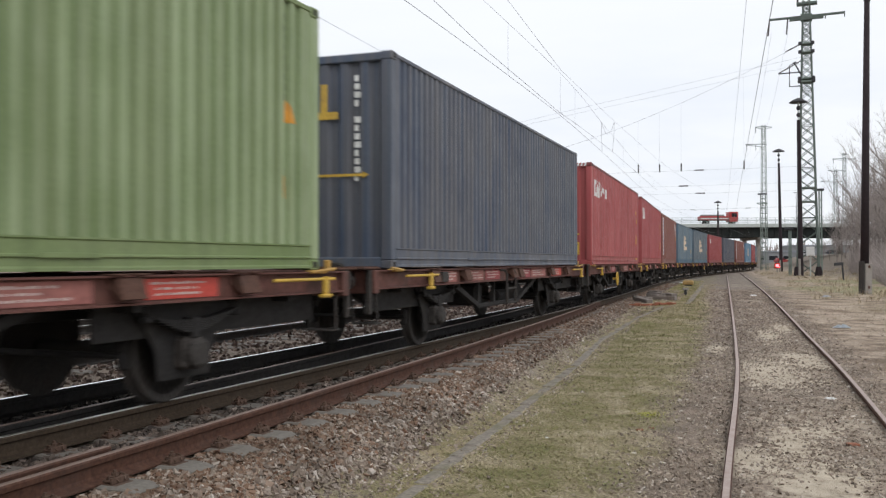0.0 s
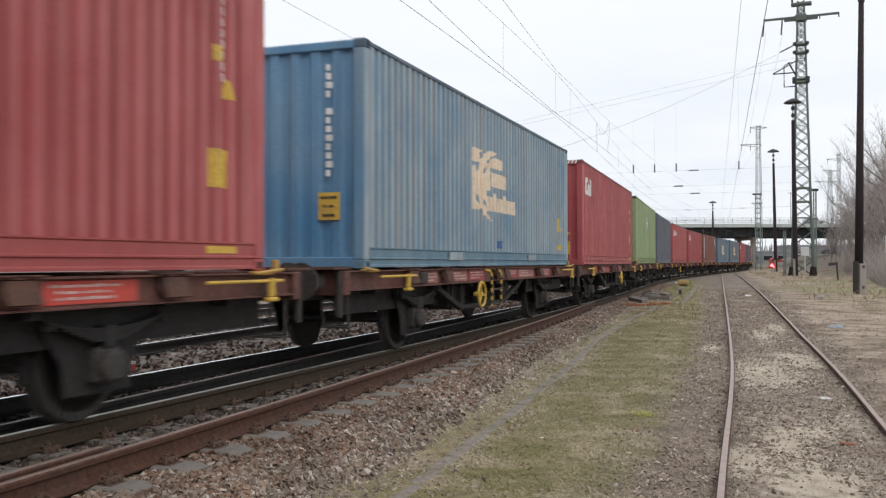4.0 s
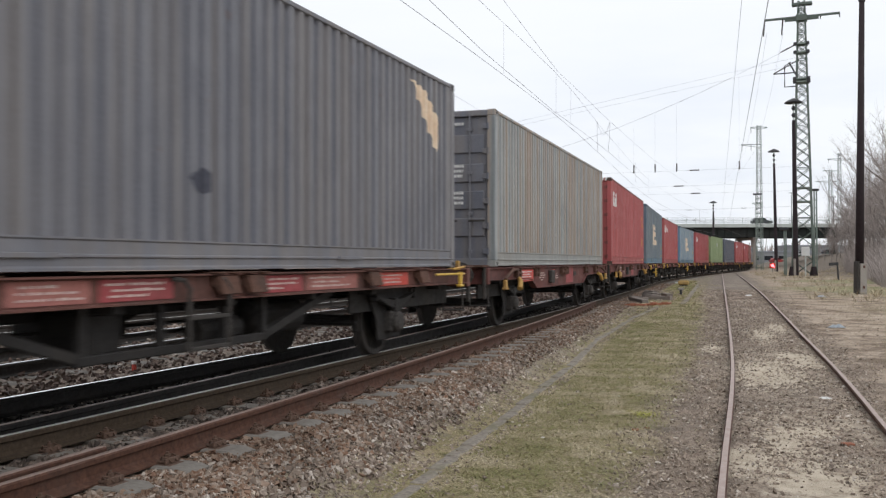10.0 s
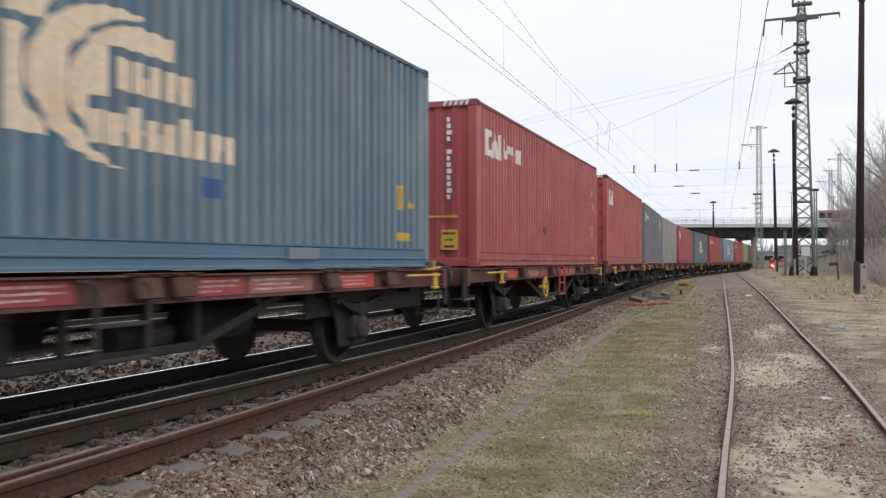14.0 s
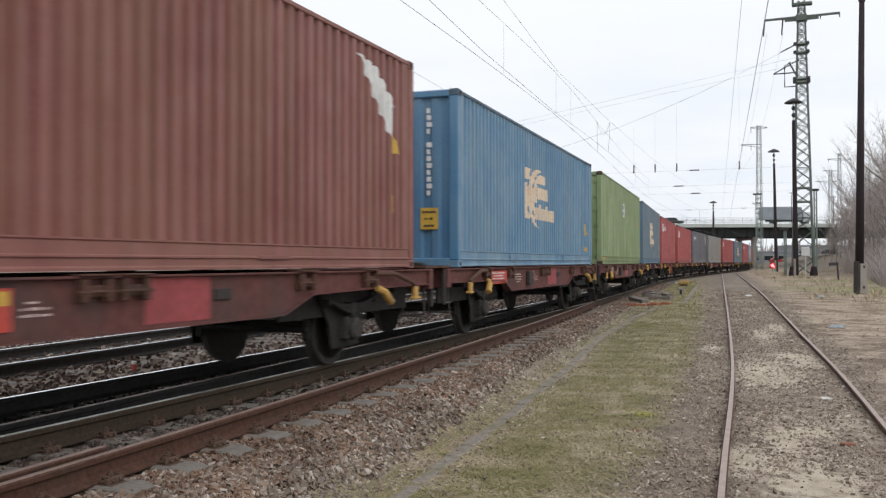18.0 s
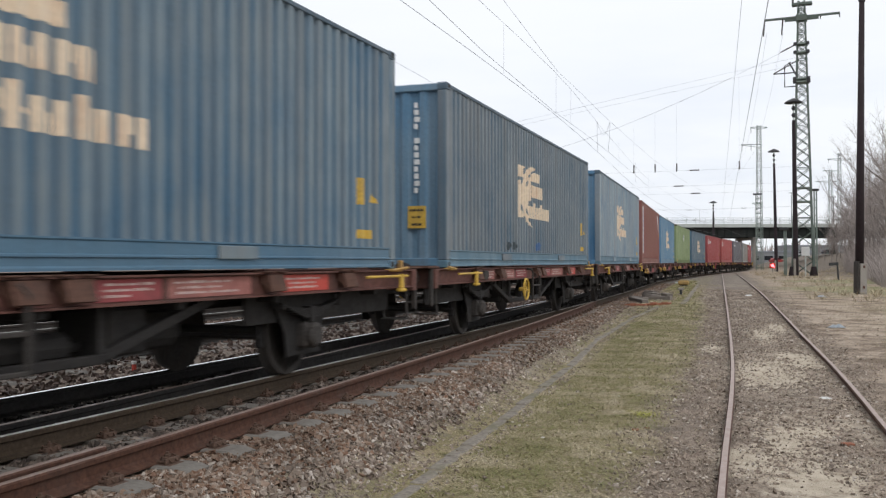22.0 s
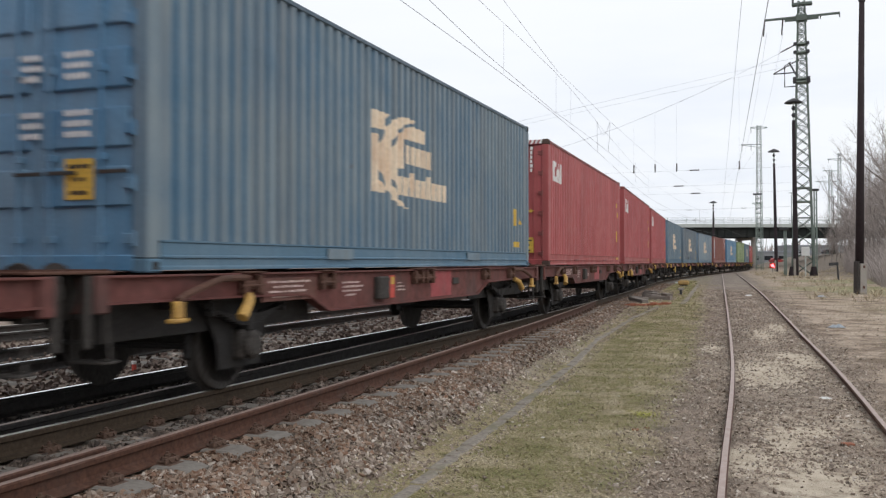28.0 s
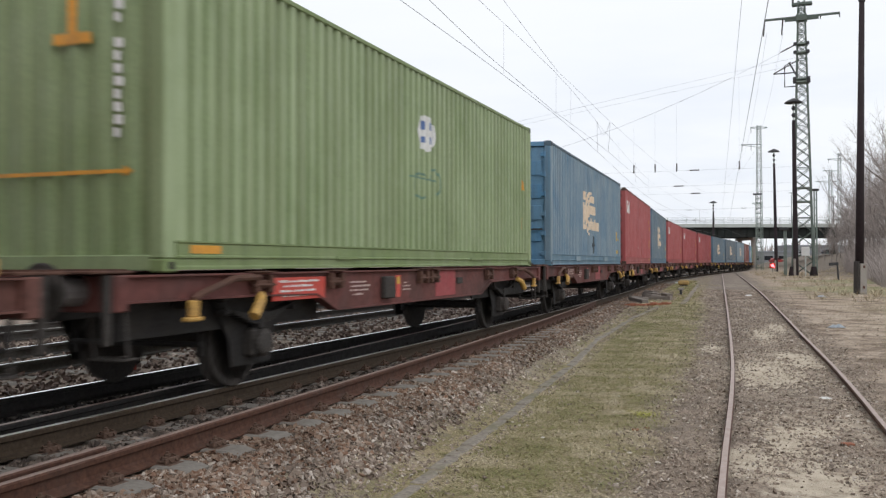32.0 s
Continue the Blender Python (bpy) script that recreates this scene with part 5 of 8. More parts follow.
def axles(w, centre):
    """Two single axles with their guides, springs and brakes."""
    for sy in (-1, 1):
        at = pose(0, sy * centre, 0)
        part("wheelset", shared("wheelset", g_wheelset, DARK), None, w, at=pose(0, sy * centre, 0.46))
        part("brake_beam", shared("brake_beam", lambda: Geo().tube([(-0.78, -0.56, 0.47), (0.78, -0.56, 0.47)], 0.03, 6), BLACK_STEEL), None, w, at=at)
        for sx in (-1, 1):
            part("axle_guard", shared("axle_guard%d" % sx, lambda: g_axle_guard(sx), BLACK_STEEL), None, w, at=at)
            part("axle_box", shared("axle_box%d" % sx, lambda: g_axle_box(sx), DARK), None, w, at=at)
            part("leaf_spring", shared("leaf_spring%d" % sx, lambda: g_leaf_spring(sx), BLACK_STEEL), None, w, at=at)
            for y in (-0.64, 0.64):
                part("spring_hanger", shared("hanger%d%.1f" % (sx, y), lambda: g_hanger(sx, y), BLACK_STEEL), None, w, at=at)
            for y in (-0.49, 0.49):
                part("brake_block", shared("block%d%.1f" % (sx, y), lambda: g_brake_block(sx, y), BLACK_STEEL), None, w, at=at)


def wagon(style, label, wheel_y=None, ladder="", panel=None, bright=None, frame_end=True, hand_frame=0):
    w = thing("container_wagon", label, "freight wagon", "wagons of the train")
    deep = style == "b"
    col = SILL_B if deep else SILL_A
    for sx in (-1, 1):
        part("side_sill", shared("sill_%s%d" % (style, sx), lambda: (g_sill_b if deep else g_sill_a)(sx), col), None, w)
    for sy in (-1, 1):
        part("end_beam", shared("end_beam%d" % sy, lambda: g_end_beam(sy), col), None, w)
        part("coupling", shared("coupling%d" % sy, lambda: g_coupling(sy), BLACK_STEEL), None, w)
        for x in (-0.35, 0.35):
            part("brake_hose", shared("hose%d%.2f" % (sy, x), lambda: g_hose(sy, x), INK), None, w)
        for sx in (-1, 1):
            b = part("buffer", shared("buffer%d%d" % (sx, sy), lambda: g_buffer(sx, sy), BUFFER), None, w)
            part("buffer_head", shared("bhead%d%d" % (sx, sy), lambda: g_buffer_head(sx, sy), DARK), None, b)
            part("corner_step", shared("step%d%d" % (sx, sy), lambda: g_step(sx, sy), DARK), None, w)
            if sx > 0:
                part("tread_plate", shared("tread%d" % sy, lambda: g_tread(sx, sy), RUSTY), None, w)
                part("inner_frame", shared("inner%d%s" % (sy, style), lambda: Geo().box(0.93, 0.965, *sorted((sy * 2.9, sy * 6.4)), 0.62, 0.95, 0.006), BLACK_STEEL), None, w)
            if deep:
                part("end_arm", shared("arm%d%d" % (sx, sy), lambda: g_arm(sx, sy), RUSTY), None, w)
                part("arm_hook", shared("hook%d%d" % (sx, sy), lambda: g_arm_hook(sx, sy), HOOK), None, w, "yellow painted hook")
                part("arm_lever", shared("alever%d%d" % (sx, sy), lambda: g_arm_lever(sx, sy), HOOK), None, w, "yellow painted lever")
            else:
                part("lever_rod", shared("lever%d%d" % (sx, sy), lambda: g_lever(sx, sy), YELLOW), None, w, "yellow uncoupling rod")
                part("lever_grip", shared("grip%d%d" % (sx, sy), lambda: g_lever_grip(sx, sy), YELLOW), None, w, "yellow grip")
                if sx > 0:
                    part("corner_lock", shared("clock%d%d" % (sx, sy), lambda: g_corner_lock(sx, sy), HOOK), None, w, "worn yellow lock pad")
    if frame_end:
        for y0, y1, z0 in ((-2.35, -1.55, 0.52), (0.75, 1.35, 0.50)) if not deep else ():
            part("brake_equipment", shared("gear%.2f" % y0, lambda: g_gear_box(y0, y1, z0), BLACK_STEEL), None, w)
    if not deep:
        part("stop_post", shared("stop_post", lambda: Geo().box(1.13, 1.19, 6.36, 6.43, 1.172, 1.30, 0.008), HOOK), None, w, "worn yellow corner post")
        if hand_frame:
            part("hand_frame", shared("yframe", g_yellow_frame, HOOK), None, w, "worn yellow hand frame", at=pose(0, 0, 0, 0, 0, 180 if hand_frame < 0 else 0))
    part("centre_beam", shared("centre", g_centre, BLACK_STEEL), None, w)
    for y in (-5.6, -3.2, -1.6, 0.0, 1.6, 3.2, 5.6):
        part("cross_bearer", shared("bearer%.1f" % y, lambda: g_bearer(y), BLACK_STEEL), None, w)
    if not deep:
        part("air_tank", shared("tank", lambda: g_tank(1.55), BLACK_STEEL), None, w)
        part("brake_gear", shared("brake", g_brake, BLACK_STEEL), None, w)
    for sx in (-1, 1):
        spots = (-4.6, -3.0, -0.22, 0.22, 3.0, 4.6) if deep else (-4.6, -3.1, -0.24, 0.24, 2.98, 4.62)
        for y in spots:
            part("container_bracket", shared("brk_%s%d%.2f" % (style, sx, y), lambda: g_bracket(sx, y, style), RUSTY), None, w)
        if not deep:
            part("truss_stay", shared("truss%d" % sx, lambda: g_truss(sx), BLACK_STEEL), None, w)
        if ladder:
            yl = -0.56
            lm = {"yellow": YELLOW, "red": LADDER_RED}.get(ladder, DARK)
            for d in (0.30, -0.30):
                lad = part("ladder_rail", shared("ladder%d%.1f" % (sx, d), lambda: g_ladder(sx, yl, d), lm), None, w, "black and yellow ladder rail" if ladder == "yellow" else "")
            for z in (0.50, 0.77):
                part("rung", shared("rung%d%.2f" % (sx, z), lambda: g_rung(sx, yl, z), LADDER_RED if ladder == "red" else DARK), None, lad)
            if ladder == "yellow":
                for d in (-0.30, 0.30):
                    for k in range(4):
                        z = 0.53 + 0.14 * k
                        part("black_band", shared("band%d%.2f%.2f" % (sx, d, z), lambda: Geo().tube([(sx * 1.305, yl + d, z), (sx * 1.305, yl + d, z + 0.07)], 0.027, 6), INK), None, lad)
        if wheel_y is not None:
            zc = 0.73 if not deep else 0.95
            hw = part("handwheel", shared("rim%d%.2f" % (sx, wheel_y), lambda: g_hand_rim(sx, wheel_y, zc), RUSTY if deep else YELLOW), None, w, "yellow brake handwheel" if not deep else "rusty brake handwheel", smooth_faces=True)
            part("spokes", shared("spokes%d%.2f" % (sx, wheel_y), lambda: g_hand_spokes(sx, wheel_y, zc), RUSTY if deep else YELLOW), None, hw)
        xs = 1.218 if deep else 1.192
        if deep:
            pm = bright or SILL_A
            pl = part("sign_panel", shared("panel_b%d" % sx, lambda: g_plate(sx, -4.38, -3.24, 0.875, 1.115, 1.225, 0.02), pm), None, w, "bright red plate" if bright else "")
            tagged(part("panel_lettering", shared("panel_b_marks%d" % sx, lambda: marks_on_sill(sx, -4.26, -3.4, 0.90, 1.10, 6, 5, 1.247), WHITE if bright else STENCIL), None, pl), kind="stuff")
            part("equipment_box", shared("ebox%d" % sx, lambda: Geo().box(*sorted((sx * 1.217, sx * 1.30)), -1.64, -1.30, 0.80, 1.09, 0.015), DARK), None, w)
            tagged(part("sill_lettering", shared("sill_b_marks%d" % sx, lambda: marks_on_sill(sx, -2.55, -1.95, 0.86, 1.06, 1, 2, xs), STENCIL), None, w), kind="stuff")
            tp = part("tag_plate", shared("tag%d" % sx, lambda: g_plate(sx, -1.14, -0.98, 0.80, 1.10, 1.218, 0.006), SIGN_RED), None, w, "small red plate")
            part("tag_mark", shared("tagm%d" % sx, lambda: g_plate(sx, -1.11, -1.01, 0.98, 1.08, 1.225, 0.003), YELLOW), None, tp, "yellow square")
            tagged(part("sill_lettering", shared("sill_b_more%d" % sx, lambda: marks_on_sill(sx, -0.92, -0.62, 0.88, 1.02, 1, 4, xs), STENCIL), None, w), kind="stuff")
            part("repaint_panel", shared("repaint%d" % sx, lambda: g_plate(sx, 0.40, 1.30, 0.76, 1.145, 1.2155, 0.003), SILL_NEW), None, w, "repainted red panel")
            part("tag_plate", shared("tagw%d" % sx, lambda: g_plate(sx, 1.35, 1.62, 0.93, 1.03, 1.218, 0.02), DARK), None, w)
        else:
            for k, (a, b, mt) in enumerate(((-2.75, -1.95, SILL_PINK), (0.50, 1.30, SILL_NEW), (1.38, 2.65, SILL_PINK), (3.25, 4.25, bright or SILL_NEW), (-4.35, -3.4, panel or SILL_PINK), (-1.85, -0.95, panel or SILL_NEW))):
                pl = part("sign_panel", shared("panel_a%d%d" % (sx, k), lambda: g_plate(sx, a, b, 0.962, 1.140, 1.192, 0.006), mt), None, w)
                if sx > 0:
                    tagged(part("panel_lettering", shared("panel_a_marks%d%d" % (sx, k), lambda: marks_on_sill(sx, a + 0.06, b - 0.06, 0.985, 1.125, 4, 7 + k, 1.199), STENCIL), None, pl), kind="stuff")
            part("document_box", shared("dbox%d" % sx, lambda: Geo().box(*sorted((sx * 1.19, sx * 1.27)), -5.1 + 0.86, -4.84 + 0.86, 0.97, 1.13, 0.01), DARK), None, w)
    axles(w, 4.4 if deep else 4.02)
    return w


WAGONS = {
    "a": lambda: wagon("a", "low rust brown container wagon with black underframe and ladder", None, "dark", None, SIGN_RED, frame_end=False),
    "a_wheel": lambda: wagon("a", "rust brown container wagon with yellow brake handwheel", -1.56, "dark", None, SIGN_RED),
    "a_yellow": lambda: wagon("a", "brown container wagon with handwheel and striped yellow ladder", -1.56, "yellow"),
    "a_red": lambda: wagon("a", "brown container wagon with red ladder and sign plates", 1.35, "red", SIGN_RED, SIGN_RED, hand_frame=-1),
    "a_frame": lambda: wagon("a", "low rust brown container wagon with yellow hand frame", None, "dark", None, SIGN_RED, hand_frame=1),
    "b": lambda: wagon("b", "maroon container wagon with deep fish-belly side beams"),
    "b_wheel": lambda: wagon("b", "maroon fish-belly container wagon with small brake handwheel", 2.5),
    "b_red": lambda: wagon("b", "dark fish-belly container wagon with a bright red plate", None, "", None, SIGN_RED),
}

# ---------------------------------------------------------------- bridge and its traffic
TRAFFIC = []
B_Y, B_TOP = 195.0, 9.42
FASCIA = plain("pale concrete edge", (0.50, 0.53, 0.50), 0.85, 0, 0.12, 0.8, (0.3, 0.31, 0.28), 0.5)
GIRDER = plain("dark green steel girder", (0.024, 0.028, 0.026), 0.85, 0, 0.2, 0.7, (0.05, 0.045, 0.04), 0.5)
ASPHALT = plain("asphalt", (0.05, 0.05, 0.05), 0.9, 0, 0.2, 2.0)
MAST_GREEN = plain("weathered green grey steel", (0.115, 0.145, 0.125), 0.7, 0.1, 0.2, 2.0, (0.10, 0.085, 0.07), 0.5)
GALV = plain("green grey galvanised steel", (0.20, 0.245, 0.215), 0.6, 0.2, 0.15, 2.0, (0.2, 0.17, 0.14), 0.4)
STEEL_DARK = plain("dark grey steel", (0.055, 0.055, 0.058), 0.7, 0.1, 0.2, 3.0)
POLE_BROWN = plain("dark tarred pole", (0.030, 0.022, 0.024), 0.8, 0, 0.25, 6.0, (0.06, 0.04, 0.05), 0.4, 0.003)
INSUL = plain("brown insulator", (0.05, 0.035, 0.032), 0.4)
WIRE = plain("overhead wire", (0.26, 0.26, 0.28), 0.6, 0.2)
GLASS = plain("dark window glass", (0.02, 0.024, 0.028), 0.15)
RUBBER = plain("tyre rubber", (0.02, 0.02, 0.02), 0.9)


def build_bridge():
    b = thing("road_bridge", "long road bridge with pale parapet over dark girders", "bridge", kind="structure")
    x0, x1 = -150.0, 200.0
    part("deck", Geo().box(x0, x1, B_Y, B_Y + 13, B_TOP - 0.45, B_TOP - 0.05), ASPHALT, b)
    for y in (B_Y - 0.35, B_Y + 13.0):
        part("parapet_edge", Geo().box(x0, x1, y, y + 0.35, B_TOP - 0.78, B_TOP + 0.02, 0.03), FASCIA, b)
    for k, y in enumerate((B_Y + 0.5, B_Y + 4.2, B_Y + 8.4, B_Y + 12.2)):
        g = Geo()
        g.box(x0, x1, y, y + 0.05, B_TOP - 2.75, B_TOP - 0.45)
        g.box(x0, x1, y - 0.25, y + 0.3, B_TOP - 2.85, B_TOP - 2.75)
        part("girder", g, GIRDER, b)
    for k in range(60):
        x = 30 + 1.6 * k
        part("stiffener", shared("stiffener", lambda: Geo().box(-0.03, 0.03, B_Y + 0.28, B_Y + 0.5, B_TOP - 2.74, B_TOP - 0.46), GIRDER), None, b, at=pose(x, 0, 0))
    for y in (B_Y - 0.2, B_Y + 13.15):
        for z in (0.55, 0.85, 1.25):
            part("hand_rail", Geo().tube([(x0, y, B_TOP + z), (x1, y, B_TOP + z)], 0.03, 4), GALV, b)
    for k in range(64):
        part("rail_post", shared("rail_post", lambda: Geo().box(-0.03, 0.03, B_Y - 0.23, B_Y - 0.17, B_TOP, B_TOP + 1.27), GALV), None, b, at=pose(20 + 2.0 * k, 0, 0))
    for x in (-90, -55, -20, 12, 40, 67.0, 88.0, 115, 150):
        p = thing("bridge_pier", "concrete pier under the road bridge", "pier", "bridge piers", "structure")
        g = Geo()
        for y in (B_Y + 2.0, B_Y + 10.8):
            g.tube([(x, y, -0.6), (x, y, B_TOP - 3.4)], 0.5, 12)
        part("column", g, CONCRETE, p)
        part("cap_beam", Geo().box(x - 0.6, x + 0.6, B_Y + 0.6, B_Y + 12.4, B_TOP - 3.4, B_TOP - 2.85, 0.05), CONCRETE, p)
    bank = Geo()
    for x0_, x1_, xt in ((96, 240, 1), (-260, -110, -1)):
        a, c = (x0_, x1_)
        bank.add([(a, B_Y - 16, -0.5), (c, B_Y - 16, -0.5), (c, B_Y + 29, -0.5), (a, B_Y + 29, -0.5),
                  (a + (10 if xt > 0 else 0), B_Y - 1, B_TOP - 0.8), (c - (10 if xt < 0 else 0), B_Y - 1, B_TOP - 0.8), (c - (10 if xt < 0 else 0), B_Y + 14, B_TOP - 0.8), (a + (10 if xt > 0 else 0), B_Y + 14, B_TOP - 0.8)],
                 [(0, 1, 5, 4), (1, 2, 6, 5), (2, 3, 7, 6), (3, 0, 4, 7), (4, 5, 6, 7)])
    tagged(part("embankment", bank, plain("dry grass bank", (0.16, 0.14, 0.08), 0.95, 0, 0.3, 0.6), None), "grassy embankment carrying the road to the bridge", "embankment", kind="structure")
    for x, h in ((74.5, 6.5), (83.5, 5.6)):
        l = thing("bridge_lamp", "slim street lamp on the bridge parapet", "street lamp", "bridge lamps", m=pose(x, B_Y - 0.1, B_TOP))
        part("pole", Geo().tube([(0, 0, 0), (0, 0, h)], [0.09, 0.05], 6), STEEL_DARK, l)
        part("lamp_head", Geo().box(-0.5, 0.5, -0.12, 0.12, h, h + 0.14, 0.03), STEEL_DARK, l)


build_bridge()


def wheels_of(v, xs, half, r=0.33):
    for x in xs:
        for y in (-half, half):
            w = part("wheel", shared("tyre%.2f" % r, lambda: Geo().tube([(0, -0.11, 0), (0, 0.11, 0)], r, 14), RUBBER), None, v, at=pose(x, y, r))
            part("rim", shared("rim%.2f" % r, lambda: Geo().tube([(0, -0.12, 0), (0, 0.12, 0)], r * 0.55, 10), GALV), None, w)


def car(label, paint_mat, long=4.3, tall=1.45):
    v = thing("car", label, "car", "road traffic")
    h = long / 2
    body = [(-h, 0.30), (h, 0.30), (h, 0.62), (h - 0.25, 0.78), (h - 1.15, 0.88), (-h + 0.5, 0.95), (-h, 0.88)]
    cab = [(-h + 0.25, 0.90), (h - 1.1, 0.88), (h - 1.75, tall - 0.06), (h - 2.1, tall), (-h + 0.9, tall), (-h + 0.5, tall - 0.1)]
    g = Geo()
    for q, w in ((body, 0.86), (cab, 0.72)):
        n = len(q)
        g.add([(a, -w, b) for a, b in q] + [(a, w, b) for a, b in q], [tuple(range(n)), tuple(range(n, 2 * n))[::-1]] + [(i, i + n, (i + 1) % n + n, (i + 1) % n) for i in range(n)])
    part("body", g, paint_mat, v)
    for sy in (-1, 1):
        part("side_window", Geo().box(-h + 0.75, h - 1.55, *sorted((sy * 0.725, sy * 0.735)), 0.98, tall - 0.12), GLASS, v)
    part("windscreen", Geo().box(-0.01, 0.01, -0.62, 0.62, -0.28, 0.28, 0, pose(h - 1.42, 0, tall - 0.30, 0, -50, 0)), GLASS, v)
    wheels_of(v, (-h + 0.8, h - 0.8), 0.78, 0.31)
    return v


def bus():
    v = thing("city_bus", "white city bus with red roof edge and dark windows", "bus", "road traffic")
    white = plain("white bus paint", (0.62, 0.63, 0.64), 0.4, 0, 0.05, 1.0)
    red = plain("red bus paint", (0.45, 0.02, 0.02), 0.4)
    part("body", Geo().box(-5.9, 5.9, -1.25, 1.25, 0.30, 2.88, 0.08), white, v)
    part("roof_edge", Geo().box(-5.85, 5.85, -1.27, 1.27, 2.62, 2.98, 0.06), red, v)
    part("roof_unit", Geo().box(1.2, 3.6, -0.9, 0.9, 2.98, 3.25, 0.08), red, v)
    for sy in (-1, 1):
        for k in range(7):
            part("side_window", Geo().box(-5.6 + 1.55 * k, -4.2 + 1.55 * k, *sorted((sy * 1.25, sy * 1.262)), 1.25, 2.55, 0.003), GLASS, v)
        for x in (-2.6, 1.0, 4.9):
            part("door", Geo().box(x, x + 0.55, *sorted((sy * 1.25, sy * 1.266)), 0.4, 1.24, 0.003), GLASS, v)
        part("side_band", Geo().box(-5.7, 5.7, *sorted((sy * 1.25, sy * 1.258)), 0.62, 0.86), red, v)
    part("windscreen", Geo().box(5.88, 5.912, -1.1, 1.1, 1.1, 2.5, 0.005), GLASS, v)
    wheels_of(v, (-3.4, 3.2), 1.1, 0.48)
    return v


def box_truck():
    v = thing("box_truck", "lorry with a pale grey tarpaulin body", "truck", "road traffic")
    part("cargo_body", Geo().box(-5.4, 3.2, -1.25, 1.25, 1.0, 3.75, 0.05), plain("pale tarpaulin", (0.30, 0.33, 0.36), 0.7, 0, 0.1, 0.8), v)
    part("cab", Geo().prism_x([(-1.2, 0.55), (1.2, 0.55), (1.2, 2.6), (-1.2, 2.6)], 3.5, 5.3), plain("white cab paint", (0.55, 0.56, 0.57), 0.4), v)
    part("windscreen", Geo().box(5.3, 5.32, -1.05, 1.05, 1.6, 2.45), GLASS, v)
    part("chassis", Geo().box(-4.2, 5.2, -0.5, 0.5, 0.6, 0.95), BLACK_STEEL, v)
    wheels_of(v, (-2.6, 4.3), 1.05, 0.48)
    return v


def red_truck():
    v = thing("flatbed_truck", "red lorry with a raised cab and long bed", "truck", "road traffic")
    red = plain("red lorry paint", (0.42, 0.03, 0.03), 0.45)
    part("bed", Geo().box(-4.0, 2.0, -1.2, 1.2, 0.9, 1.75, 0.04), red, v)
    part("load", Geo().box(-3.6, 1.2, -0.9, 0.9, 1.75, 2.1, 0.05), plain("grey load", (0.25, 0.25, 0.25), 0.8), v)
    part("cab", Geo().prism_x([(-1.2, 0.55), (1.2, 0.55), (1.2, 2.7), (-1.2, 2.7)], 2.2, 4.1), red, v)
    for sy in (-1, 1):
        part("side_window", Geo().box(2.7, 3.8, *sorted((sy * 1.2, sy * 1.215)), 1.6, 2.4), GLASS, v)
        part("white_stripe", Geo().box(-3.9, 1.9, *sorted((sy * 1.2, sy * 1.212)), 1.15, 1.4), WHITE, v)
    part("windscreen", Geo().box(4.1, 4.12, -1.05, 1.05, 1.6, 2.45), GLASS, v)
    wheels_of(v, (-2.6, 3.1), 1.05, 0.48)
    return v


def cross(ob, t_mid, x_mid, speed, wait, rest, lane=3.0):
    """Drives along the bridge from a waiting place to a resting place."""
    t_in, t_out = t_mid - (x_mid - wait) / speed, t_mid + (rest - x_mid) / speed
    y, z = B_Y + lane, B_TOP - 0.05
    rows = []
    for t in sorted({-0.5, 32.5} | {t_in + k for k in range(0, int(t_out - t_in) + 1)} | {t_out} | {t_in + 0.1, t_out - 0.1}):
        if -0.5 <= t <= 32.5:
            rows.append((t, pose(min(max(x_mid + speed * (t - t_mid), wait), rest), y, z)))
    TRAFFIC.append((ob, rows))


K = (B_Y + 3.0) / 1615.4
cross(red_truck(), 0.3, (1304 - 7 - 784) * K, 14.4, -10, 150)
cross(car("pale small car driving on the bridge", plain("silver car paint", (0.45, 0.46, 0.48), 0.35, 0.3)), 2.0, (1214 - 784) * K, 14.0, -22, 141)
cross(car("dark car driving on the bridge", plain("black car paint", (0.03, 0.032, 0.036), 0.3)), 7.0, (1250 - 784) * K, 14.4, -34, 132)
cross(car("dark grey car driving on the bridge", plain("grey car paint", (0.05, 0.055, 0.06), 0.3)), 9.0, (1231 - 784) * K, 14.4, -46, 123)
cross(bus(), 12.0, (1291 - 784) * K, 12.3, -62, 112)
cross(box_truck(), 17.0, (1294 - 784) * K, 12.0, -80, 166, 3.2)
cross(car("black estate car driving on the bridge", plain("estate car paint", (0.025, 0.027, 0.03), 0.3), 4.5, 1.5), 18.5, (1248 - 784) * K, 13.7, -94, 180)

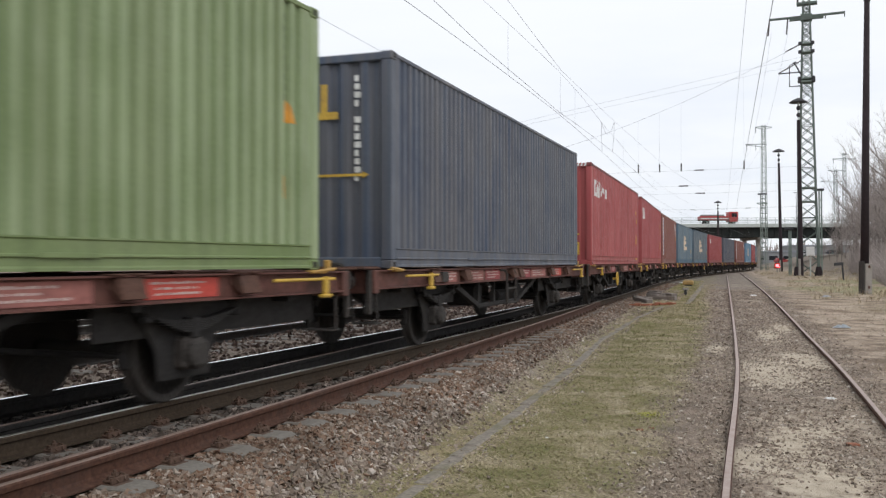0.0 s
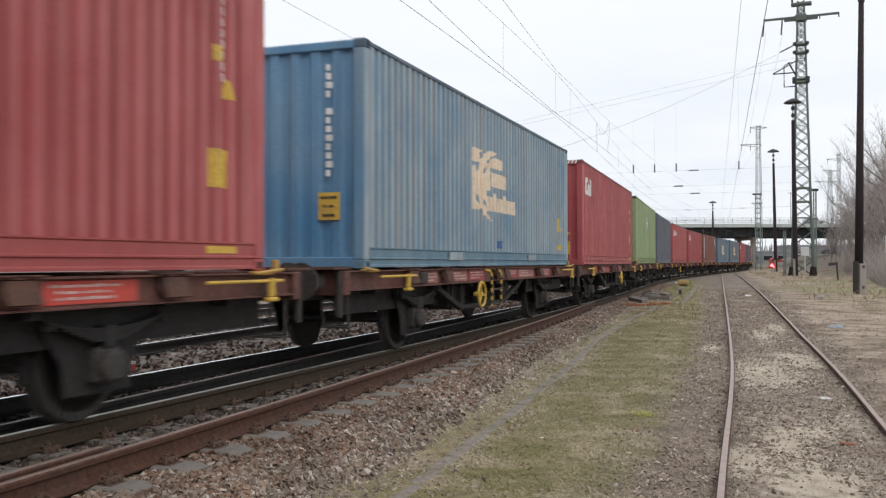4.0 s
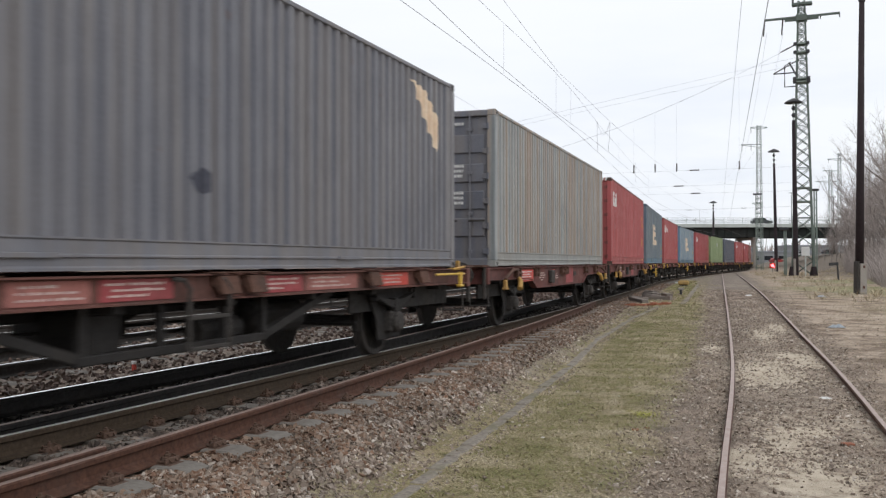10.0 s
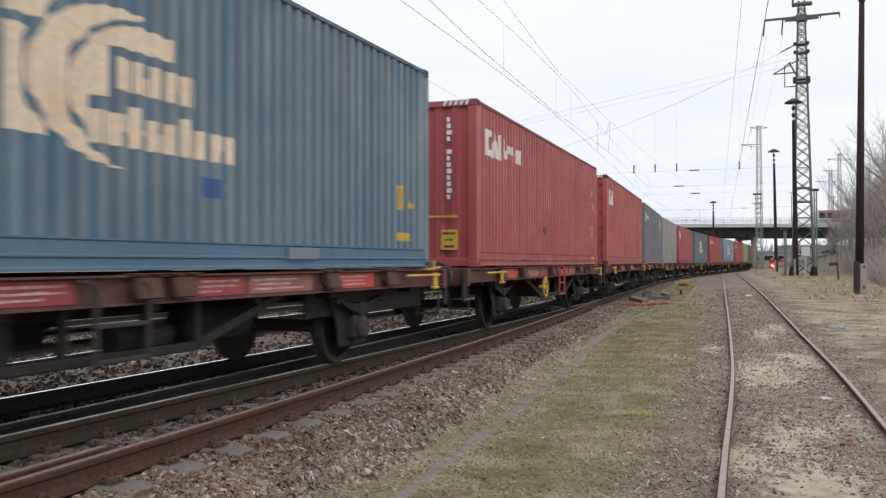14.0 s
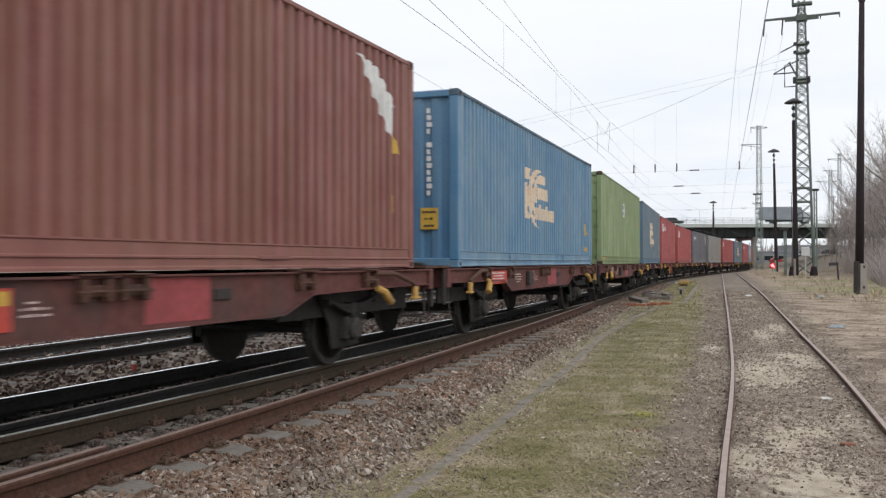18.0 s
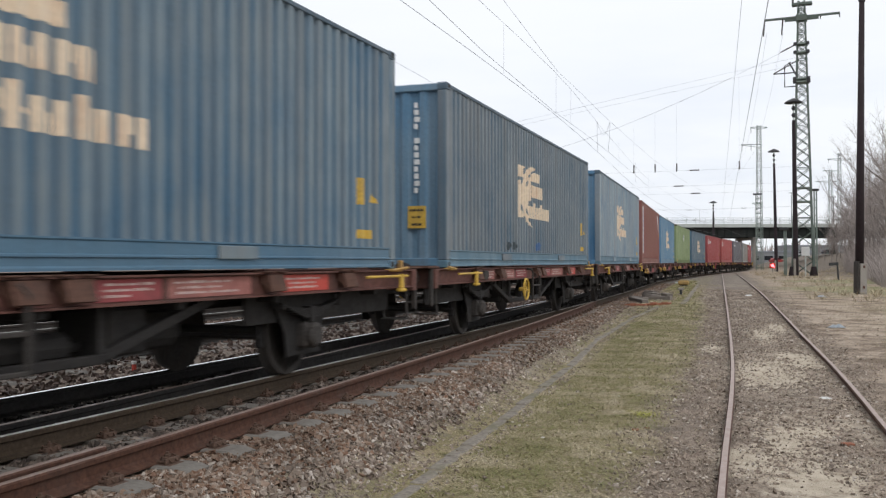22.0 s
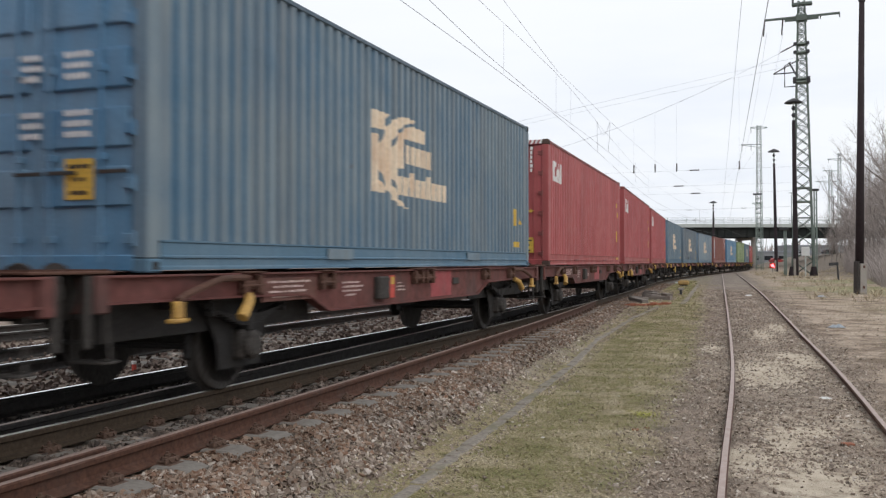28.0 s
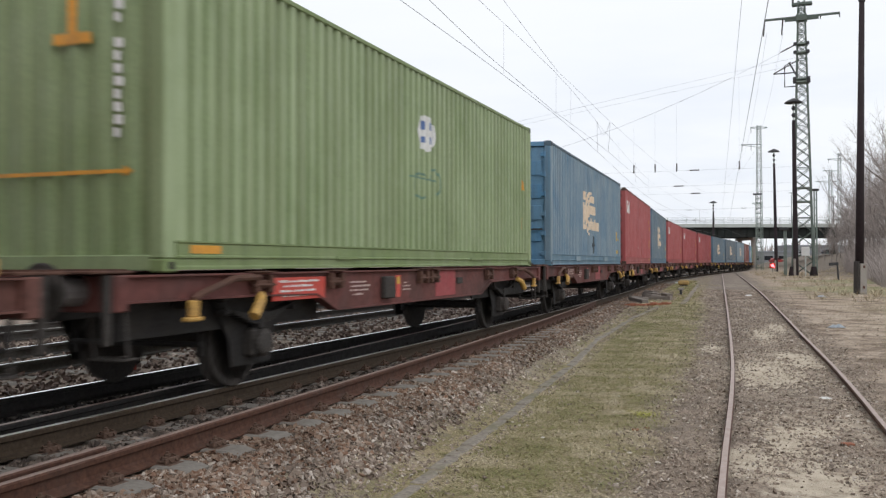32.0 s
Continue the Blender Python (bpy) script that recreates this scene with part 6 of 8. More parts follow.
# ---------------------------------------------------------------- masts, poles and lamps


def lattice(height, w0, w1, bays, leg, brace):
    """Legs and cross bracing of a tapered square mast."""
    legs, web = [], Geo()
    for sx in (-1, 1):
        for sy in (-1, 1):
            legs.append(Geo().tube([(sx * w0 / 2, sy * w0 / 2, 0), (sx * w1 / 2, sy * w1 / 2, height)], [leg, leg * 0.75], 4))
    q, r = [0.0], (w1 / w0) ** (1.0 / bays)
    for k in range(bays):
        q.append(q[-1] + r ** k)
    zs = [height * a / q[-1] for a in q]
    wid = lambda z: w0 + (w1 - w0) * z / height
    for k in range(bays):
        a, b = zs[k], zs[k + 1]
        wa, wb = wid(a) / 2, wid(b) / 2
        for s in (-1, 1):
            for f in (-1, 1):
                web.tube([(f * wa, s * wa, a), (-f * wb, s * wb, b)], brace, 4, False)
                web.tube([(s * wa, f * wa, a), (s * wb, -f * wb, b)], brace, 4, False)
        if k % 4 == 0:
            for s in (-1, 1):
                web.tube([(-wa, s * wa, a), (wa, s * wa, a)], brace, 4, False)
                web.tube([(s * wa, -wa, a), (s * wa, wa, a)], brace, 4, False)
    return legs, web


def insulator(p, q, r=0.06):
    g = Geo()
    p, q = Vector(p), Vector(q)
    n = 9
    pts, rr = [], []
    for k in range(n * 2 + 1):
        pts.append(p + (q - p) * (k / (2.0 * n)))
        rr.append(r if k % 2 else r * 0.5)
    return g.tube(pts, rr, 8)


def mast(name, label, x, y, z, height, w0, w1, bays, arms, mat, rz=-22, foot=True, leg=0.07, brace=0.028):
    m = thing(name, label, "lattice mast", "overhead line masts", m=pose(x, y, z, 0, 0, rz))
    legs, web = lattice(height, w0, w1, bays, leg, brace)
    for g in legs:
        part("leg", g, mat, m)
    part("bracing", web, mat, m)
    for za, left, right, ins in arms:
        g = Geo().tube([(-left, 0, za + 0.05), (0, 0, za + 0.15), (right, 0, za + 0.05)], 0.06, 4)
        g.tube([(-left, 0, za), (0, 0, za - 0.35), (right, 0, za)], 0.04, 4)
        part("crossarm", g, mat, m)
        for xi in ins:
            part("insulator", insulator((xi, 0, za), (xi, 0, za - 0.9)), INSUL, m)
    if foot:
        for sx in (-1, 1):
            for sy in (-1, 1):
                part("footing", shared("footing%.2f%d%d" % (w0, sx, sy), lambda: Geo().tube([(sx * w0 / 2, sy * w0 / 2, -0.5), (sx * w0 / 2, sy * w0 / 2, 0.9)], [0.42, 0.2], 4), POLE_BROWN), None, m)
    return m


MA = (33.95, 86.0)
zA = float(ground_z(*[np.array([q]) for q in MA])[0])
mA = mast("lattice_mast", "tall green grey lattice mast with a long crossarm", MA[0], MA[1], zA, 26.0, 1.85, 0.56, 30, (), MAST_GREEN, rz=-24, leg=0.095, brace=0.034)
part("top_plate", Geo().box(-0.85, 0.95, -0.35, 0.35, 25.6, 25.85, 0.03), MAST_GREEN, mA)
part("top_pin", Geo().box(-0.85, -0.68, -0.1, 0.1, 25.8, 28.0, 0.02), STEEL_DARK, mA)
part("crossarm", Geo().prism_x([(-0.13, 24.45), (0.13, 24.45), (0.13, 24.62), (-0.13, 24.62)], -3.35, 3.35).box(-1.5, 1.5, -0.12, 0.12, 24.2, 24.45, 0.03)
     .box(-0.5, 0.5, -0.45, 0.45, 24.1, 24.7, 0.03), MAST_GREEN, mA)
for xi in (-3.3, -1.65):
    part("insulator", insulator((xi, 0, 24.45), (xi - 0.12, 0, 23.0), 0.09), INSUL, mA)
for xi in (1.65, 3.3):
    part("arm_pin", Geo().tube([(xi, 0, 24.45), (xi, 0, 24.15)], 0.05, 5), STEEL_DARK, mA)
for z in (8.3, 7.0, 21.9, 21.1, 18.6, 18.3):
    w = 1.62 + (0.56 - 1.62) * z / 26.4 + (0.16 if z < 9 else 0.34)
    part("collar", Geo().box(-w / 2, w / 2, -w / 2, w / 2, z - 0.07, z + 0.07, 0.02), GALV, mA)
    if z > 9:
        for sx in (-1, 1):
            part("collar_clamp", Geo().box(sx * w / 2 - 0.16, sx * w / 2 + 0.16, -w / 2 - 0.14, -w / 2 + 0.1, z - 0.17, z + 0.15, 0.05), STEEL_DARK, mA)
for z, a, q in ((21.7, 1.3, 0.35), (20.1, 1.9, 0.75)):
    part("span_insulator", insulator((-0.45, -0.4, z + 0.2), (-0.6 - a, 0.1, z - q), 0.075), INSUL, mA)
part("switch_frame", Geo().tube([(-0.5, -0.5, 17.9), (-1.5, -0.5, 17.9), (-1.5, -0.5, 19.9), (-0.9, -0.5, 20.2)], 0.06, 4).tube([(-2.5, -0.5, 19.2), (-0.4, -0.5, 19.2)], 0.055, 4)
     .tube([(-1.1, -0.5, 20.2), (-0.45, -0.5, 18.9)], 0.07, 4), STEEL_DARK, mA)
part("white_box", Geo().box(-0.1, 0.6, -1.32, -0.98, 1.9, 2.75, 0.03), WHITE, mA, "white cabinet on the mast")
part("box_post", Geo().tube([(0.25, -1.15, -0.2), (0.25, -1.15, 1.9)], 0.07, 6), FASCIA, mA)

zB = float(ground_z(np.array([53.4]), np.array([151.0]))[0])
mast("lattice_mast", "slender grey lattice mast by the line", 52.4, 151.0, zB, 24.0, 0.95, 0.55, 22, ((23.6, 1.4, 1.4, (-1.3,)), (20.7, 3.0, 0.5, (-2.8, -1.3)), (11.0, 1.2, 0.6, ())), GALV, rz=0, foot=False, leg=0.045, brace=0.018)
mast("lattice_mast", "distant lattice mast behind bare trees", 104.2, 245.0, 2.0, 24.0, 1.6, 0.6, 16, ((23.7, 2.0, 2.0, ()), (20.8, 4.0, 1.8, ())), GALV, rz=0, foot=False, leg=0.06, brace=0.024)
mast("lattice_mast", "distant slender lattice mast behind bare trees", 90.3, 207.5, 2.0, 24.0, 1.0, 0.5, 20, ((23.7, 0.6, 0.6, ()), (22.6, 2.7, 2.7, (-2.5,))), GALV, rz=0, foot=False, leg=0.045, brace=0.018)


def dark_pole():
    x, y = 18.42, 40.4
    z = float(ground_z(np.array([x]), np.array([y]))[0])
    p = thing("tall_pole", "tall dark tarred pole bolted to a concrete stub", "pole", m=pose(x, y, z, 0, 0.95, 0))
    part("shaft", Geo().tube([(0, 0, 1.15), (0, 0, 6), (0, 0, 13.0)], [0.185, 0.16, 0.115], 14), POLE_BROWN, p, smooth_faces=True)
    part("cap", Geo().tube([(0, 0, 13.0), (0, 0, 13.12), (0, 0, 13.13), (0, 0, 13.3)], [0.15, 0.15, 0.03, 0.03], 8), STEEL_DARK, p)
    part("concrete_stub", Geo().box(-0.11, 0.19, -0.34, -0.12, -0.4, 1.35, 0.02), CONCRETE, p)
    part("steel_stub", Geo().box(-0.22, -0.13, -0.30, 0.1, -0.4, 1.45, 0.01), DARK, p)
    for zz in (0.25, 1.15):
        part("bolt_band", Geo().box(0.0, 0.09, -0.37, -0.34, zz, zz + 0.12, 0.01), RUSTY, p)


dark_pole()


def yard_lamp(x, y, height, lean=0.0, z=None):
    z = float(ground_z(np.array([x]), np.array([y]))[0]) if z is None else z
    p = thing("yard_lamp", "tall dark yard lamp with mushroom-shaped shade", "street lamp", "yard lamps", m=pose(x, y, z, 0, lean, 0))
    part("pole", Geo().tube([(0, 0, 0), (0, 0, height * 0.5), (0, 0, height - 1.9)], [0.24, 0.20, 0.15], 10), POLE_BROWN, p)
    part("stem", Geo().tube([(0, 0, height - 1.9), (0, 0, height - 0.2)], 0.07, 8), FASCIA, p)
    for k in (1.45, 0.8):
        part("lamp_bulb", Geo().tube([(0, 0, height - k - 0.2), (0, 0, height - k), (0, 0, height - k + 0.2)], [0.10, 0.2, 0.1], 8), STEEL_DARK, p)
    part("shade", Geo().tube([(0, 0, height - 0.32), (0, 0, height - 0.26), (0, 0, height - 0.1), (0, 0, height + 0.1)], [0.78, 0.80, 0.55, 0.12], 16), STEEL_DARK, p)
    part("base_stub", Geo().box(-0.32, -0.12, -0.36, -0.24, -0.3, 1.6, 0.02), CONCRETE, p)


yard_lamp(32.3, 83.5, 16.2, -0.5)
yard_lamp(46.4, 127.0, 17.0, -0.9)
yard_lamp(55.6, 187.5, 14.2, 0, -0.5)


def steel_post(x, y, height, w, label):
    """Pale green post of two upright channels with cross ties."""
    z = float(ground_z(np.array([x]), np.array([y]))[0])
    p = thing("steel_post", label, "post", "pale green posts", m=pose(x, y, z, 0, 0, -20))
    for sx in (-1, 1):
        part("channel", Geo().box(sx * w / 2 - 0.07, sx * w / 2 + 0.07, -0.12, 0.12, -0.3, height, 0.01), GALV, p)
    tie = shared("cross_tie%.2f" % w, lambda: Geo().box(-w / 2, w / 2, -0.02, 0.02, 0.0, 0.12), GALV)
    for k in range(int(height / 0.8)):
        part("cross_tie", tie, None, p, at=pose(0, 0, 0.4 + 0.8 * k))
    part("cap", Geo().box(-w / 2 - 0.45, w / 2 + 0.25, -0.3, 0.3, height, height + 0.22, 0.05), STEEL_DARK, p)


steel_post(51.55, 149.0, 12.3, 0.75, "pale green steel post carrying a dark cap by the line")
steel_post(38.2, 93.5, 8.6, 0.22, "slim pale green post with a dark cap")
steel_post(33.2, 88.5, 4.4, 0.16, "short pale green post beside the tall mast")

# red signal lamp and its box by the track
GLOW = bpy.data.materials.new("red signal glow")
GLOW.use_nodes = True
GLOW.node_tree.nodes["Principled BSDF"].inputs["Base Color"].default_value = (0.6, 0.02, 0.02, 1)
GLOW.node_tree.nodes["Principled BSDF"].inputs["Emission Color"].default_value = (1.0, 0.16, 0.18, 1)
GLOW.node_tree.nodes["Principled BSDF"].inputs["Emission Strength"].default_value = 4.0


def dwarf_signal():
    x, y = 42.6, 118.0
    z = float(ground_z(np.array([x]), np.array([y]))[0])
    s = thing("dwarf_signal", "low railway signal showing a bright red light", "signal", m=pose(x, y, z, 0, 0, -18))
    part("post", Geo().box(-0.1, 0.1, -0.1, 0.1, -0.2, 0.5, 0.02), CONCRETE, s)
    part("housing", Geo().box(-0.36, 0.36, -0.16, 0.2, 0.50, 1.22, 0.06), SIGN_RED, s)
    part("lens", Geo().tube([(0, -0.16, 0.88), (0, -0.22, 0.88)], [0.2, 0.18], 16), GLOW, s, "glowing red lens")
    part("lens", Geo().tube([(0.2, -0.16, 0.68), (0.2, -0.22, 0.68)], [0.08, 0.07], 12), GLOW, s, "small glowing red lens")


dwarf_signal()


def wire(name, pts, r, label, sag=0.0, group="overhead wires"):
    if len(pts) == 2 and sag:
        a, b = Vector(pts[0]), Vector(pts[1])
        pts = [a + (b - a) * t - Vector((0, 0, 4 * sag * t * (1 - t))) for t in np.linspace(0, 1, 14)]
    ob = part(name, Geo().tube(pts, r, 4, False), WIRE)
    return tagged(ob, label, "wire", group)


def over(s, lat, z):
    x, y, a = on_track(s, lat)
    return (float(x), float(y), z)


def overhead():
    lift = lambda s, a, b: a + (b - a) * math.cos((s - 30) / 60 * 6.283) * 0.5
    wire("contact_wire", [over(s, float(np.interp(s, (14, 26, 37, 60), (-0.02, -0.07, -0.2, -0.3))), 5.8) for s in np.arange(-30, 230, 4)], 0.0065, "thin contact wire above the main track")
    wire("messenger_wire", [over(s, float(np.interp(s, (18, 28, 37, 60), (0.02, 0.04, -0.22, -0.25))), 7.0) for s in np.arange(-30, 230, 4)], 0.0050, "thin messenger wire above the main track")
    wire("contact_wire", [over(s, float(np.interp(s, (8, 14.5, 17.7, 25.5, 36, 55), (0.85, 0.41, 0.2, 0.0, 0.22, 0.49))), 5.8) for s in np.arange(-30, 62, 4)], 0.0065, "thin contact wire above the branch track")
    wire("messenger_wire", [over(s, float(np.interp(s, (8, 18.3, 25.5, 35.5, 49, 62, 80), (1.15, 0.53, 0.12, 0.29, 0.93, 1.74, 3.0))), 7.0) for s in np.arange(-30, 80, 4)], 0.0050, "thin messenger wire above the branch track")
    for s in (20.3, 26.5, 29.0, 43.0, 52.0, 61.0):
        wire("dropper", [over(s, 0.0, 5.78), over(s, 0.0, 7.0)], 0.0025, "fine dropper between overhead wires")
    wire("jumper_wire", [over(36.6, -0.2, 7.0), over(36.6, -0.2, 6.4), over(36.6, -0.18, 5.8)], 0.006, "short jumper between overhead wires")
    wire("jumper_wire", [over(36.6, 0.32, 7.0), over(36.6, 0.3, 6.4), over(36.6, 0.24, 5.8)], 0.006, "short jumper between overhead wires")
    wire("jumper_wire", [over(36.6, -0.2 + 0.52 * k / 8, 7.0 - 0.5 * math.sin(math.pi * k / 8)) for k in range(9)], 0.006, "looped jumper between two messenger wires")
    for lat in (-4.0, -8.2):
        wire("contact_wire", [over(s, lat, 5.78) for s in np.arange(-30, 230, 5)], 0.0065, "thin contact wire above a yard track")
        wire("messenger_wire", [over(s, lat, 7.0) for s in np.arange(-30, 230, 5)], 0.0050, "thin messenger wire above a yard track")
    ca, sa = math.cos(SID_A), math.sin(SID_A)
    sid = lambda y, off, z: (SID_X + y * math.tan(SID_A) + off * ca, y - off * sa, z)
    wire("contact_wire", [sid(y, 0.0, 6.05) for y in np.arange(-20, 190, 6)], 0.0075, "thin contact wire above the siding")
    wire("feeder_wire", [sid(y, -0.14 - 0.0045 * (y - 33), 10.3) for y in np.arange(-20, 190, 6)], 0.007, "thin feeder wire above the siding")
    # head-span across the yard at the tall mast
    n = Vector((-0.932, 0.362, 0.0))
    base = Vector((MA[0] - 0.5, MA[1], 0))
    at = lambda k, z: base + n * k + Vector((0, 0, z))
    sagged = lambda k: 11.9 + 9.9 * (1 - min(k, 30.0) / 30.0) ** 1.45
    wire("span_wire", [at(k, sagged(k)) for k in np.arange(0, 46, 1.5)], 0.012, "sagging head-span wire across the tracks")
    wire("span_wire", [at(k, 20.6 - 0.165 * k) for k in (0, 15, 30, 48)], 0.008, "thin upper cross-span wire over the tracks")
    wire("span_wire", [at(k, 19.9 - 0.155 * k) for k in (0, 15, 30, 48)], 0.008, "second thin upper cross-span wire")
    wire("span_wire", [at(k, 10.27) for k in (0, 15, 30, 48)], 0.008, "level cross-span wire over the tracks")
    wire("span_wire", [at(k, 8.76) for k in (0, 15, 30, 48)], 0.006, "lower cross-span wire over the tracks")
    wire("span_wire", [at(k, 8.0) for k in (0, 15, 30, 48)], 0.006, "lowest cross-span wire over the tracks")
    for k in (5.2, 11.1, 13.2, 15.3):
        wire("span_dropper", [at(k, sagged(k)), at(k, 10.2)], 0.0045, "upright hanger of the head-span")
        tagged(part("insulator", insulator(at(k, 11.0), at(k, 10.2), 0.085), INSUL), "dark ribbed insulator on a span hanger", "insulator", "span insulators")
    for k, z in ((9.4, 10.27), (10.9, 8.76), (9.3, 8.0)):
        tagged(part("insulator", insulator(at(k - 0.45, z), at(k + 0.45, z), 0.075), INSUL), "dark ribbed insulator in a span wire", "insulator", "span insulators")
    # feeders from mast to mast
    for a, b, c in (((-3.3, 23.0), (-2.8, 19.6), 1.0), ((-1.75, 23.0), (-1.3, 19.6), 1.2)):
        wire("feeder_wire", [(MA[0] + a[0], MA[1], zA + a[1]), (52.9 + b[0], 151.0, zB + b[1])], 0.009, "feeder wire between the masts", c)
        wire("feeder_wire", [(52.9 + b[0], 151.0, zB + b[1]), (72 + b[0], 230.0, 21.0)], 0.009, "feeder wire beyond the second mast", c)
    # farther head-spans by the bridge
    for y, z in ((140.0, 9.6), (168.0, 9.0)):
        level = lambda x: z + 0.02 * abs(x - 40)
        row = lambda x: y + 0.3 * (60 - x)
        wire("span_wire", [(x, row(x), level(x)) for x in np.arange(5, 58, 1.0)], 0.014, "distant cross-span wire by the bridge")
        for x in (20, 31, 39, 47):
            tagged(part("insulator", insulator((x, row(x), level(x)), (x + 0.8, row(x + 0.8), level(x + 0.8)), 0.06), INSUL), "distant dark ribbed insulator in a wire", "insulator", "span insulators")
            wire("span_dropper", [(x + 2, row(x + 2), level(x + 2)), (x + 2, row(x + 2), z - 2.2)], 0.012, "distant thin dropper wire below a span")


overhead()

# ---------------------------------------------------------------- small things by the track
TIMBER = plain("old sleeper timber", (0.20, 0.172, 0.15), 0.9, 0, 0.3, 6.0, (0.32, 0.29, 0.26), 0.5, 0.004)
BRICK_RED = plain("broken brick", (0.30, 0.11, 0.06), 0.9, 0, 0.2, 8.0)
OCHRE = plain("ochre plastic", (0.42, 0.27, 0.09), 0.7, 0, 0.2, 6.0)


def gz(x, y):
    return float(ground_z(np.array([x]), np.array([y]))[0])


def beam(s, lat, long, turn, lift=0.0, thick=0.16, label="old grey timber beam lying by the track", mat=None, name="timber_beam", group="timber beams"):
    x, y, a = on_track(s, lat)
    ob = part(name, Geo().box(-long / 2, long / 2, -thick * 0.75, thick * 0.75, 0, thick, 0.015), mat or TIMBER)
    ob.matrix_world = pose(float(x), float(y), gz(float(x), float(y)) + lift, random.uniform(-2, 2), random.uniform(-2, 2), -math.degrees(float(a)) + turn)
    tagged(ob, label, "beam", group)


for s, lat, long, turn, lift in ((33.2, 1.75, 1.5, -66, 0.0), (34.6, 1.6, 1.3, -60, 0.0), (36.4, 1.9, 1.5, -70, 0.02), (38.8, 1.8, 1.6, -64, 0.0), (41.0, 1.6, 1.5, -72, 0.03), (35.2, 2.3, 1.1, -20, 0.0),
                                 (37.5, 2.5, 1.2, -75, 0.0)):
    beam(s, lat, long, turn, lift)
for k in range(11):
    r = random.Random(40 + k)
    beam(30.3 + 0.17 * k + 0.3 * r.random(), 1.7 + 0.12 * k, 0.16 + 0.16 * r.random(), r.uniform(0, 90), 0.0, 0.06 + 0.05 * r.random(), "broken orange brick lump by the timbers", BRICK_RED, "brick_lump", "brick lumps")
for s, lat, t in ((61.2, 1.5, 60), (60.0, 2.0, 68)):
    beam(s, lat, 1.1, t, 0.0, 0.07, "pale concrete slab lying by the track", FASCIA, "concrete_slab", "slabs")


def point_machine():
    x, y, a = on_track(52.8, 2.6)
    m = pose(float(x), float(y), gz(float(x), float(y)), 0, 0, -math.degrees(float(a)))
    p = thing("point_machine", "ochre point machine beside the turnout", "point machine", m=m)
    part("case", Geo().box(-0.30, 0.30, -0.30, 0.30, 0.08, 0.30, 0.05), OCHRE, p)
    part("lid", Geo().box(-0.24, 0.24, -0.26, 0.26, 0.30, 0.36, 0.03), plain("pale ochre lid", (0.5, 0.38, 0.2), 0.7), p)
    part("foot", Geo().box(-0.2, 0.2, -0.2, 0.2, -0.1, 0.08), STEEL_DARK, p)
    x, y, a = on_track(40.0, 2.95)
    q = thing("track_marker", "short dark marker post with a pale head", "marker post", m=pose(float(x), float(y), gz(float(x), float(y))))
    part("stem", Geo().tube([(0, 0, -0.1), (0, 0, 0.24)], 0.06, 6), STEEL_DARK, q)
    part("head", Geo().box(-0.13, 0.13, -0.06, 0.06, 0.20, 0.30, 0.02), CONCRETE, q)
    x, y, a = on_track(9.6, -2.25)
    q = thing("rail_marker", "small red and white marker peg in the ballast", "marker post", m=pose(float(x), float(y), -0.25))
    part("peg", Geo().tube([(0, 0, 0), (0, 0, 0.13)], 0.032, 8), SIGN_RED, q)
    part("peg_top", Geo().tube([(0, 0, 0.13), (0, 0, 0.17)], 0.034, 8), WHITE, q)


point_machine()


def duct_lat(s):
    return np.interp(s, (3, 5.5, 7, 8.6, 11.5, 14, 18.4, 25, 31), (3.55, 3.40, 3.27, 3.17, 2.95, 2.80, 2.42, 2.32, 2.6)) + 0.08


def cable_duct():
    """Row of concrete trough covers flush with the grass."""
    d = thing("cable_duct", "narrow line of worn concrete cable trough covers", "cable duct", kind="structure")
    s, k = 4.2, 0
    while s < 31:
        x, y, a = on_track(s, float(duct_lat(s)))
        x, y = float(x), float(y)
        part("duct_cover", shared("duct_cover%d" % (k % 3), lambda: Geo().box(-0.068, 0.068, -0.235, 0.235, -0.05, 0.018, 0.014), DUCT), None, d,
             at=pose(x, y, gz(x, y) - 0.002 + random.uniform(-0.012, 0.008), random.uniform(-1.5, 1.5), random.uniform(-2, 2), -math.degrees(float(a)) + 1.6))
        s += 0.5
        k += 1
    for s in np.arange(33.0, 57, 1.0):
        x, y, a = on_track(s, 3.36)
        part("duct_cover", shared("duct_long", lambda: Geo().box(-0.10, 0.10, -0.48, 0.48, -0.05, 0.02, 0.008), DUCT), None, d, at=pose(float(x), float(y), gz(float(x), float(y)), 0, 0, -math.degrees(float(a))))


DUCT = plain("mossy worn concrete", (0.235, 0.205, 0.170), 0.95, 0, 0.35, 4.0, (0.15, 0.14, 0.075), 0.85, 0.005)
cable_duct()


SCRAP_BLUE = plain("pale blue plastic", (0.31, 0.34, 0.365), 0.5, 0, 0.15, 8.0)


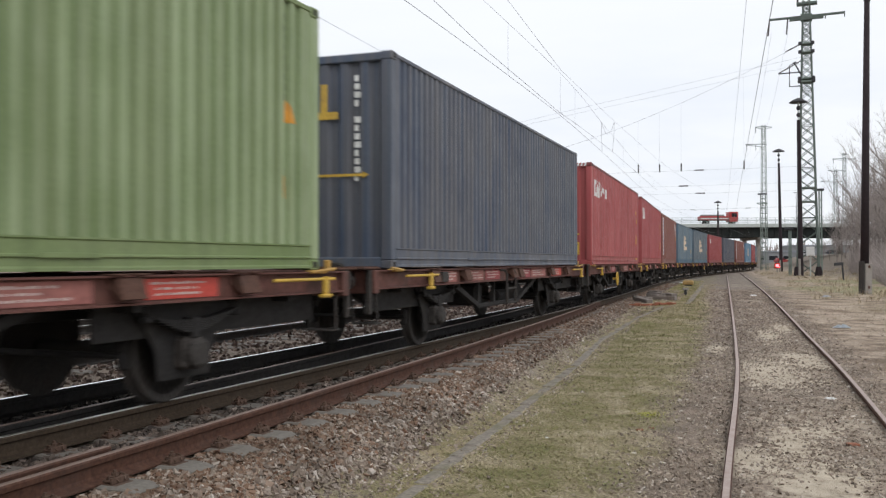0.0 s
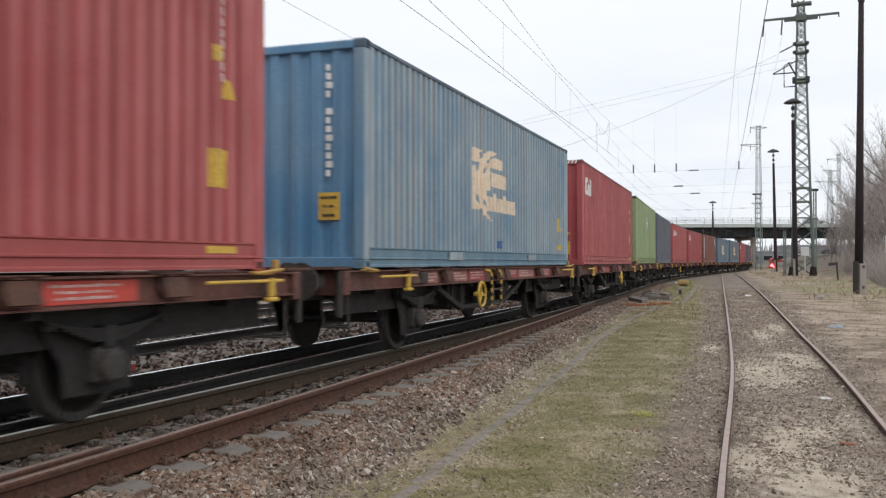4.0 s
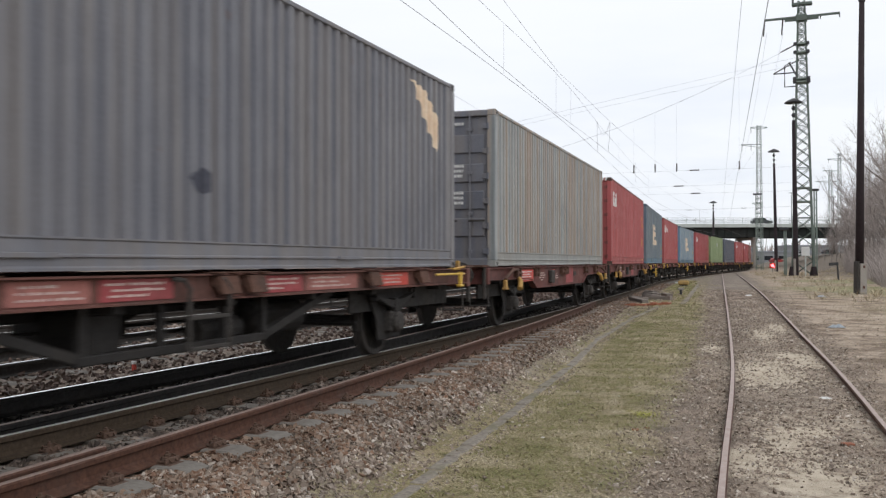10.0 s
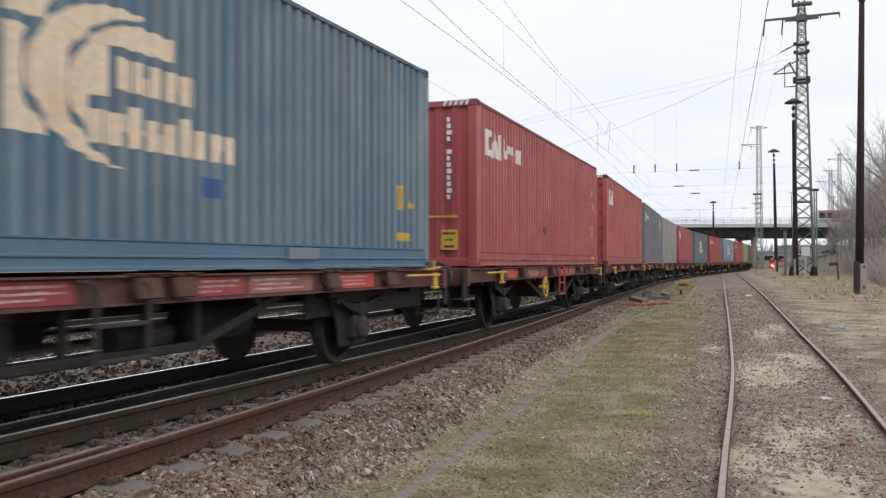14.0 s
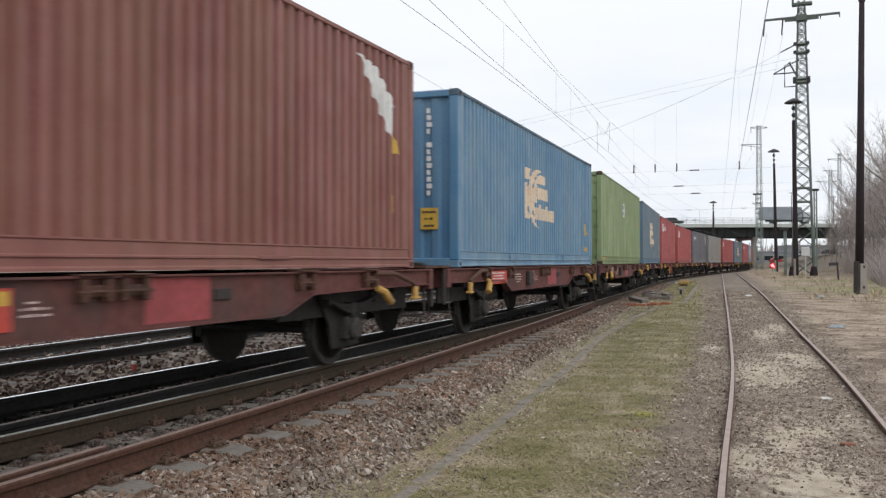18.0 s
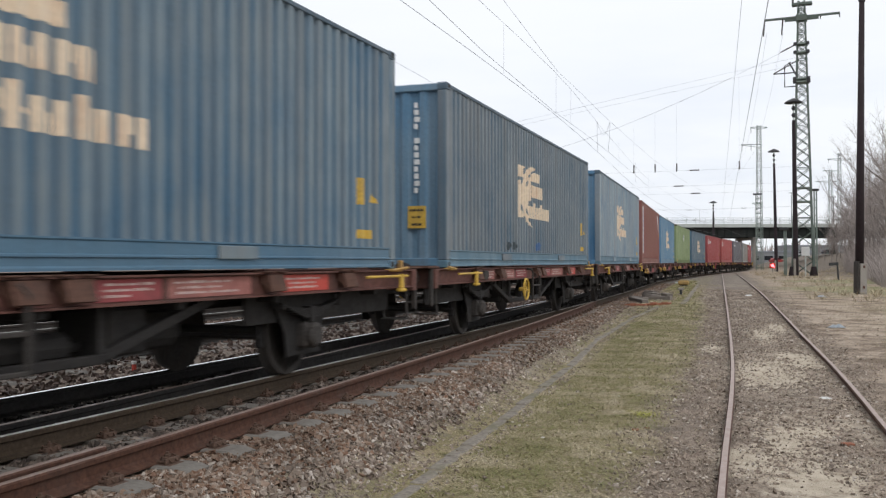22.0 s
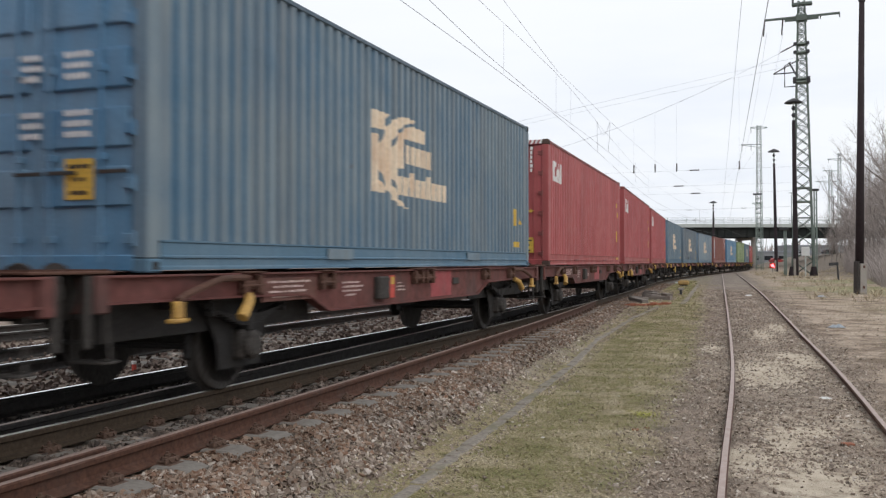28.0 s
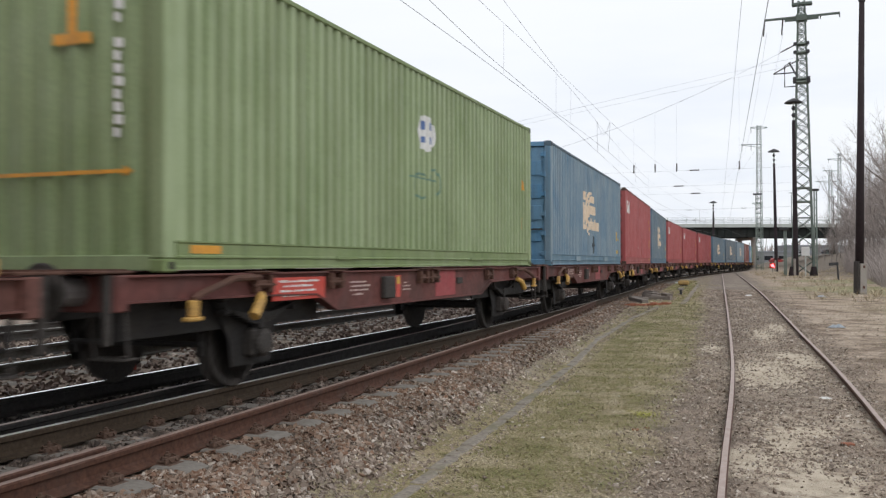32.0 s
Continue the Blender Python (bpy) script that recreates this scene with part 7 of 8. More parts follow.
def yard_bits():
    x, y = 28.6, 66.0
    p = thing("track_sign", "small dark sign on a short leaning post", "sign", m=pose(x, y, gz(x, y), 0, -4, 0))
    part("post", Geo().tube([(0, 0, -0.2), (0, 0, 1.25)], 0.06, 6), STEEL_DARK, p)
    part("board", Geo().box(-0.6, 0.08, -0.03, 0.03, 1.1, 1.32, 0.01), STEEL_DARK, p)
    x, y = 28.55, 58.5
    p = thing("white_post", "tall white post at the edge of the trees", "post", m=pose(x, y, gz(x, y)))
    part("stem", Geo().tube([(0, 0, -0.2), (0, 0, 3.0)], 0.13, 8), WHITE, p)
    scraps = (("flat", 12.83, 38.35, 0.17, WHITE, "flat pale scrap lying between the rails"), ("foil", 15.56, 37.5, 0.25, SCRAP_BLUE, "crumpled bluish scrap lying on the soil"),
              ("bag", 9.69, 22.52, 0.26, SCRAP_BLUE, "pale blue plastic bag lying on the soil"), ("paper", 4.81, 11.5, 0.075, WHITE, "crumpled white paper between the siding rails"),
              ("chip", 2.25, 11.72, 0.03, WHITE, "tiny white chip lying in the grass"), ("chip", 1.67, 7.61, 0.035, WHITE, "tiny white chip lying on the grit"), ("chip", 0.98, 9.03, 0.03, WHITE, "tiny white chip lying in the grass"))
    for k, (kind, x, y, w, mat, label) in enumerate(scraps):
        r = random.Random(k)
        n = 14
        g = Geo()
        ring = [(x + w * math.cos(a) * r.uniform(0.55, 1) * (1.3 if k == 3 else 1), y + w * math.sin(a) * r.uniform(0.5, 1)) for a in np.linspace(0, 5.9, n)]
        z = gz(x, y)
        g.add([(px, py, z - 0.004 + r.uniform(0, 0.1) * w) for px, py in ring] + [(x + (px - x) * 0.5, y + (py - y) * 0.5, z + w * r.uniform(0.1, 0.38)) for px, py in ring] + [(x, y, z + 0.2 * w)],
              [(i, (i + 1) % n, n + (i + 1) % n, n + i) for i in range(n)] + [(n + i, n + (i + 1) % n, 2 * n) for i in range(n)])
        tagged(part("litter_scrap", g, mat), label, "litter", "litter scraps")
    for x, y, w, turn in ((3.82, 8.64, 0.06, 10), (1.97, 9.38, 0.04, 40), (2.12, 9.5, 0.025, 0)):
        ob = part("brick", Geo().box(-w, w, -w * 0.5, w * 0.5, -0.02, w * 0.45, 0.006), BRICK_RED)
        ob.matrix_world = pose(x, y, gz(x, y), 3, 4, turn)
        tagged(ob, "broken red brick half sunk in the grit", "brick", "bricks")


yard_bits()

# ---------------------------------------------------------------- distance
HAZE = plain("pale distant wall", (0.27, 0.275, 0.285), 0.9, 0, 0.08, 0.2)
ROOFING = plain("grey distant roof", (0.27, 0.29, 0.32), 0.9, 0, 0.1, 0.2)


def far_building(x, y, w, d, h, label, mat, windows):
    b = thing("distant_building", label, "building", "distant buildings", m=pose(x, y, -0.5))
    part("wall", Geo().box(-w / 2, w / 2, 0, d, 0, h), mat, b)
    part("roof", Geo().box(-w / 2 - 0.4, w / 2 + 0.4, -0.4, d + 0.4, h, h + 0.5), ROOFING, b)
    for k in range(windows):
        xx = -w / 2 + w * (k + 0.5) / windows
        part("window", Geo().box(xx - w / windows * 0.3, xx + w / windows * 0.3, -0.06, 0.0, h * 0.45, h * 0.75), GLASS, b)


far_building(128, 330, 46, 20, 5.2, "long pale shed beyond the bridge", HAZE, 9)
far_building(190, 420, 60, 20, 9.0, "pale hall far beyond the bridge", HAZE, 8)
far_building(92, 300, 16, 10, 4.0, "small grey hut beyond the bridge", ROOFING, 3)
far_building(40, 460, 90, 20, 8.0, "distant grey hall behind the railway", HAZE, 10)
for k, (x, c) in enumerate(((96, "red"), (103, "silver"), (111, "dark"), (118, "pale"))):
    v = car("parked %s car beyond the bridge" % c, plain(c + " parked paint", {"red": (0.3, 0.03, 0.03), "silver": (0.5, 0.5, 0.52), "dark": (0.05, 0.05, 0.06), "pale": (0.6, 0.6, 0.62)}[c], 0.4))
    v.matrix_world = pose(x, 262, gz(x, 262), 0, 0, 8)

# ---------------------------------------------------------------- bare trees
BARK = plain("grey brown bark", (0.205, 0.178, 0.160), 0.95, 0, 0.3, 5.0, (0.10, 0.085, 0.075), 0.5)
TWIG = plain("grey brown twigs", (0.315, 0.272, 0.250), 0.95, 0, 0.25, 0.6)


def bare_tree(seed, height, spread):
    """Trunk and limbs, and a crown of fine twigs."""
    r = random.Random(seed)
    trunk, crown = Geo(), Geo()

    def grow(p, d, long, rad, level):
        pts, q = [p], p
        n = 4 if level < 2 else 3
        for i in range(n):
            d = (d + Vector((r.uniform(-1, 1), r.uniform(-1, 1), r.uniform(-0.3, 0.8))) * (0.13 + 0.05 * level)).normalized()
            q = q + d * (long / n)
            pts.append(q)
        g = trunk if level < 2 else crown
        g.tube(pts, [rad * (1 - 0.6 * i / n) for i in range(n + 1)], 6 if level == 0 else (4 if level == 1 else 3), False)
        if level == 4:
            return
        count = (7, 6, 5, 3)[level]
        for k in range(count):
            t = r.uniform(0.3, 1.0) if level else r.uniform(0.25, 1.0)
            i = min(int(t * n), n - 1)
            o = pts[i] + (pts[i + 1] - pts[i]) * (t * n - i)
            e = (d * 0.6 + Vector((r.uniform(-1, 1) * spread, r.uniform(-1, 1) * spread, r.uniform(0.0, 0.9)))).normalized()
            grow(o, e, long * r.uniform(0.42, 0.66), rad * 0.42, level + 1)

    grow(Vector((0, 0, -0.2)), Vector((0, 0, 1)), height * 0.62, height * 0.014, 0)
    return trunk, crown


def plant_trees():
    protos = []
    for k in range(5):
        t = thing("bare_tree", "leafless grey brown tree on the railway bank", "tree", "bare trees on the bank")
        trunk, crown = bare_tree(11 + k, (9.5, 7.5, 11, 8.5, 6.5)[k], (0.9, 1.1, 0.8, 1.0, 1.2)[k])
        part("trunk", trunk, BARK, t)
        part("crown", crown, TWIG, t)
        protos.append(t)
    r = random.Random(5)
    # rows of (slope from the camera's foot, distance, height) along the bank
    spots = [(0.502, 66, 11.5), (0.487, 78, 11.5), (0.520, 72, 12.5), (0.476, 88, 11.0), (0.500, 92, 14.0), (0.520, 98, 15), (0.466, 100, 11.5), (0.486, 106, 14.5), (0.508, 110, 16),
             (0.458, 114, 11.5), (0.475, 118, 14.0), (0.495, 122, 16.5), (0.452, 128, 12.0), (0.468, 133, 15), (0.488, 137, 17), (0.508, 130, 17), (0.446, 142, 11.0), (0.460, 147, 14.5), (0.478, 152, 17),
             (0.440, 158, 10.5), (0.454, 162, 14), (0.470, 166, 17), (0.490, 160, 18), (0.435, 174, 10), (0.449, 178, 14.5), (0.464, 182, 17), (0.485, 186, 18), (0.433, 188, 11), (0.530, 84, 13), (0.545, 95, 15),
             (0.515, 145, 17), (0.540, 120, 16), (0.505, 175, 18), (0.56, 74, 12), (0.58, 88, 14), (0.60, 70, 12), (0.496, 70, 9), (0.480, 84, 8.5), (0.470, 95, 8), (0.462, 108, 8), (0.455, 122, 8), (0.432, 128, 5), (0.425, 140, 5.5), (0.437, 150, 7), (0.418, 158, 5), (0.428, 168, 6.5), (0.412, 176, 5.5), (0.421, 186, 7.5), (0.408, 190, 5),
             (0.445, 104, 4), (0.455, 92, 3.6), (0.468, 84, 4), (0.480, 76, 4), (0.492, 68, 3.6), (0.440, 116, 4.5), (0.475, 100, 5), (0.45, 98, 3), (0.463, 88, 3)]
    tall = (9.5, 7.5, 11, 8.5, 6.5)
    for i, (q, y, h) in enumerate(spots):
        x = q * y + r.uniform(-0.5, 0.5)
        k = i if i < len(protos) else r.randrange(5)
        m = pose(x, y, gz(x, y) - 0.1, 0, 0, r.uniform(0, 360)) @ Matrix.Scale(h / tall[k] * 0.95, 4)
        if i < len(protos):
            protos[i].matrix_world = m
        else:
            copy_thing(protos[k], m @ Matrix.Scale(1 / protos[k].matrix_basis.to_scale()[0], 4))


plant_trees()


def thicket():
    """Tangle of bare scrub along the bank."""
    r = np.random.RandomState(8)
    n = 30000
    y = 48 + 150 * r.rand(n) ** 1.25
    x = y * (0.44 + 0.16 * r.rand(n) + 0.05 * np.clip((90 - y) / 50, 0, 1))
    z = ground_z(x, y)
    h, w = 0.4 + 2.2 * r.rand(n) ** 2.0, 0.005 + 0.010 * r.rand(n)
    lean = r.randn(n, 2) * 0.22
    a = np.stack([x, y, z - 0.05], 1)
    b = a + np.stack([lean[:, 0] * h * 0.5, lean[:, 1] * h * 0.5, h * 0.55], 1)
    c = b + np.stack([lean[:, 0] * h, lean[:, 1] * h, h * 0.5], 1)
    e = np.stack([w * 1.5, w * 0.4, 0 * w], 1)
    v = np.concatenate([a - e, a + e, b - e * 0.7, b + e * 0.7, c - e * 0.25, c + e * 0.25])
    i = np.arange(n)
    f = np.concatenate([np.stack([i, i + n, i + 3 * n, i + 2 * n], 1), np.stack([i + 2 * n, i + 3 * n, i + 5 * n, i + 4 * n], 1)])
    tagged(new("scrub", raw_mesh("scrub", v, f, TWIG)), "tangled leafless scrub on the railway bank", "scrub", kind="stuff")
    # far woods on the horizon
    n = 5200
    x = -500 + 1400 * r.rand(n)
    y = 430 + 260 * r.rand(n)
    h = 5 + 9 * r.rand(n)
    a = np.stack([x, y, np.full(n, -1.0)], 1)
    lean = r.randn(n, 2) * 0.3
    b = a + np.stack([lean[:, 0] * h, lean[:, 1] * h, h], 1)
    e = np.stack([0.4 + 0.6 * r.rand(n), 0 * x, 0 * x], 1)
    v = np.concatenate([a - e, a + e, b + e * 0.2, b - e * 0.2])
    i = np.arange(n)
    tagged(new("far_woods", raw_mesh("far_woods", v, np.stack([i, i + n, i + 2 * n, i + 3 * n], 1), TWIG)), "hazy leafless woods on the horizon", "woods", kind="stuff")


thicket()

# ---------------------------------------------------------------- loose stones and grass
def stone_material(name, lo, mid, hi, extra=None, low=0.72):
    m = Mat(name, 0.9)
    g = m.n.new("ShaderNodeNewGeometry")
    c = m.ramp(g.outputs["Random Per Island"], (0.0, lo), (0.5, mid), (0.85, hi), (1.0, extra or hi))
    f = m.ramp(m.noise(30, 4, g.outputs["Position"]), (0.25, 0.65), (0.75, 1.2))
    c = m.mix(1.0, c, f, "MULTIPLY")
    m.color(m.mix(1.0, c, m.ramp(m.noise(0.9, 5, g.outputs["Position"]), (0.36, low), (0.62, 1.18)), "MULTIPLY"))
    m.bump(m.noise(60, 4, g.outputs["Position"]), 0.5, 0.006)
    return m.m


BALLAST = stone_material("ballast stone", (0.145, 0.074, 0.043), (0.245, 0.163, 0.113), (0.305, 0.242, 0.192), (0.48, 0.41, 0.345))
BALLAST_GREY = stone_material("grey ballast stone", (0.135, 0.098, 0.075), (0.240, 0.188, 0.148), (0.325, 0.272, 0.225), (0.50, 0.44, 0.385))
BALLAST_DARK = stone_material("dark ballast stone", (0.052, 0.031, 0.024), (0.145, 0.098, 0.078), (0.25, 0.19, 0.155), (0.42, 0.36, 0.31))
BALLAST_TURNOUT = stone_material("rusty brown ballast stone", (0.040, 0.030, 0.025), (0.095, 0.072, 0.057), (0.17, 0.13, 0.105), (0.30, 0.25, 0.21))
SHADED_BED = stone_material("stone darkened for train shade", (0.022, 0.020, 0.018), (0.042, 0.037, 0.034), (0.075, 0.066, 0.06))
GRIT = stone_material("siding grit", (0.215, 0.172, 0.138), (0.31, 0.245, 0.19), (0.42, 0.35, 0.285), (0.60, 0.54, 0.47), 0.9)

CUBE = np.array([(x, y, z) for z in (-1, 1) for y in (-1, 1) for x in (-1, 1)], float)
CUBE_F = np.array([(4, 5, 7, 6), (0, 1, 5, 4), (2, 6, 7, 3), (0, 4, 6, 2), (1, 3, 7, 5)])


def stones(name, label, x, y, z, size, material, seed, flat=0.62):
    """One mesh of broken stones, each with its own shape and turn."""
    r = np.random.RandomState(seed)
    n = len(x)
    v = CUBE[None] * (0.62 + 0.38 * r.rand(n, 8, 1)) + 0.20 * r.randn(n, 8, 3)
    v = v * np.stack([0.7 + 0.7 * r.rand(n), 0.6 + 0.5 * r.rand(n), flat * (0.7 + 0.5 * r.rand(n))], 1)[:, None] * size[:, None, None] * 0.5
    q = r.randn(n, 4) * np.array([1.0, 0.45, 0.45, 1.0])
    q /= np.linalg.norm(q, axis=1)[:, None]
    w, i, j, k = q.T
    rot = np.stack([np.stack([1 - 2 * (j * j + k * k), 2 * (i * j - k * w), 2 * (i * k + j * w)], 1),
                    np.stack([2 * (i * j + k * w), 1 - 2 * (i * i + k * k), 2 * (j * k - i * w)], 1),
                    np.stack([2 * (i * k - j * w), 2 * (j * k + i * w), 1 - 2 * (i * i + j * j)], 1)], 1)
    v = np.einsum("nij,nvj->nvi", rot, v) + np.stack([x, y, z], 1)[:, None]
    f = (CUBE_F[None] + (np.arange(n) * 8)[:, None, None]).reshape(-1, 4)
    tagged(new(name, raw_mesh(name, v.reshape(-1, 3), f, material)), label, "stones", kind="stuff")


def scatter(rnd, n, s0, s1, power):
    """Distances along the track, denser near the camera."""
    return s0 + (s1 - s0) * rnd.rand(n) ** power


def verge_grit(r):
    """Fine gravel and single stones between the shoulder and the cable duct."""
    n = 26000
    s = scatter(r, n, 2.5, 45, 2.0)
    lo = branch_lat(s) + 0.75
    lat = lo + (duct_lat(s) + 0.25 - lo) * r.rand(n) ** 1.4
    x, y, a = on_track(s, lat)
    keep = (waves(x, y, 0.9, 33) > -0.25 + 0.25 * r.randn(n)) & (np.abs(lat - duct_lat(s)) > 0.09)
    x, y = x[keep], y[keep]
    stones("verge_gravel", "fine grey gravel beside the ballast shoulder", x, y, ground_z(x, y) + 0.003, (0.010 + 0.030 * r.rand(len(x)) ** 3) * (1 + y / 40), GRIT, 7, 0.5)


def lay_stones():
    r = np.random.RandomState(21)
    # shoulder beside the branch rail
    n = 62000
    s = np.where(r.rand(n) < 0.06, -8 + 11 * r.rand(n), scatter(r, n, 2.5, 62, 1.9))
    lat = branch_lat(s) + 0.09 + (1.22 - 0.30 * smooth(6, 14, s)) * r.rand(n) ** 1.1
    x, y, a = on_track(s, lat)
    z = ground_z(x, y) + 0.016 * r.rand(n)
    # sleeper ends stay half bare
    row = np.abs((s + 2.0) / 0.62 - np.round((s + 2.0) / 0.62)) * 0.62
    bare = (row < 0.145) & (lat - branch_lat(s) < 0.40 + 0.1 * r.rand(n)) & (r.rand(n) < 0.93) & (s < 40)
    edge = 0.92 - 0.25 * smooth(6, 14, s) + 0.22 * waves(x, y, 1.3, 23) + 0.22 * waves(x, y, 0.45, 24)
    thin = ((np.abs(lat - duct_lat(s)) < 0.11) & (s < 30)) | (lat - branch_lat(s) > edge) & (r.rand(n) < (lat - branch_lat(s) - edge) * 2.2)
    x, y, z, s, lat = [q[~(bare | thin)] for q in (x, y, z, s, lat)]
    n = len(x)
    grey = (lat - branch_lat(s)) + 0.35 * waves(x, y, 0.9, 51) + 0.25 * r.randn(n) > 0.90
    size = (0.024 + 0.028 * r.rand(n) ** 1.7) * (1 + np.abs(s) / 50)
    for k, pick, mat, note in ((1, ~grey, BALLAST, "loose rusty brown ballast stones on the track shoulder"), (8, grey, BALLAST_GREY, "loose grey ballast stones at the foot of the shoulder")):
        stones("ballast_stones", note, x[pick], y[pick], z[pick], size[pick], mat, k, 0.68)
    verge_grit(r)
    # between the rails of the branch and under the train
    n = 15000
    s = scatter(r, n, 2.5, 40, 1.6)
    lat = 0.9 + (branch_lat(s) - 0.1 - 0.9) * r.rand(n)
    x, y, a = on_track(s, lat)
    stones("ballast_stones", "ballast stones between the rails of the turnout", x, y, -0.215 + 0.03 * r.rand(n), (0.032 + 0.03 * r.rand(n)) * (1 + s / 60), BALLAST_TURNOUT, 2)
    # stones between the main rails: the train's shade is put into their colour
    n = 9000
    s = scatter(r, n, 3.5, 60, 1.6)
    lat = -0.68 + 1.36 * r.rand(n)
    x, y, a = on_track(s, lat)
    stones("oily_stones", "stones between the main rails, coloured near black for train shade", x, y, -0.20 + 0.03 * r.rand(n), (0.034 + 0.03 * r.rand(n)) * (1 + s / 60), SHADED_BED, 3)
    # beyond the train
    n = 15000
    s = scatter(r, n, 4.5, 55, 1.7)
    lat = -0.86 - 7.5 * r.rand(n) ** 1.25
    x, y, a = on_track(s, lat)
    stones("ballast_stones", "grey brown ballast between the tracks beyond the train", x, y, -0.225 + 0.05 * r.rand(n), (0.036 + 0.035 * r.rand(n)) * (1 + np.abs(s) / 50), BALLAST_DARK, 4)
    # grit round the siding
    n = 62000
    yy = 5.2 + 40 * r.rand(n) ** 1.9
    off = -1.85 + 3.6 * r.rand(n)
    x = SID_X + yy * math.tan(SID_A) + (off + kink(yy)) * math.cos(SID_A)
    y = yy - off * math.sin(SID_A)
    patch = waves(x, y, 2.4, 14)
    keep = (np.abs(np.abs(off) - 0.753) > 0.05) & (patch > -0.28 + 0.5 * r.randn(n) * 0.3) & (off > -1.85 + 0.8 * r.rand(n)) & (off < 1.75 - 0.8 * r.rand(n) ** 0.5) & (sandy(x, y) < 0.40 + 0.75 * r.rand(n))
    x, y = x[keep], y[keep]
    stones("siding_grit", "small grey stones and grit round the siding", x, y, ground_z(x, y) + 0.004, (0.009 + 0.028 * r.rand(len(x)) ** 3.0) * (1 + y / 40), GRIT, 5, 0.42)
    # a few single stones in the grass and on the soil
    n = 2600
    x, y = -1 + 22 * r.rand(n), 5.5 + 26 * r.rand(n) ** 1.4
    s, lat = to_track(x, y)
    keep = lat > 3.0
    x, y = x[keep], y[keep]
    stones("scattered_stones", "single pale stones lying in the worn grass", x, y, ground_z(x, y) + 0.005, 0.02 + 0.04 * r.rand(len(x)) ** 3, GRIT, 6, 0.5)


lay_stones()


def grass_material(name, a, b, c):
    m = Mat(name, 0.85)
    g = m.n.new("ShaderNodeNewGeometry")
    v = m.math("ADD", m.math("MULTIPLY", g.outputs["Random Per Island"], 0.55), m.ramp(m.noise(1.7, 6, g.outputs["Position"], None, 0.65), (0.40, 0.0), (0.62, 0.6)))
    m.color(m.ramp(v, (0.0, a), (0.45, b), (1.0, c)))
    return m.m


MOSS = grass_material("short grass", (0.165, 0.190, 0.048), (0.255, 0.245, 0.085), (0.52, 0.435, 0.29))
STRAW = grass_material("dry grass", (0.24, 0.195, 0.11), (0.37, 0.30, 0.19), (0.52, 0.45, 0.32))


def blades(name, label, x, y, h, w, material, seed):
    r = np.random.RandomState(seed)
    n = len(x)
    z = ground_z(x, y)
    t = 6.28 * r.rand(n)
    lean = h * (0.6 + 1.8 * r.rand(n))
    u = np.stack([np.cos(t), np.sin(t), 0 * t], 1)
    q = np.stack([-np.sin(t), np.cos(t), 0 * t], 1)
    a = np.stack([x, y, z - 0.004], 1)
    mid = a + u * (lean * 0.35)[:, None] + np.stack([0 * h, 0 * h, h * 0.65], 1)
    tip = a + u * lean[:, None] + np.stack([0 * h, 0 * h, h], 1)
    e = q * w[:, None]
    v = np.concatenate([a - e, a + e, mid + e * 0.7, mid - e * 0.7, tip + e * 0.1, tip - e * 0.1])
    i = np.arange(n)
    f = np.concatenate([np.stack([i, i + n, i + 2 * n, i + 3 * n], 1), np.stack([i + 3 * n, i + 2 * n, i + 4 * n, i + 5 * n], 1)])
    tagged(new(name, raw_mesh(name, v, f, material)), label, "grass", kind="stuff")


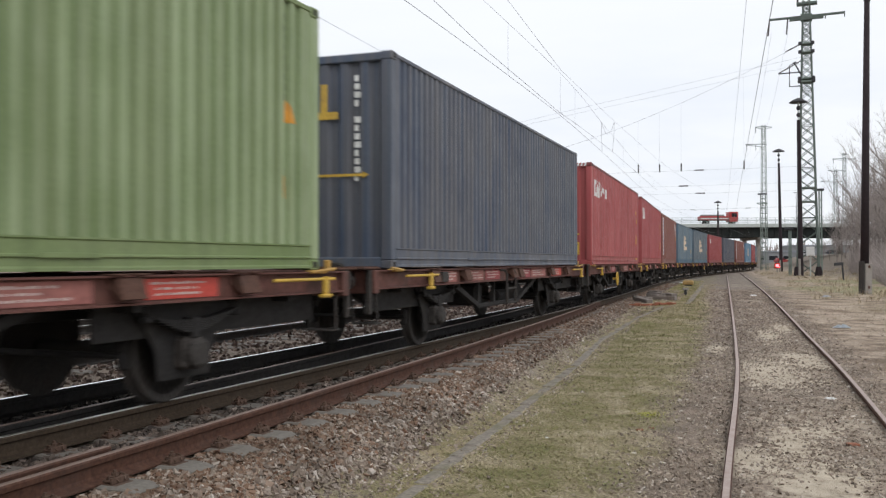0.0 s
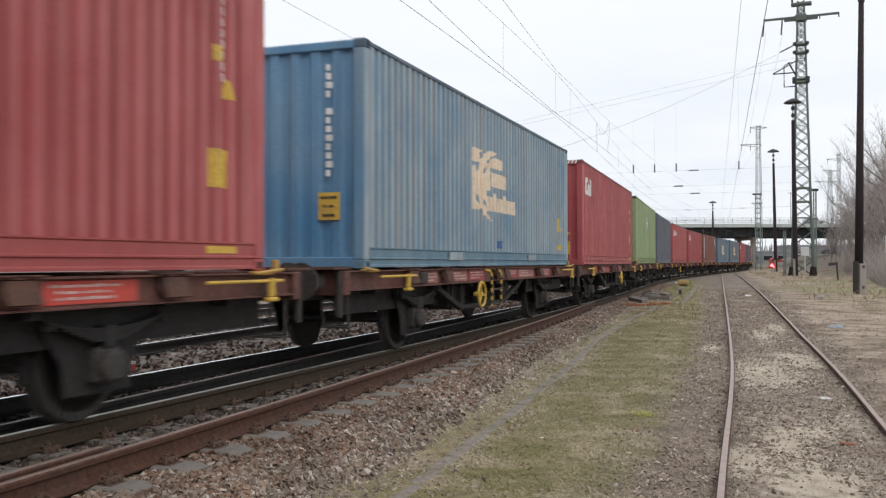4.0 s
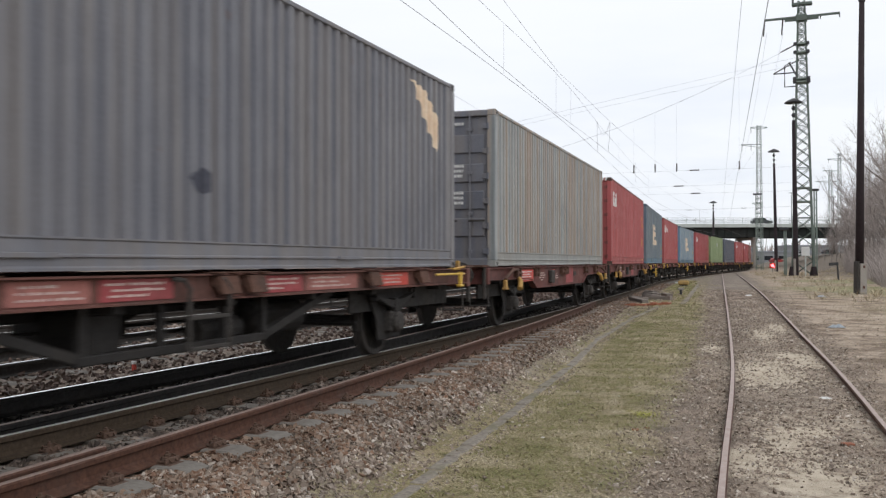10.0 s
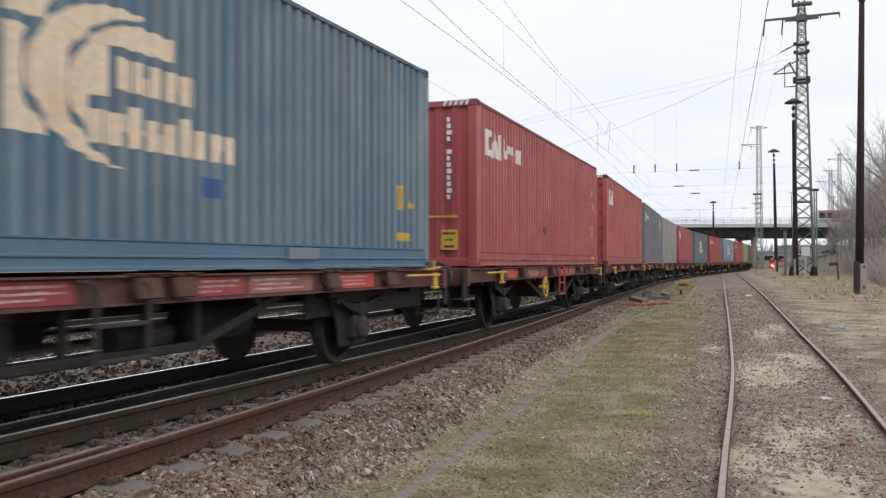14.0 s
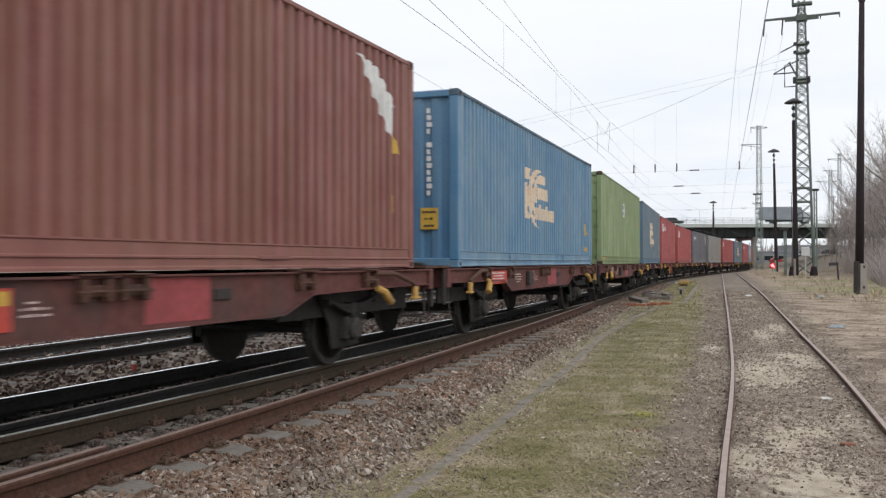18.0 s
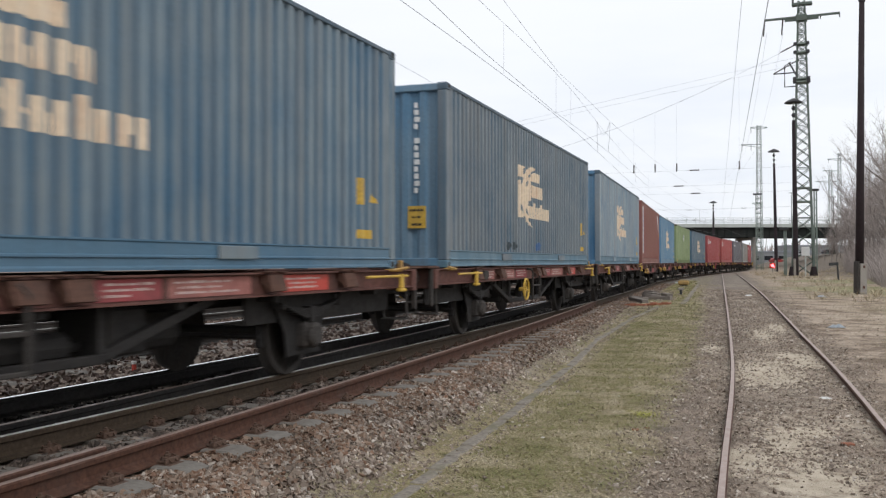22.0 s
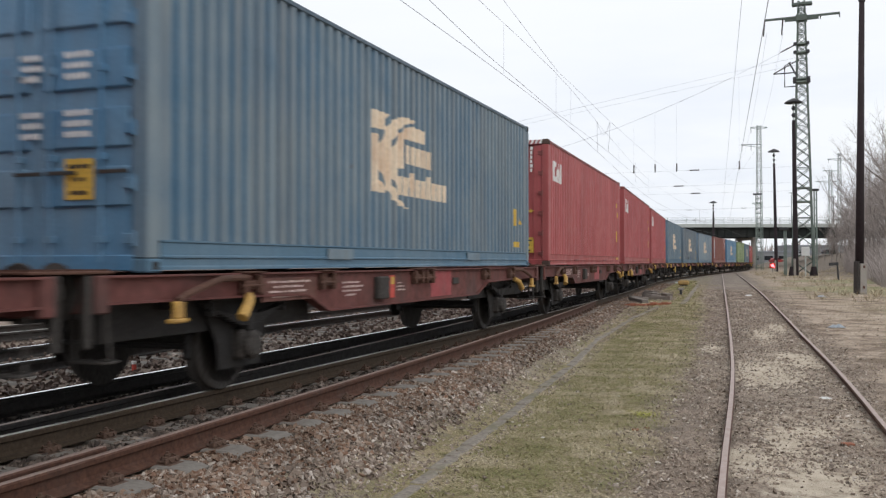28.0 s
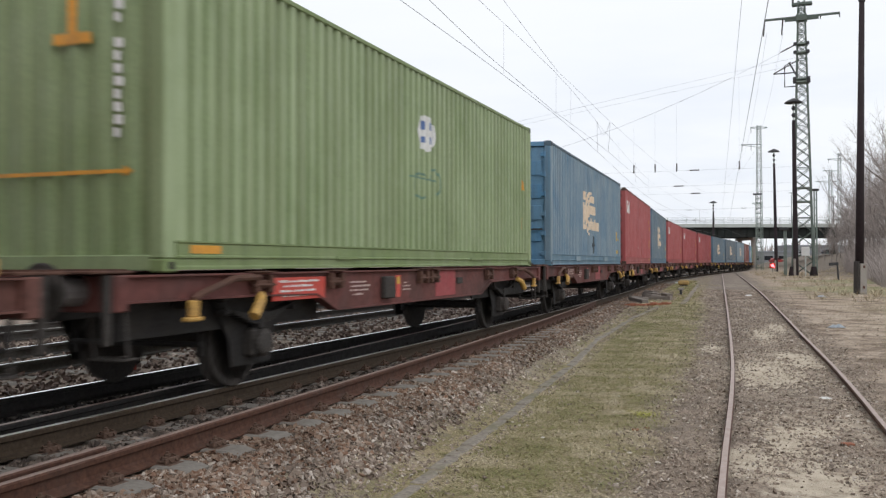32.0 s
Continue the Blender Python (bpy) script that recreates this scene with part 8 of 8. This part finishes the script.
def lay_grass():
    r = np.random.RandomState(31)
    n = 140000
    s = scatter(r, n, 3.0, 66, 1.8)
    lo, hi = branch_lat(s) + 0.92, 5.0 - 0.035 * s
    lat = lo + (hi - lo) * r.rand(n) + 0.16 * r.randn(n)
    x, y, a = on_track(s, lat)
    fray = 0.35 * waves(x, y, 1.1, 26) + 0.25 * waves(x, y, 0.4, 27)
    p = waves(x, y, 1.3, 6) + 0.6 * waves(x, y, 0.45, 7)
    keep = (p > -0.32 + 0.3 * r.randn(n)) & (y > 4) & (lat - branch_lat(s) > 1.03 + fray) & ((lat > duct_lat(s) - 0.05 - 0.02 * s) | (r.rand(n) < 0.12)) & ((np.abs(lat - duct_lat(s)) > 0.02 + 0.09 * r.rand(n)) | (s > 30))
    x, y = x[keep], y[keep]
    k = len(x)
    blades("short_grass", "short mossy grass in patches between track and siding", x, y, (0.005 + 0.020 * r.rand(k) ** 2.5) * (1 + y / 60), (0.0018 + 0.0015 * r.rand(k)) * (1 + y / 22), MOSS, 1)
    n = 60000
    x, y = -2 + 40 * r.rand(n), 5.0 + 50 * r.rand(n) ** 1.6
    s, lat = to_track(x, y)
    sr = from_siding(x, y)
    p = waves(x, y, 3.1, 9) + 0.5 * waves(x, y, 0.8, 10)
    keep = (lat > 2.4) & ((lat > duct_lat(s) + 0.05) | (r.rand(n) < 0.2)) & (p > -0.1 + 0.12 * r.randn(n)) & (np.abs(sr) > 0.9)
    x, y = x[keep], y[keep]
    k = len(x)
    blades("dry_grass", "thin dry straw-coloured grass on the ground", x, y, (0.012 + 0.04 * r.rand(k) ** 2) * (1 + y / 60), (0.002 + 0.002 * r.rand(k)) * (1 + y / 22), STRAW, 2)

    n = 260
    x, y = 2.27 + 0.06 * r.randn(n), 10.35 + 0.10 * r.randn(n)
    blades("moss_tuft", "bright yellow green moss tuft by the siding", x, y, 0.01 + 0.03 * r.rand(n), 0.003 + 0.003 * r.rand(n), grass_material("bright moss", (0.30, 0.33, 0.04), (0.38, 0.38, 0.06), (0.45, 0.42, 0.10)), 4)
    n = 26000
    cx, cy = 14 + 40 * r.rand(900), 34 + 80 * r.rand(900)
    pick = r.randint(0, 900, n)
    size = 0.15 + 0.5 * r.rand(900) ** 2
    x, y = cx[pick] + size[pick] * r.randn(n), cy[pick] + size[pick] * r.randn(n)
    sr = from_siding(x, y)
    keep = (sr > 2.4) & (sr < 16)
    x, y = x[keep], y[keep]
    k = len(x)
    blades("dry_grass_tufts", "tufts of dry straw-coloured grass on the bank", x, y, (0.05 + 0.22 * r.rand(k) ** 2), (0.008 + 0.010 * r.rand(k)), STRAW, 3)


lay_grass()


def lay_litter():
    """Flat flakes: dead leaves, bark and dry stalks on grass, grit and soil."""
    r = np.random.RandomState(77)
    tones = grass_material("dead leaves and stalks", (0.155, 0.118, 0.090), (0.27, 0.21, 0.155), (0.54, 0.455, 0.35))
    n = 95000
    y = 5.0 + 40 * r.rand(n) ** 1.8
    x = -1.5 + (3 + 0.62 * y + 1.5) * r.rand(n)
    s, lat = to_track(x, y)
    sr = from_siding(x, y)
    p = waves(x, y, 2.2, 19) + 0.7 * waves(x, y, 0.6, 20)
    keep = (lat > branch_lat(s) + 1.0) & (np.abs(lat - duct_lat(s)) > 0.08) & (sandy(x, y) < 0.35 + 1.0 * r.rand(n)) & (np.abs(np.abs(sr) - 0.753) > 0.06) & (p > -0.35 + 0.35 * r.randn(n)) & ((sr > -1.9 + 0.5 * waves(x, y, 1.5, 41)) | (r.rand(n) < 0.3))
    x, y = x[keep], y[keep]
    k = len(x)
    t = 6.283 * r.rand(k)
    a = (0.005 + 0.022 * r.rand(k) ** 2.2) * (1 + y / 30)
    stalk = r.rand(k) < 0.22
    a = np.where(stalk, 0.02 + 0.05 * r.rand(k), a)
    b = np.where(stalk, 0.0016 * (1 + y / 20), a * (0.10 + 0.42 * r.rand(k) ** 2))
    u = np.stack([np.cos(t), np.sin(t), 0.25 * r.randn(k)], 1) * a[:, None]
    q = np.stack([-np.sin(t), np.cos(t), 0.25 * r.randn(k)], 1) * b[:, None]
    o = np.stack([x, y, ground_z(x, y) + 0.006 + 0.01 * r.rand(k)], 1)
    v = np.concatenate([o - u, o + q, o + u, o - q])
    i = np.arange(k)
    tagged(new("leaf_litter", raw_mesh("leaf_litter", v, np.stack([i, i + k, i + 2 * k, i + 3 * k], 1), tones)), "dead leaves and dry stalks strewn on the ground", "leaf litter", kind="stuff")


lay_litter()


def lay_stalks():
    """Thin dry and green stalks lying in the worn grass."""
    r = np.random.RandomState(91)
    tones = grass_material("thin grass stalks", (0.165, 0.190, 0.055), (0.30, 0.262, 0.125), (0.58, 0.49, 0.34))
    n = 90000
    s = scatter(r, n, 3.0, 34, 1.7)
    lo, hi = branch_lat(s) + 0.95, 5.2 - 0.035 * s
    lat = lo + (hi - lo) * r.rand(n) + 0.1 * r.randn(n)
    keep = (np.abs(lat - duct_lat(s)) > 0.07 + 0.05 * r.rand(n)) & ((lat > duct_lat(s)) | (r.rand(n) < 0.05 + 0.018 * s))
    s, lat = s[keep], lat[keep]
    x, y, a = on_track(s, lat)
    k = len(x)
    t = 6.283 * r.rand(k)
    long, thin = (0.010 + 0.028 * r.rand(k) ** 1.8) * (1 + y / 40), (0.0011 + 0.0009 * r.rand(k)) * (1 + y / 14)
    u = np.stack([np.cos(t), np.sin(t), 0.22 * r.randn(k)], 1) * long[:, None]
    q = np.stack([-np.sin(t), np.cos(t), 0 * t], 1) * thin[:, None]
    o = np.stack([x, y, ground_z(x, y) + 0.008 + 0.012 * r.rand(k)], 1)
    v = np.concatenate([o - u - q, o + u - q, o + u + q, o - u + q])
    i = np.arange(k)
    tagged(new("grass_stalks", raw_mesh("grass_stalks", v, np.stack([i, i + k, i + 2 * k, i + 3 * k], 1), tones)), "thin pale stalks matted in the worn grass", "grass", kind="stuff")


lay_stalks()

# ---------------------------------------------------------------- the train
SPEED = 10.546
# container number, kind, wagon, distance of its front end along the track at 15 s
TRAIN = [(-12, "blue", "a", 337.0), (-11, "red", "a", 322.8), (-10, "blue_bright", "a", 308.6), (-9, "brown", "a", 294.4), (-8, "navy", "a", 280.2),
         (-7, "red", "a", 266.0), (-6, "teal", "a_wheel!", 251.7), (-5, "blue", "a", 237.4), (-4, "brown", "a", 223.16), (-3, "red", "a", 209.23),
         (-2, "red_name", "a_wheel", 195.05), (-1, "navy", "a", 180.67), (0, "green_door", "a", 166.5), (1, "red", "a_wheel!", 152.12), (2, "pale", "a_yellow", 137.78),
         (3, "red_name", "a", 123.27), (4, "teal", "a_yellow", 108.84), (5, "red_door", "b", 94.38), (6, "grey", "b_red", 80.12), (7, "slate", "a", 65.65),
         (8, "red_orange", "a", 51.2), (9, "red_name", "a_red!", 36.82), (10, "blue_door", "a", 22.33), (11, "green_door", "b", 7.82),
         (12, "blue_bright", "b_red", -6.34), (13, "brown", "b", -20.45), (14, "pale", "a", -34.72), (15, "teal", "a_wheel", -49.07), (16, "blue", "a_wheel", -63.29),
         (17, "red", "a_frame", -77.6), (18, "red", "b", -91.66), (19, "red_door", "b", -105.37), (20, "blue_door", "b", -119.44), (21, "red_door", "b_wheel", -133.3),
         (22, "blue_clear", "b", -147.26), (23, "green", "b_red", -161.4), (24, "red", "a_frame", -175.6)]
MOVING = []
# repair patches and scuffs of single containers: number, outline, paint, label
SCUFF_GREY = plain("dark scuff on slate", (0.075, 0.078, 0.10), 0.8, 0, 0.3, 5.0)
SCUFF_TEAL = plain("dark scuff on grey blue", (0.06, 0.075, 0.085), 0.8, 0, 0.3, 5.0)
SCUFF_RED = plain("dark scuff on red", (0.15, 0.05, 0.05), 0.8, 0, 0.3, 5.0)


def blot(y, z, ry, rz, seed):
    """Outline of a smudge."""
    r = random.Random(seed)
    return [(y + ry * math.cos(a) * r.uniform(0.6, 1.1), z + rz * math.sin(a) * r.uniform(0.6, 1.1)) for a in np.linspace(0, 5.8, 13)]


DIAMOND = [(-0.12, 0.58), (0.14, 0.86), (0.38, 0.58), (0.14, 0.32)]
PATCHES = ((22, DIAMOND, SCUFF_TEAL, "dark diamond-shaped mark"), (15, blot(-2.38, 0.40, 0.20, 0.09, 5), SCUFF_TEAL, "dark scuffed patch"), (15, blot(-1.94, 0.40, 0.22, 0.09, 6), SCUFF_TEAL, "dark scuffed patch"),
           (15, blot(0.07, 0.42, 0.36, 0.12, 7), PATCH_BLUE, "bright blue repair patch"), (10, rect(0.59, 0.95, 0.68, 0.86), PATCH_BLUE, "bright blue repair patch"),
           (2, rect(-0.16, 0.16, 0.34, 0.48), PATCH_BLUE, "bright blue repair patch"), (7, blot(-0.53, 0.82, 0.20, 0.13, 1), SCUFF_GREY, "dark smudge"), (18, blot(-0.40, 0.62, 0.14, 0.14, 2), SCUFF_RED, "dark smudge"),
           (9, blot(-0.80, 0.80, 0.17, 0.13, 3), SCUFF_RED, "dark smudge"), (21, rect(-0.80, -0.48, 0.74, 0.755), WHITE, "white chalk stroke"), (21, [(-0.78, 0.70), (-0.50, 0.62), (-0.50, 0.60), (-0.78, 0.68)], WHITE, "white chalk stroke"),
           (23, arc(-0.15, 1.20, 0.30, 0.20, 20, 330, 16) + arc(-0.15, 1.20, 0.26, 0.165, 330, 20, 16), FAINT, "faint blue spray stroke"), (23, arc(0.42, 1.28, 0.24, 0.22, -60, 170, 14) + arc(0.42, 1.28, 0.20, 0.185, 170, -60, 14), FAINT, "faint blue spray stroke"),
           (23, rect(-0.62, 0.55, 1.30, 1.325), FAINT, "faint blue spray stroke"))




def assemble():
    made = {}
    for n, kind, wag, front in TRAIN:
        if kind not in made:
            box = made[kind] = KINDS[kind]()
        else:
            box = copy_thing(made[kind], Matrix())
        MOVING.append((box, front - LEN / 2, BASE, False))
        turned = wag.endswith("!")
        wag = wag.rstrip("!")
        if ("w", wag) not in made:
            w = made["w", wag] = WAGONS[wag]()
        else:
            w = copy_thing(made["w", wag], Matrix())
        MOVING.append((w, front - LEN / 2, 0.0, turned))
    for k, (number, outline, mat, note) in enumerate(PATCHES):
        box = MOVING[2 * [row[0] for row in TRAIN].index(number)][0]
        part("repair_patch", shared("patch%d" % k, lambda: on_side([outline], 0.003), mat), None, box, note)


assemble()


def motions():
    times = [-0.5 + t for t in range(0, 34)]
    for ob, mid, z, turned in MOVING:
        half = pose(0, 0, 0, 0, 0, 180 if turned else 0)
        walk(ob, [(t, track_pose(mid + SPEED * (t - 15.0), 0.0, z) @ half) for t in times])
        # wheels roll while they pass before the camera
        t0, t1 = 15.0 + (-7.0 - mid) / SPEED, 15.0 + (30.0 - mid) / SPEED
        if z or t1 < 0 or t0 > 32:
            continue
        t0, t1 = max(t0, -0.5), min(t1, 32.5)
        steps = [t0 + 2.0 / FPS * k for k in range(int((t1 - t0) * FPS / 2) + 1)]
        for w in [c for c in ob.children if c.name.startswith("wheelset")]:
            y = w.location.y
            turn = lambda t: pose(0, y, 0.46, math.degrees((1 if turned else -1) * SPEED * (t - t0) / 0.46))
            rows = [(t, turn(t)) for t in steps]
            walk(w, ([(-0.5, turn(t0))] if t0 > -0.4 else []) + rows + ([(32.5, turn(steps[-1]))] if steps[-1] < 32.3 else []))
    for ob, rows in TRAFFIC:
        walk(ob, rows)


motions()
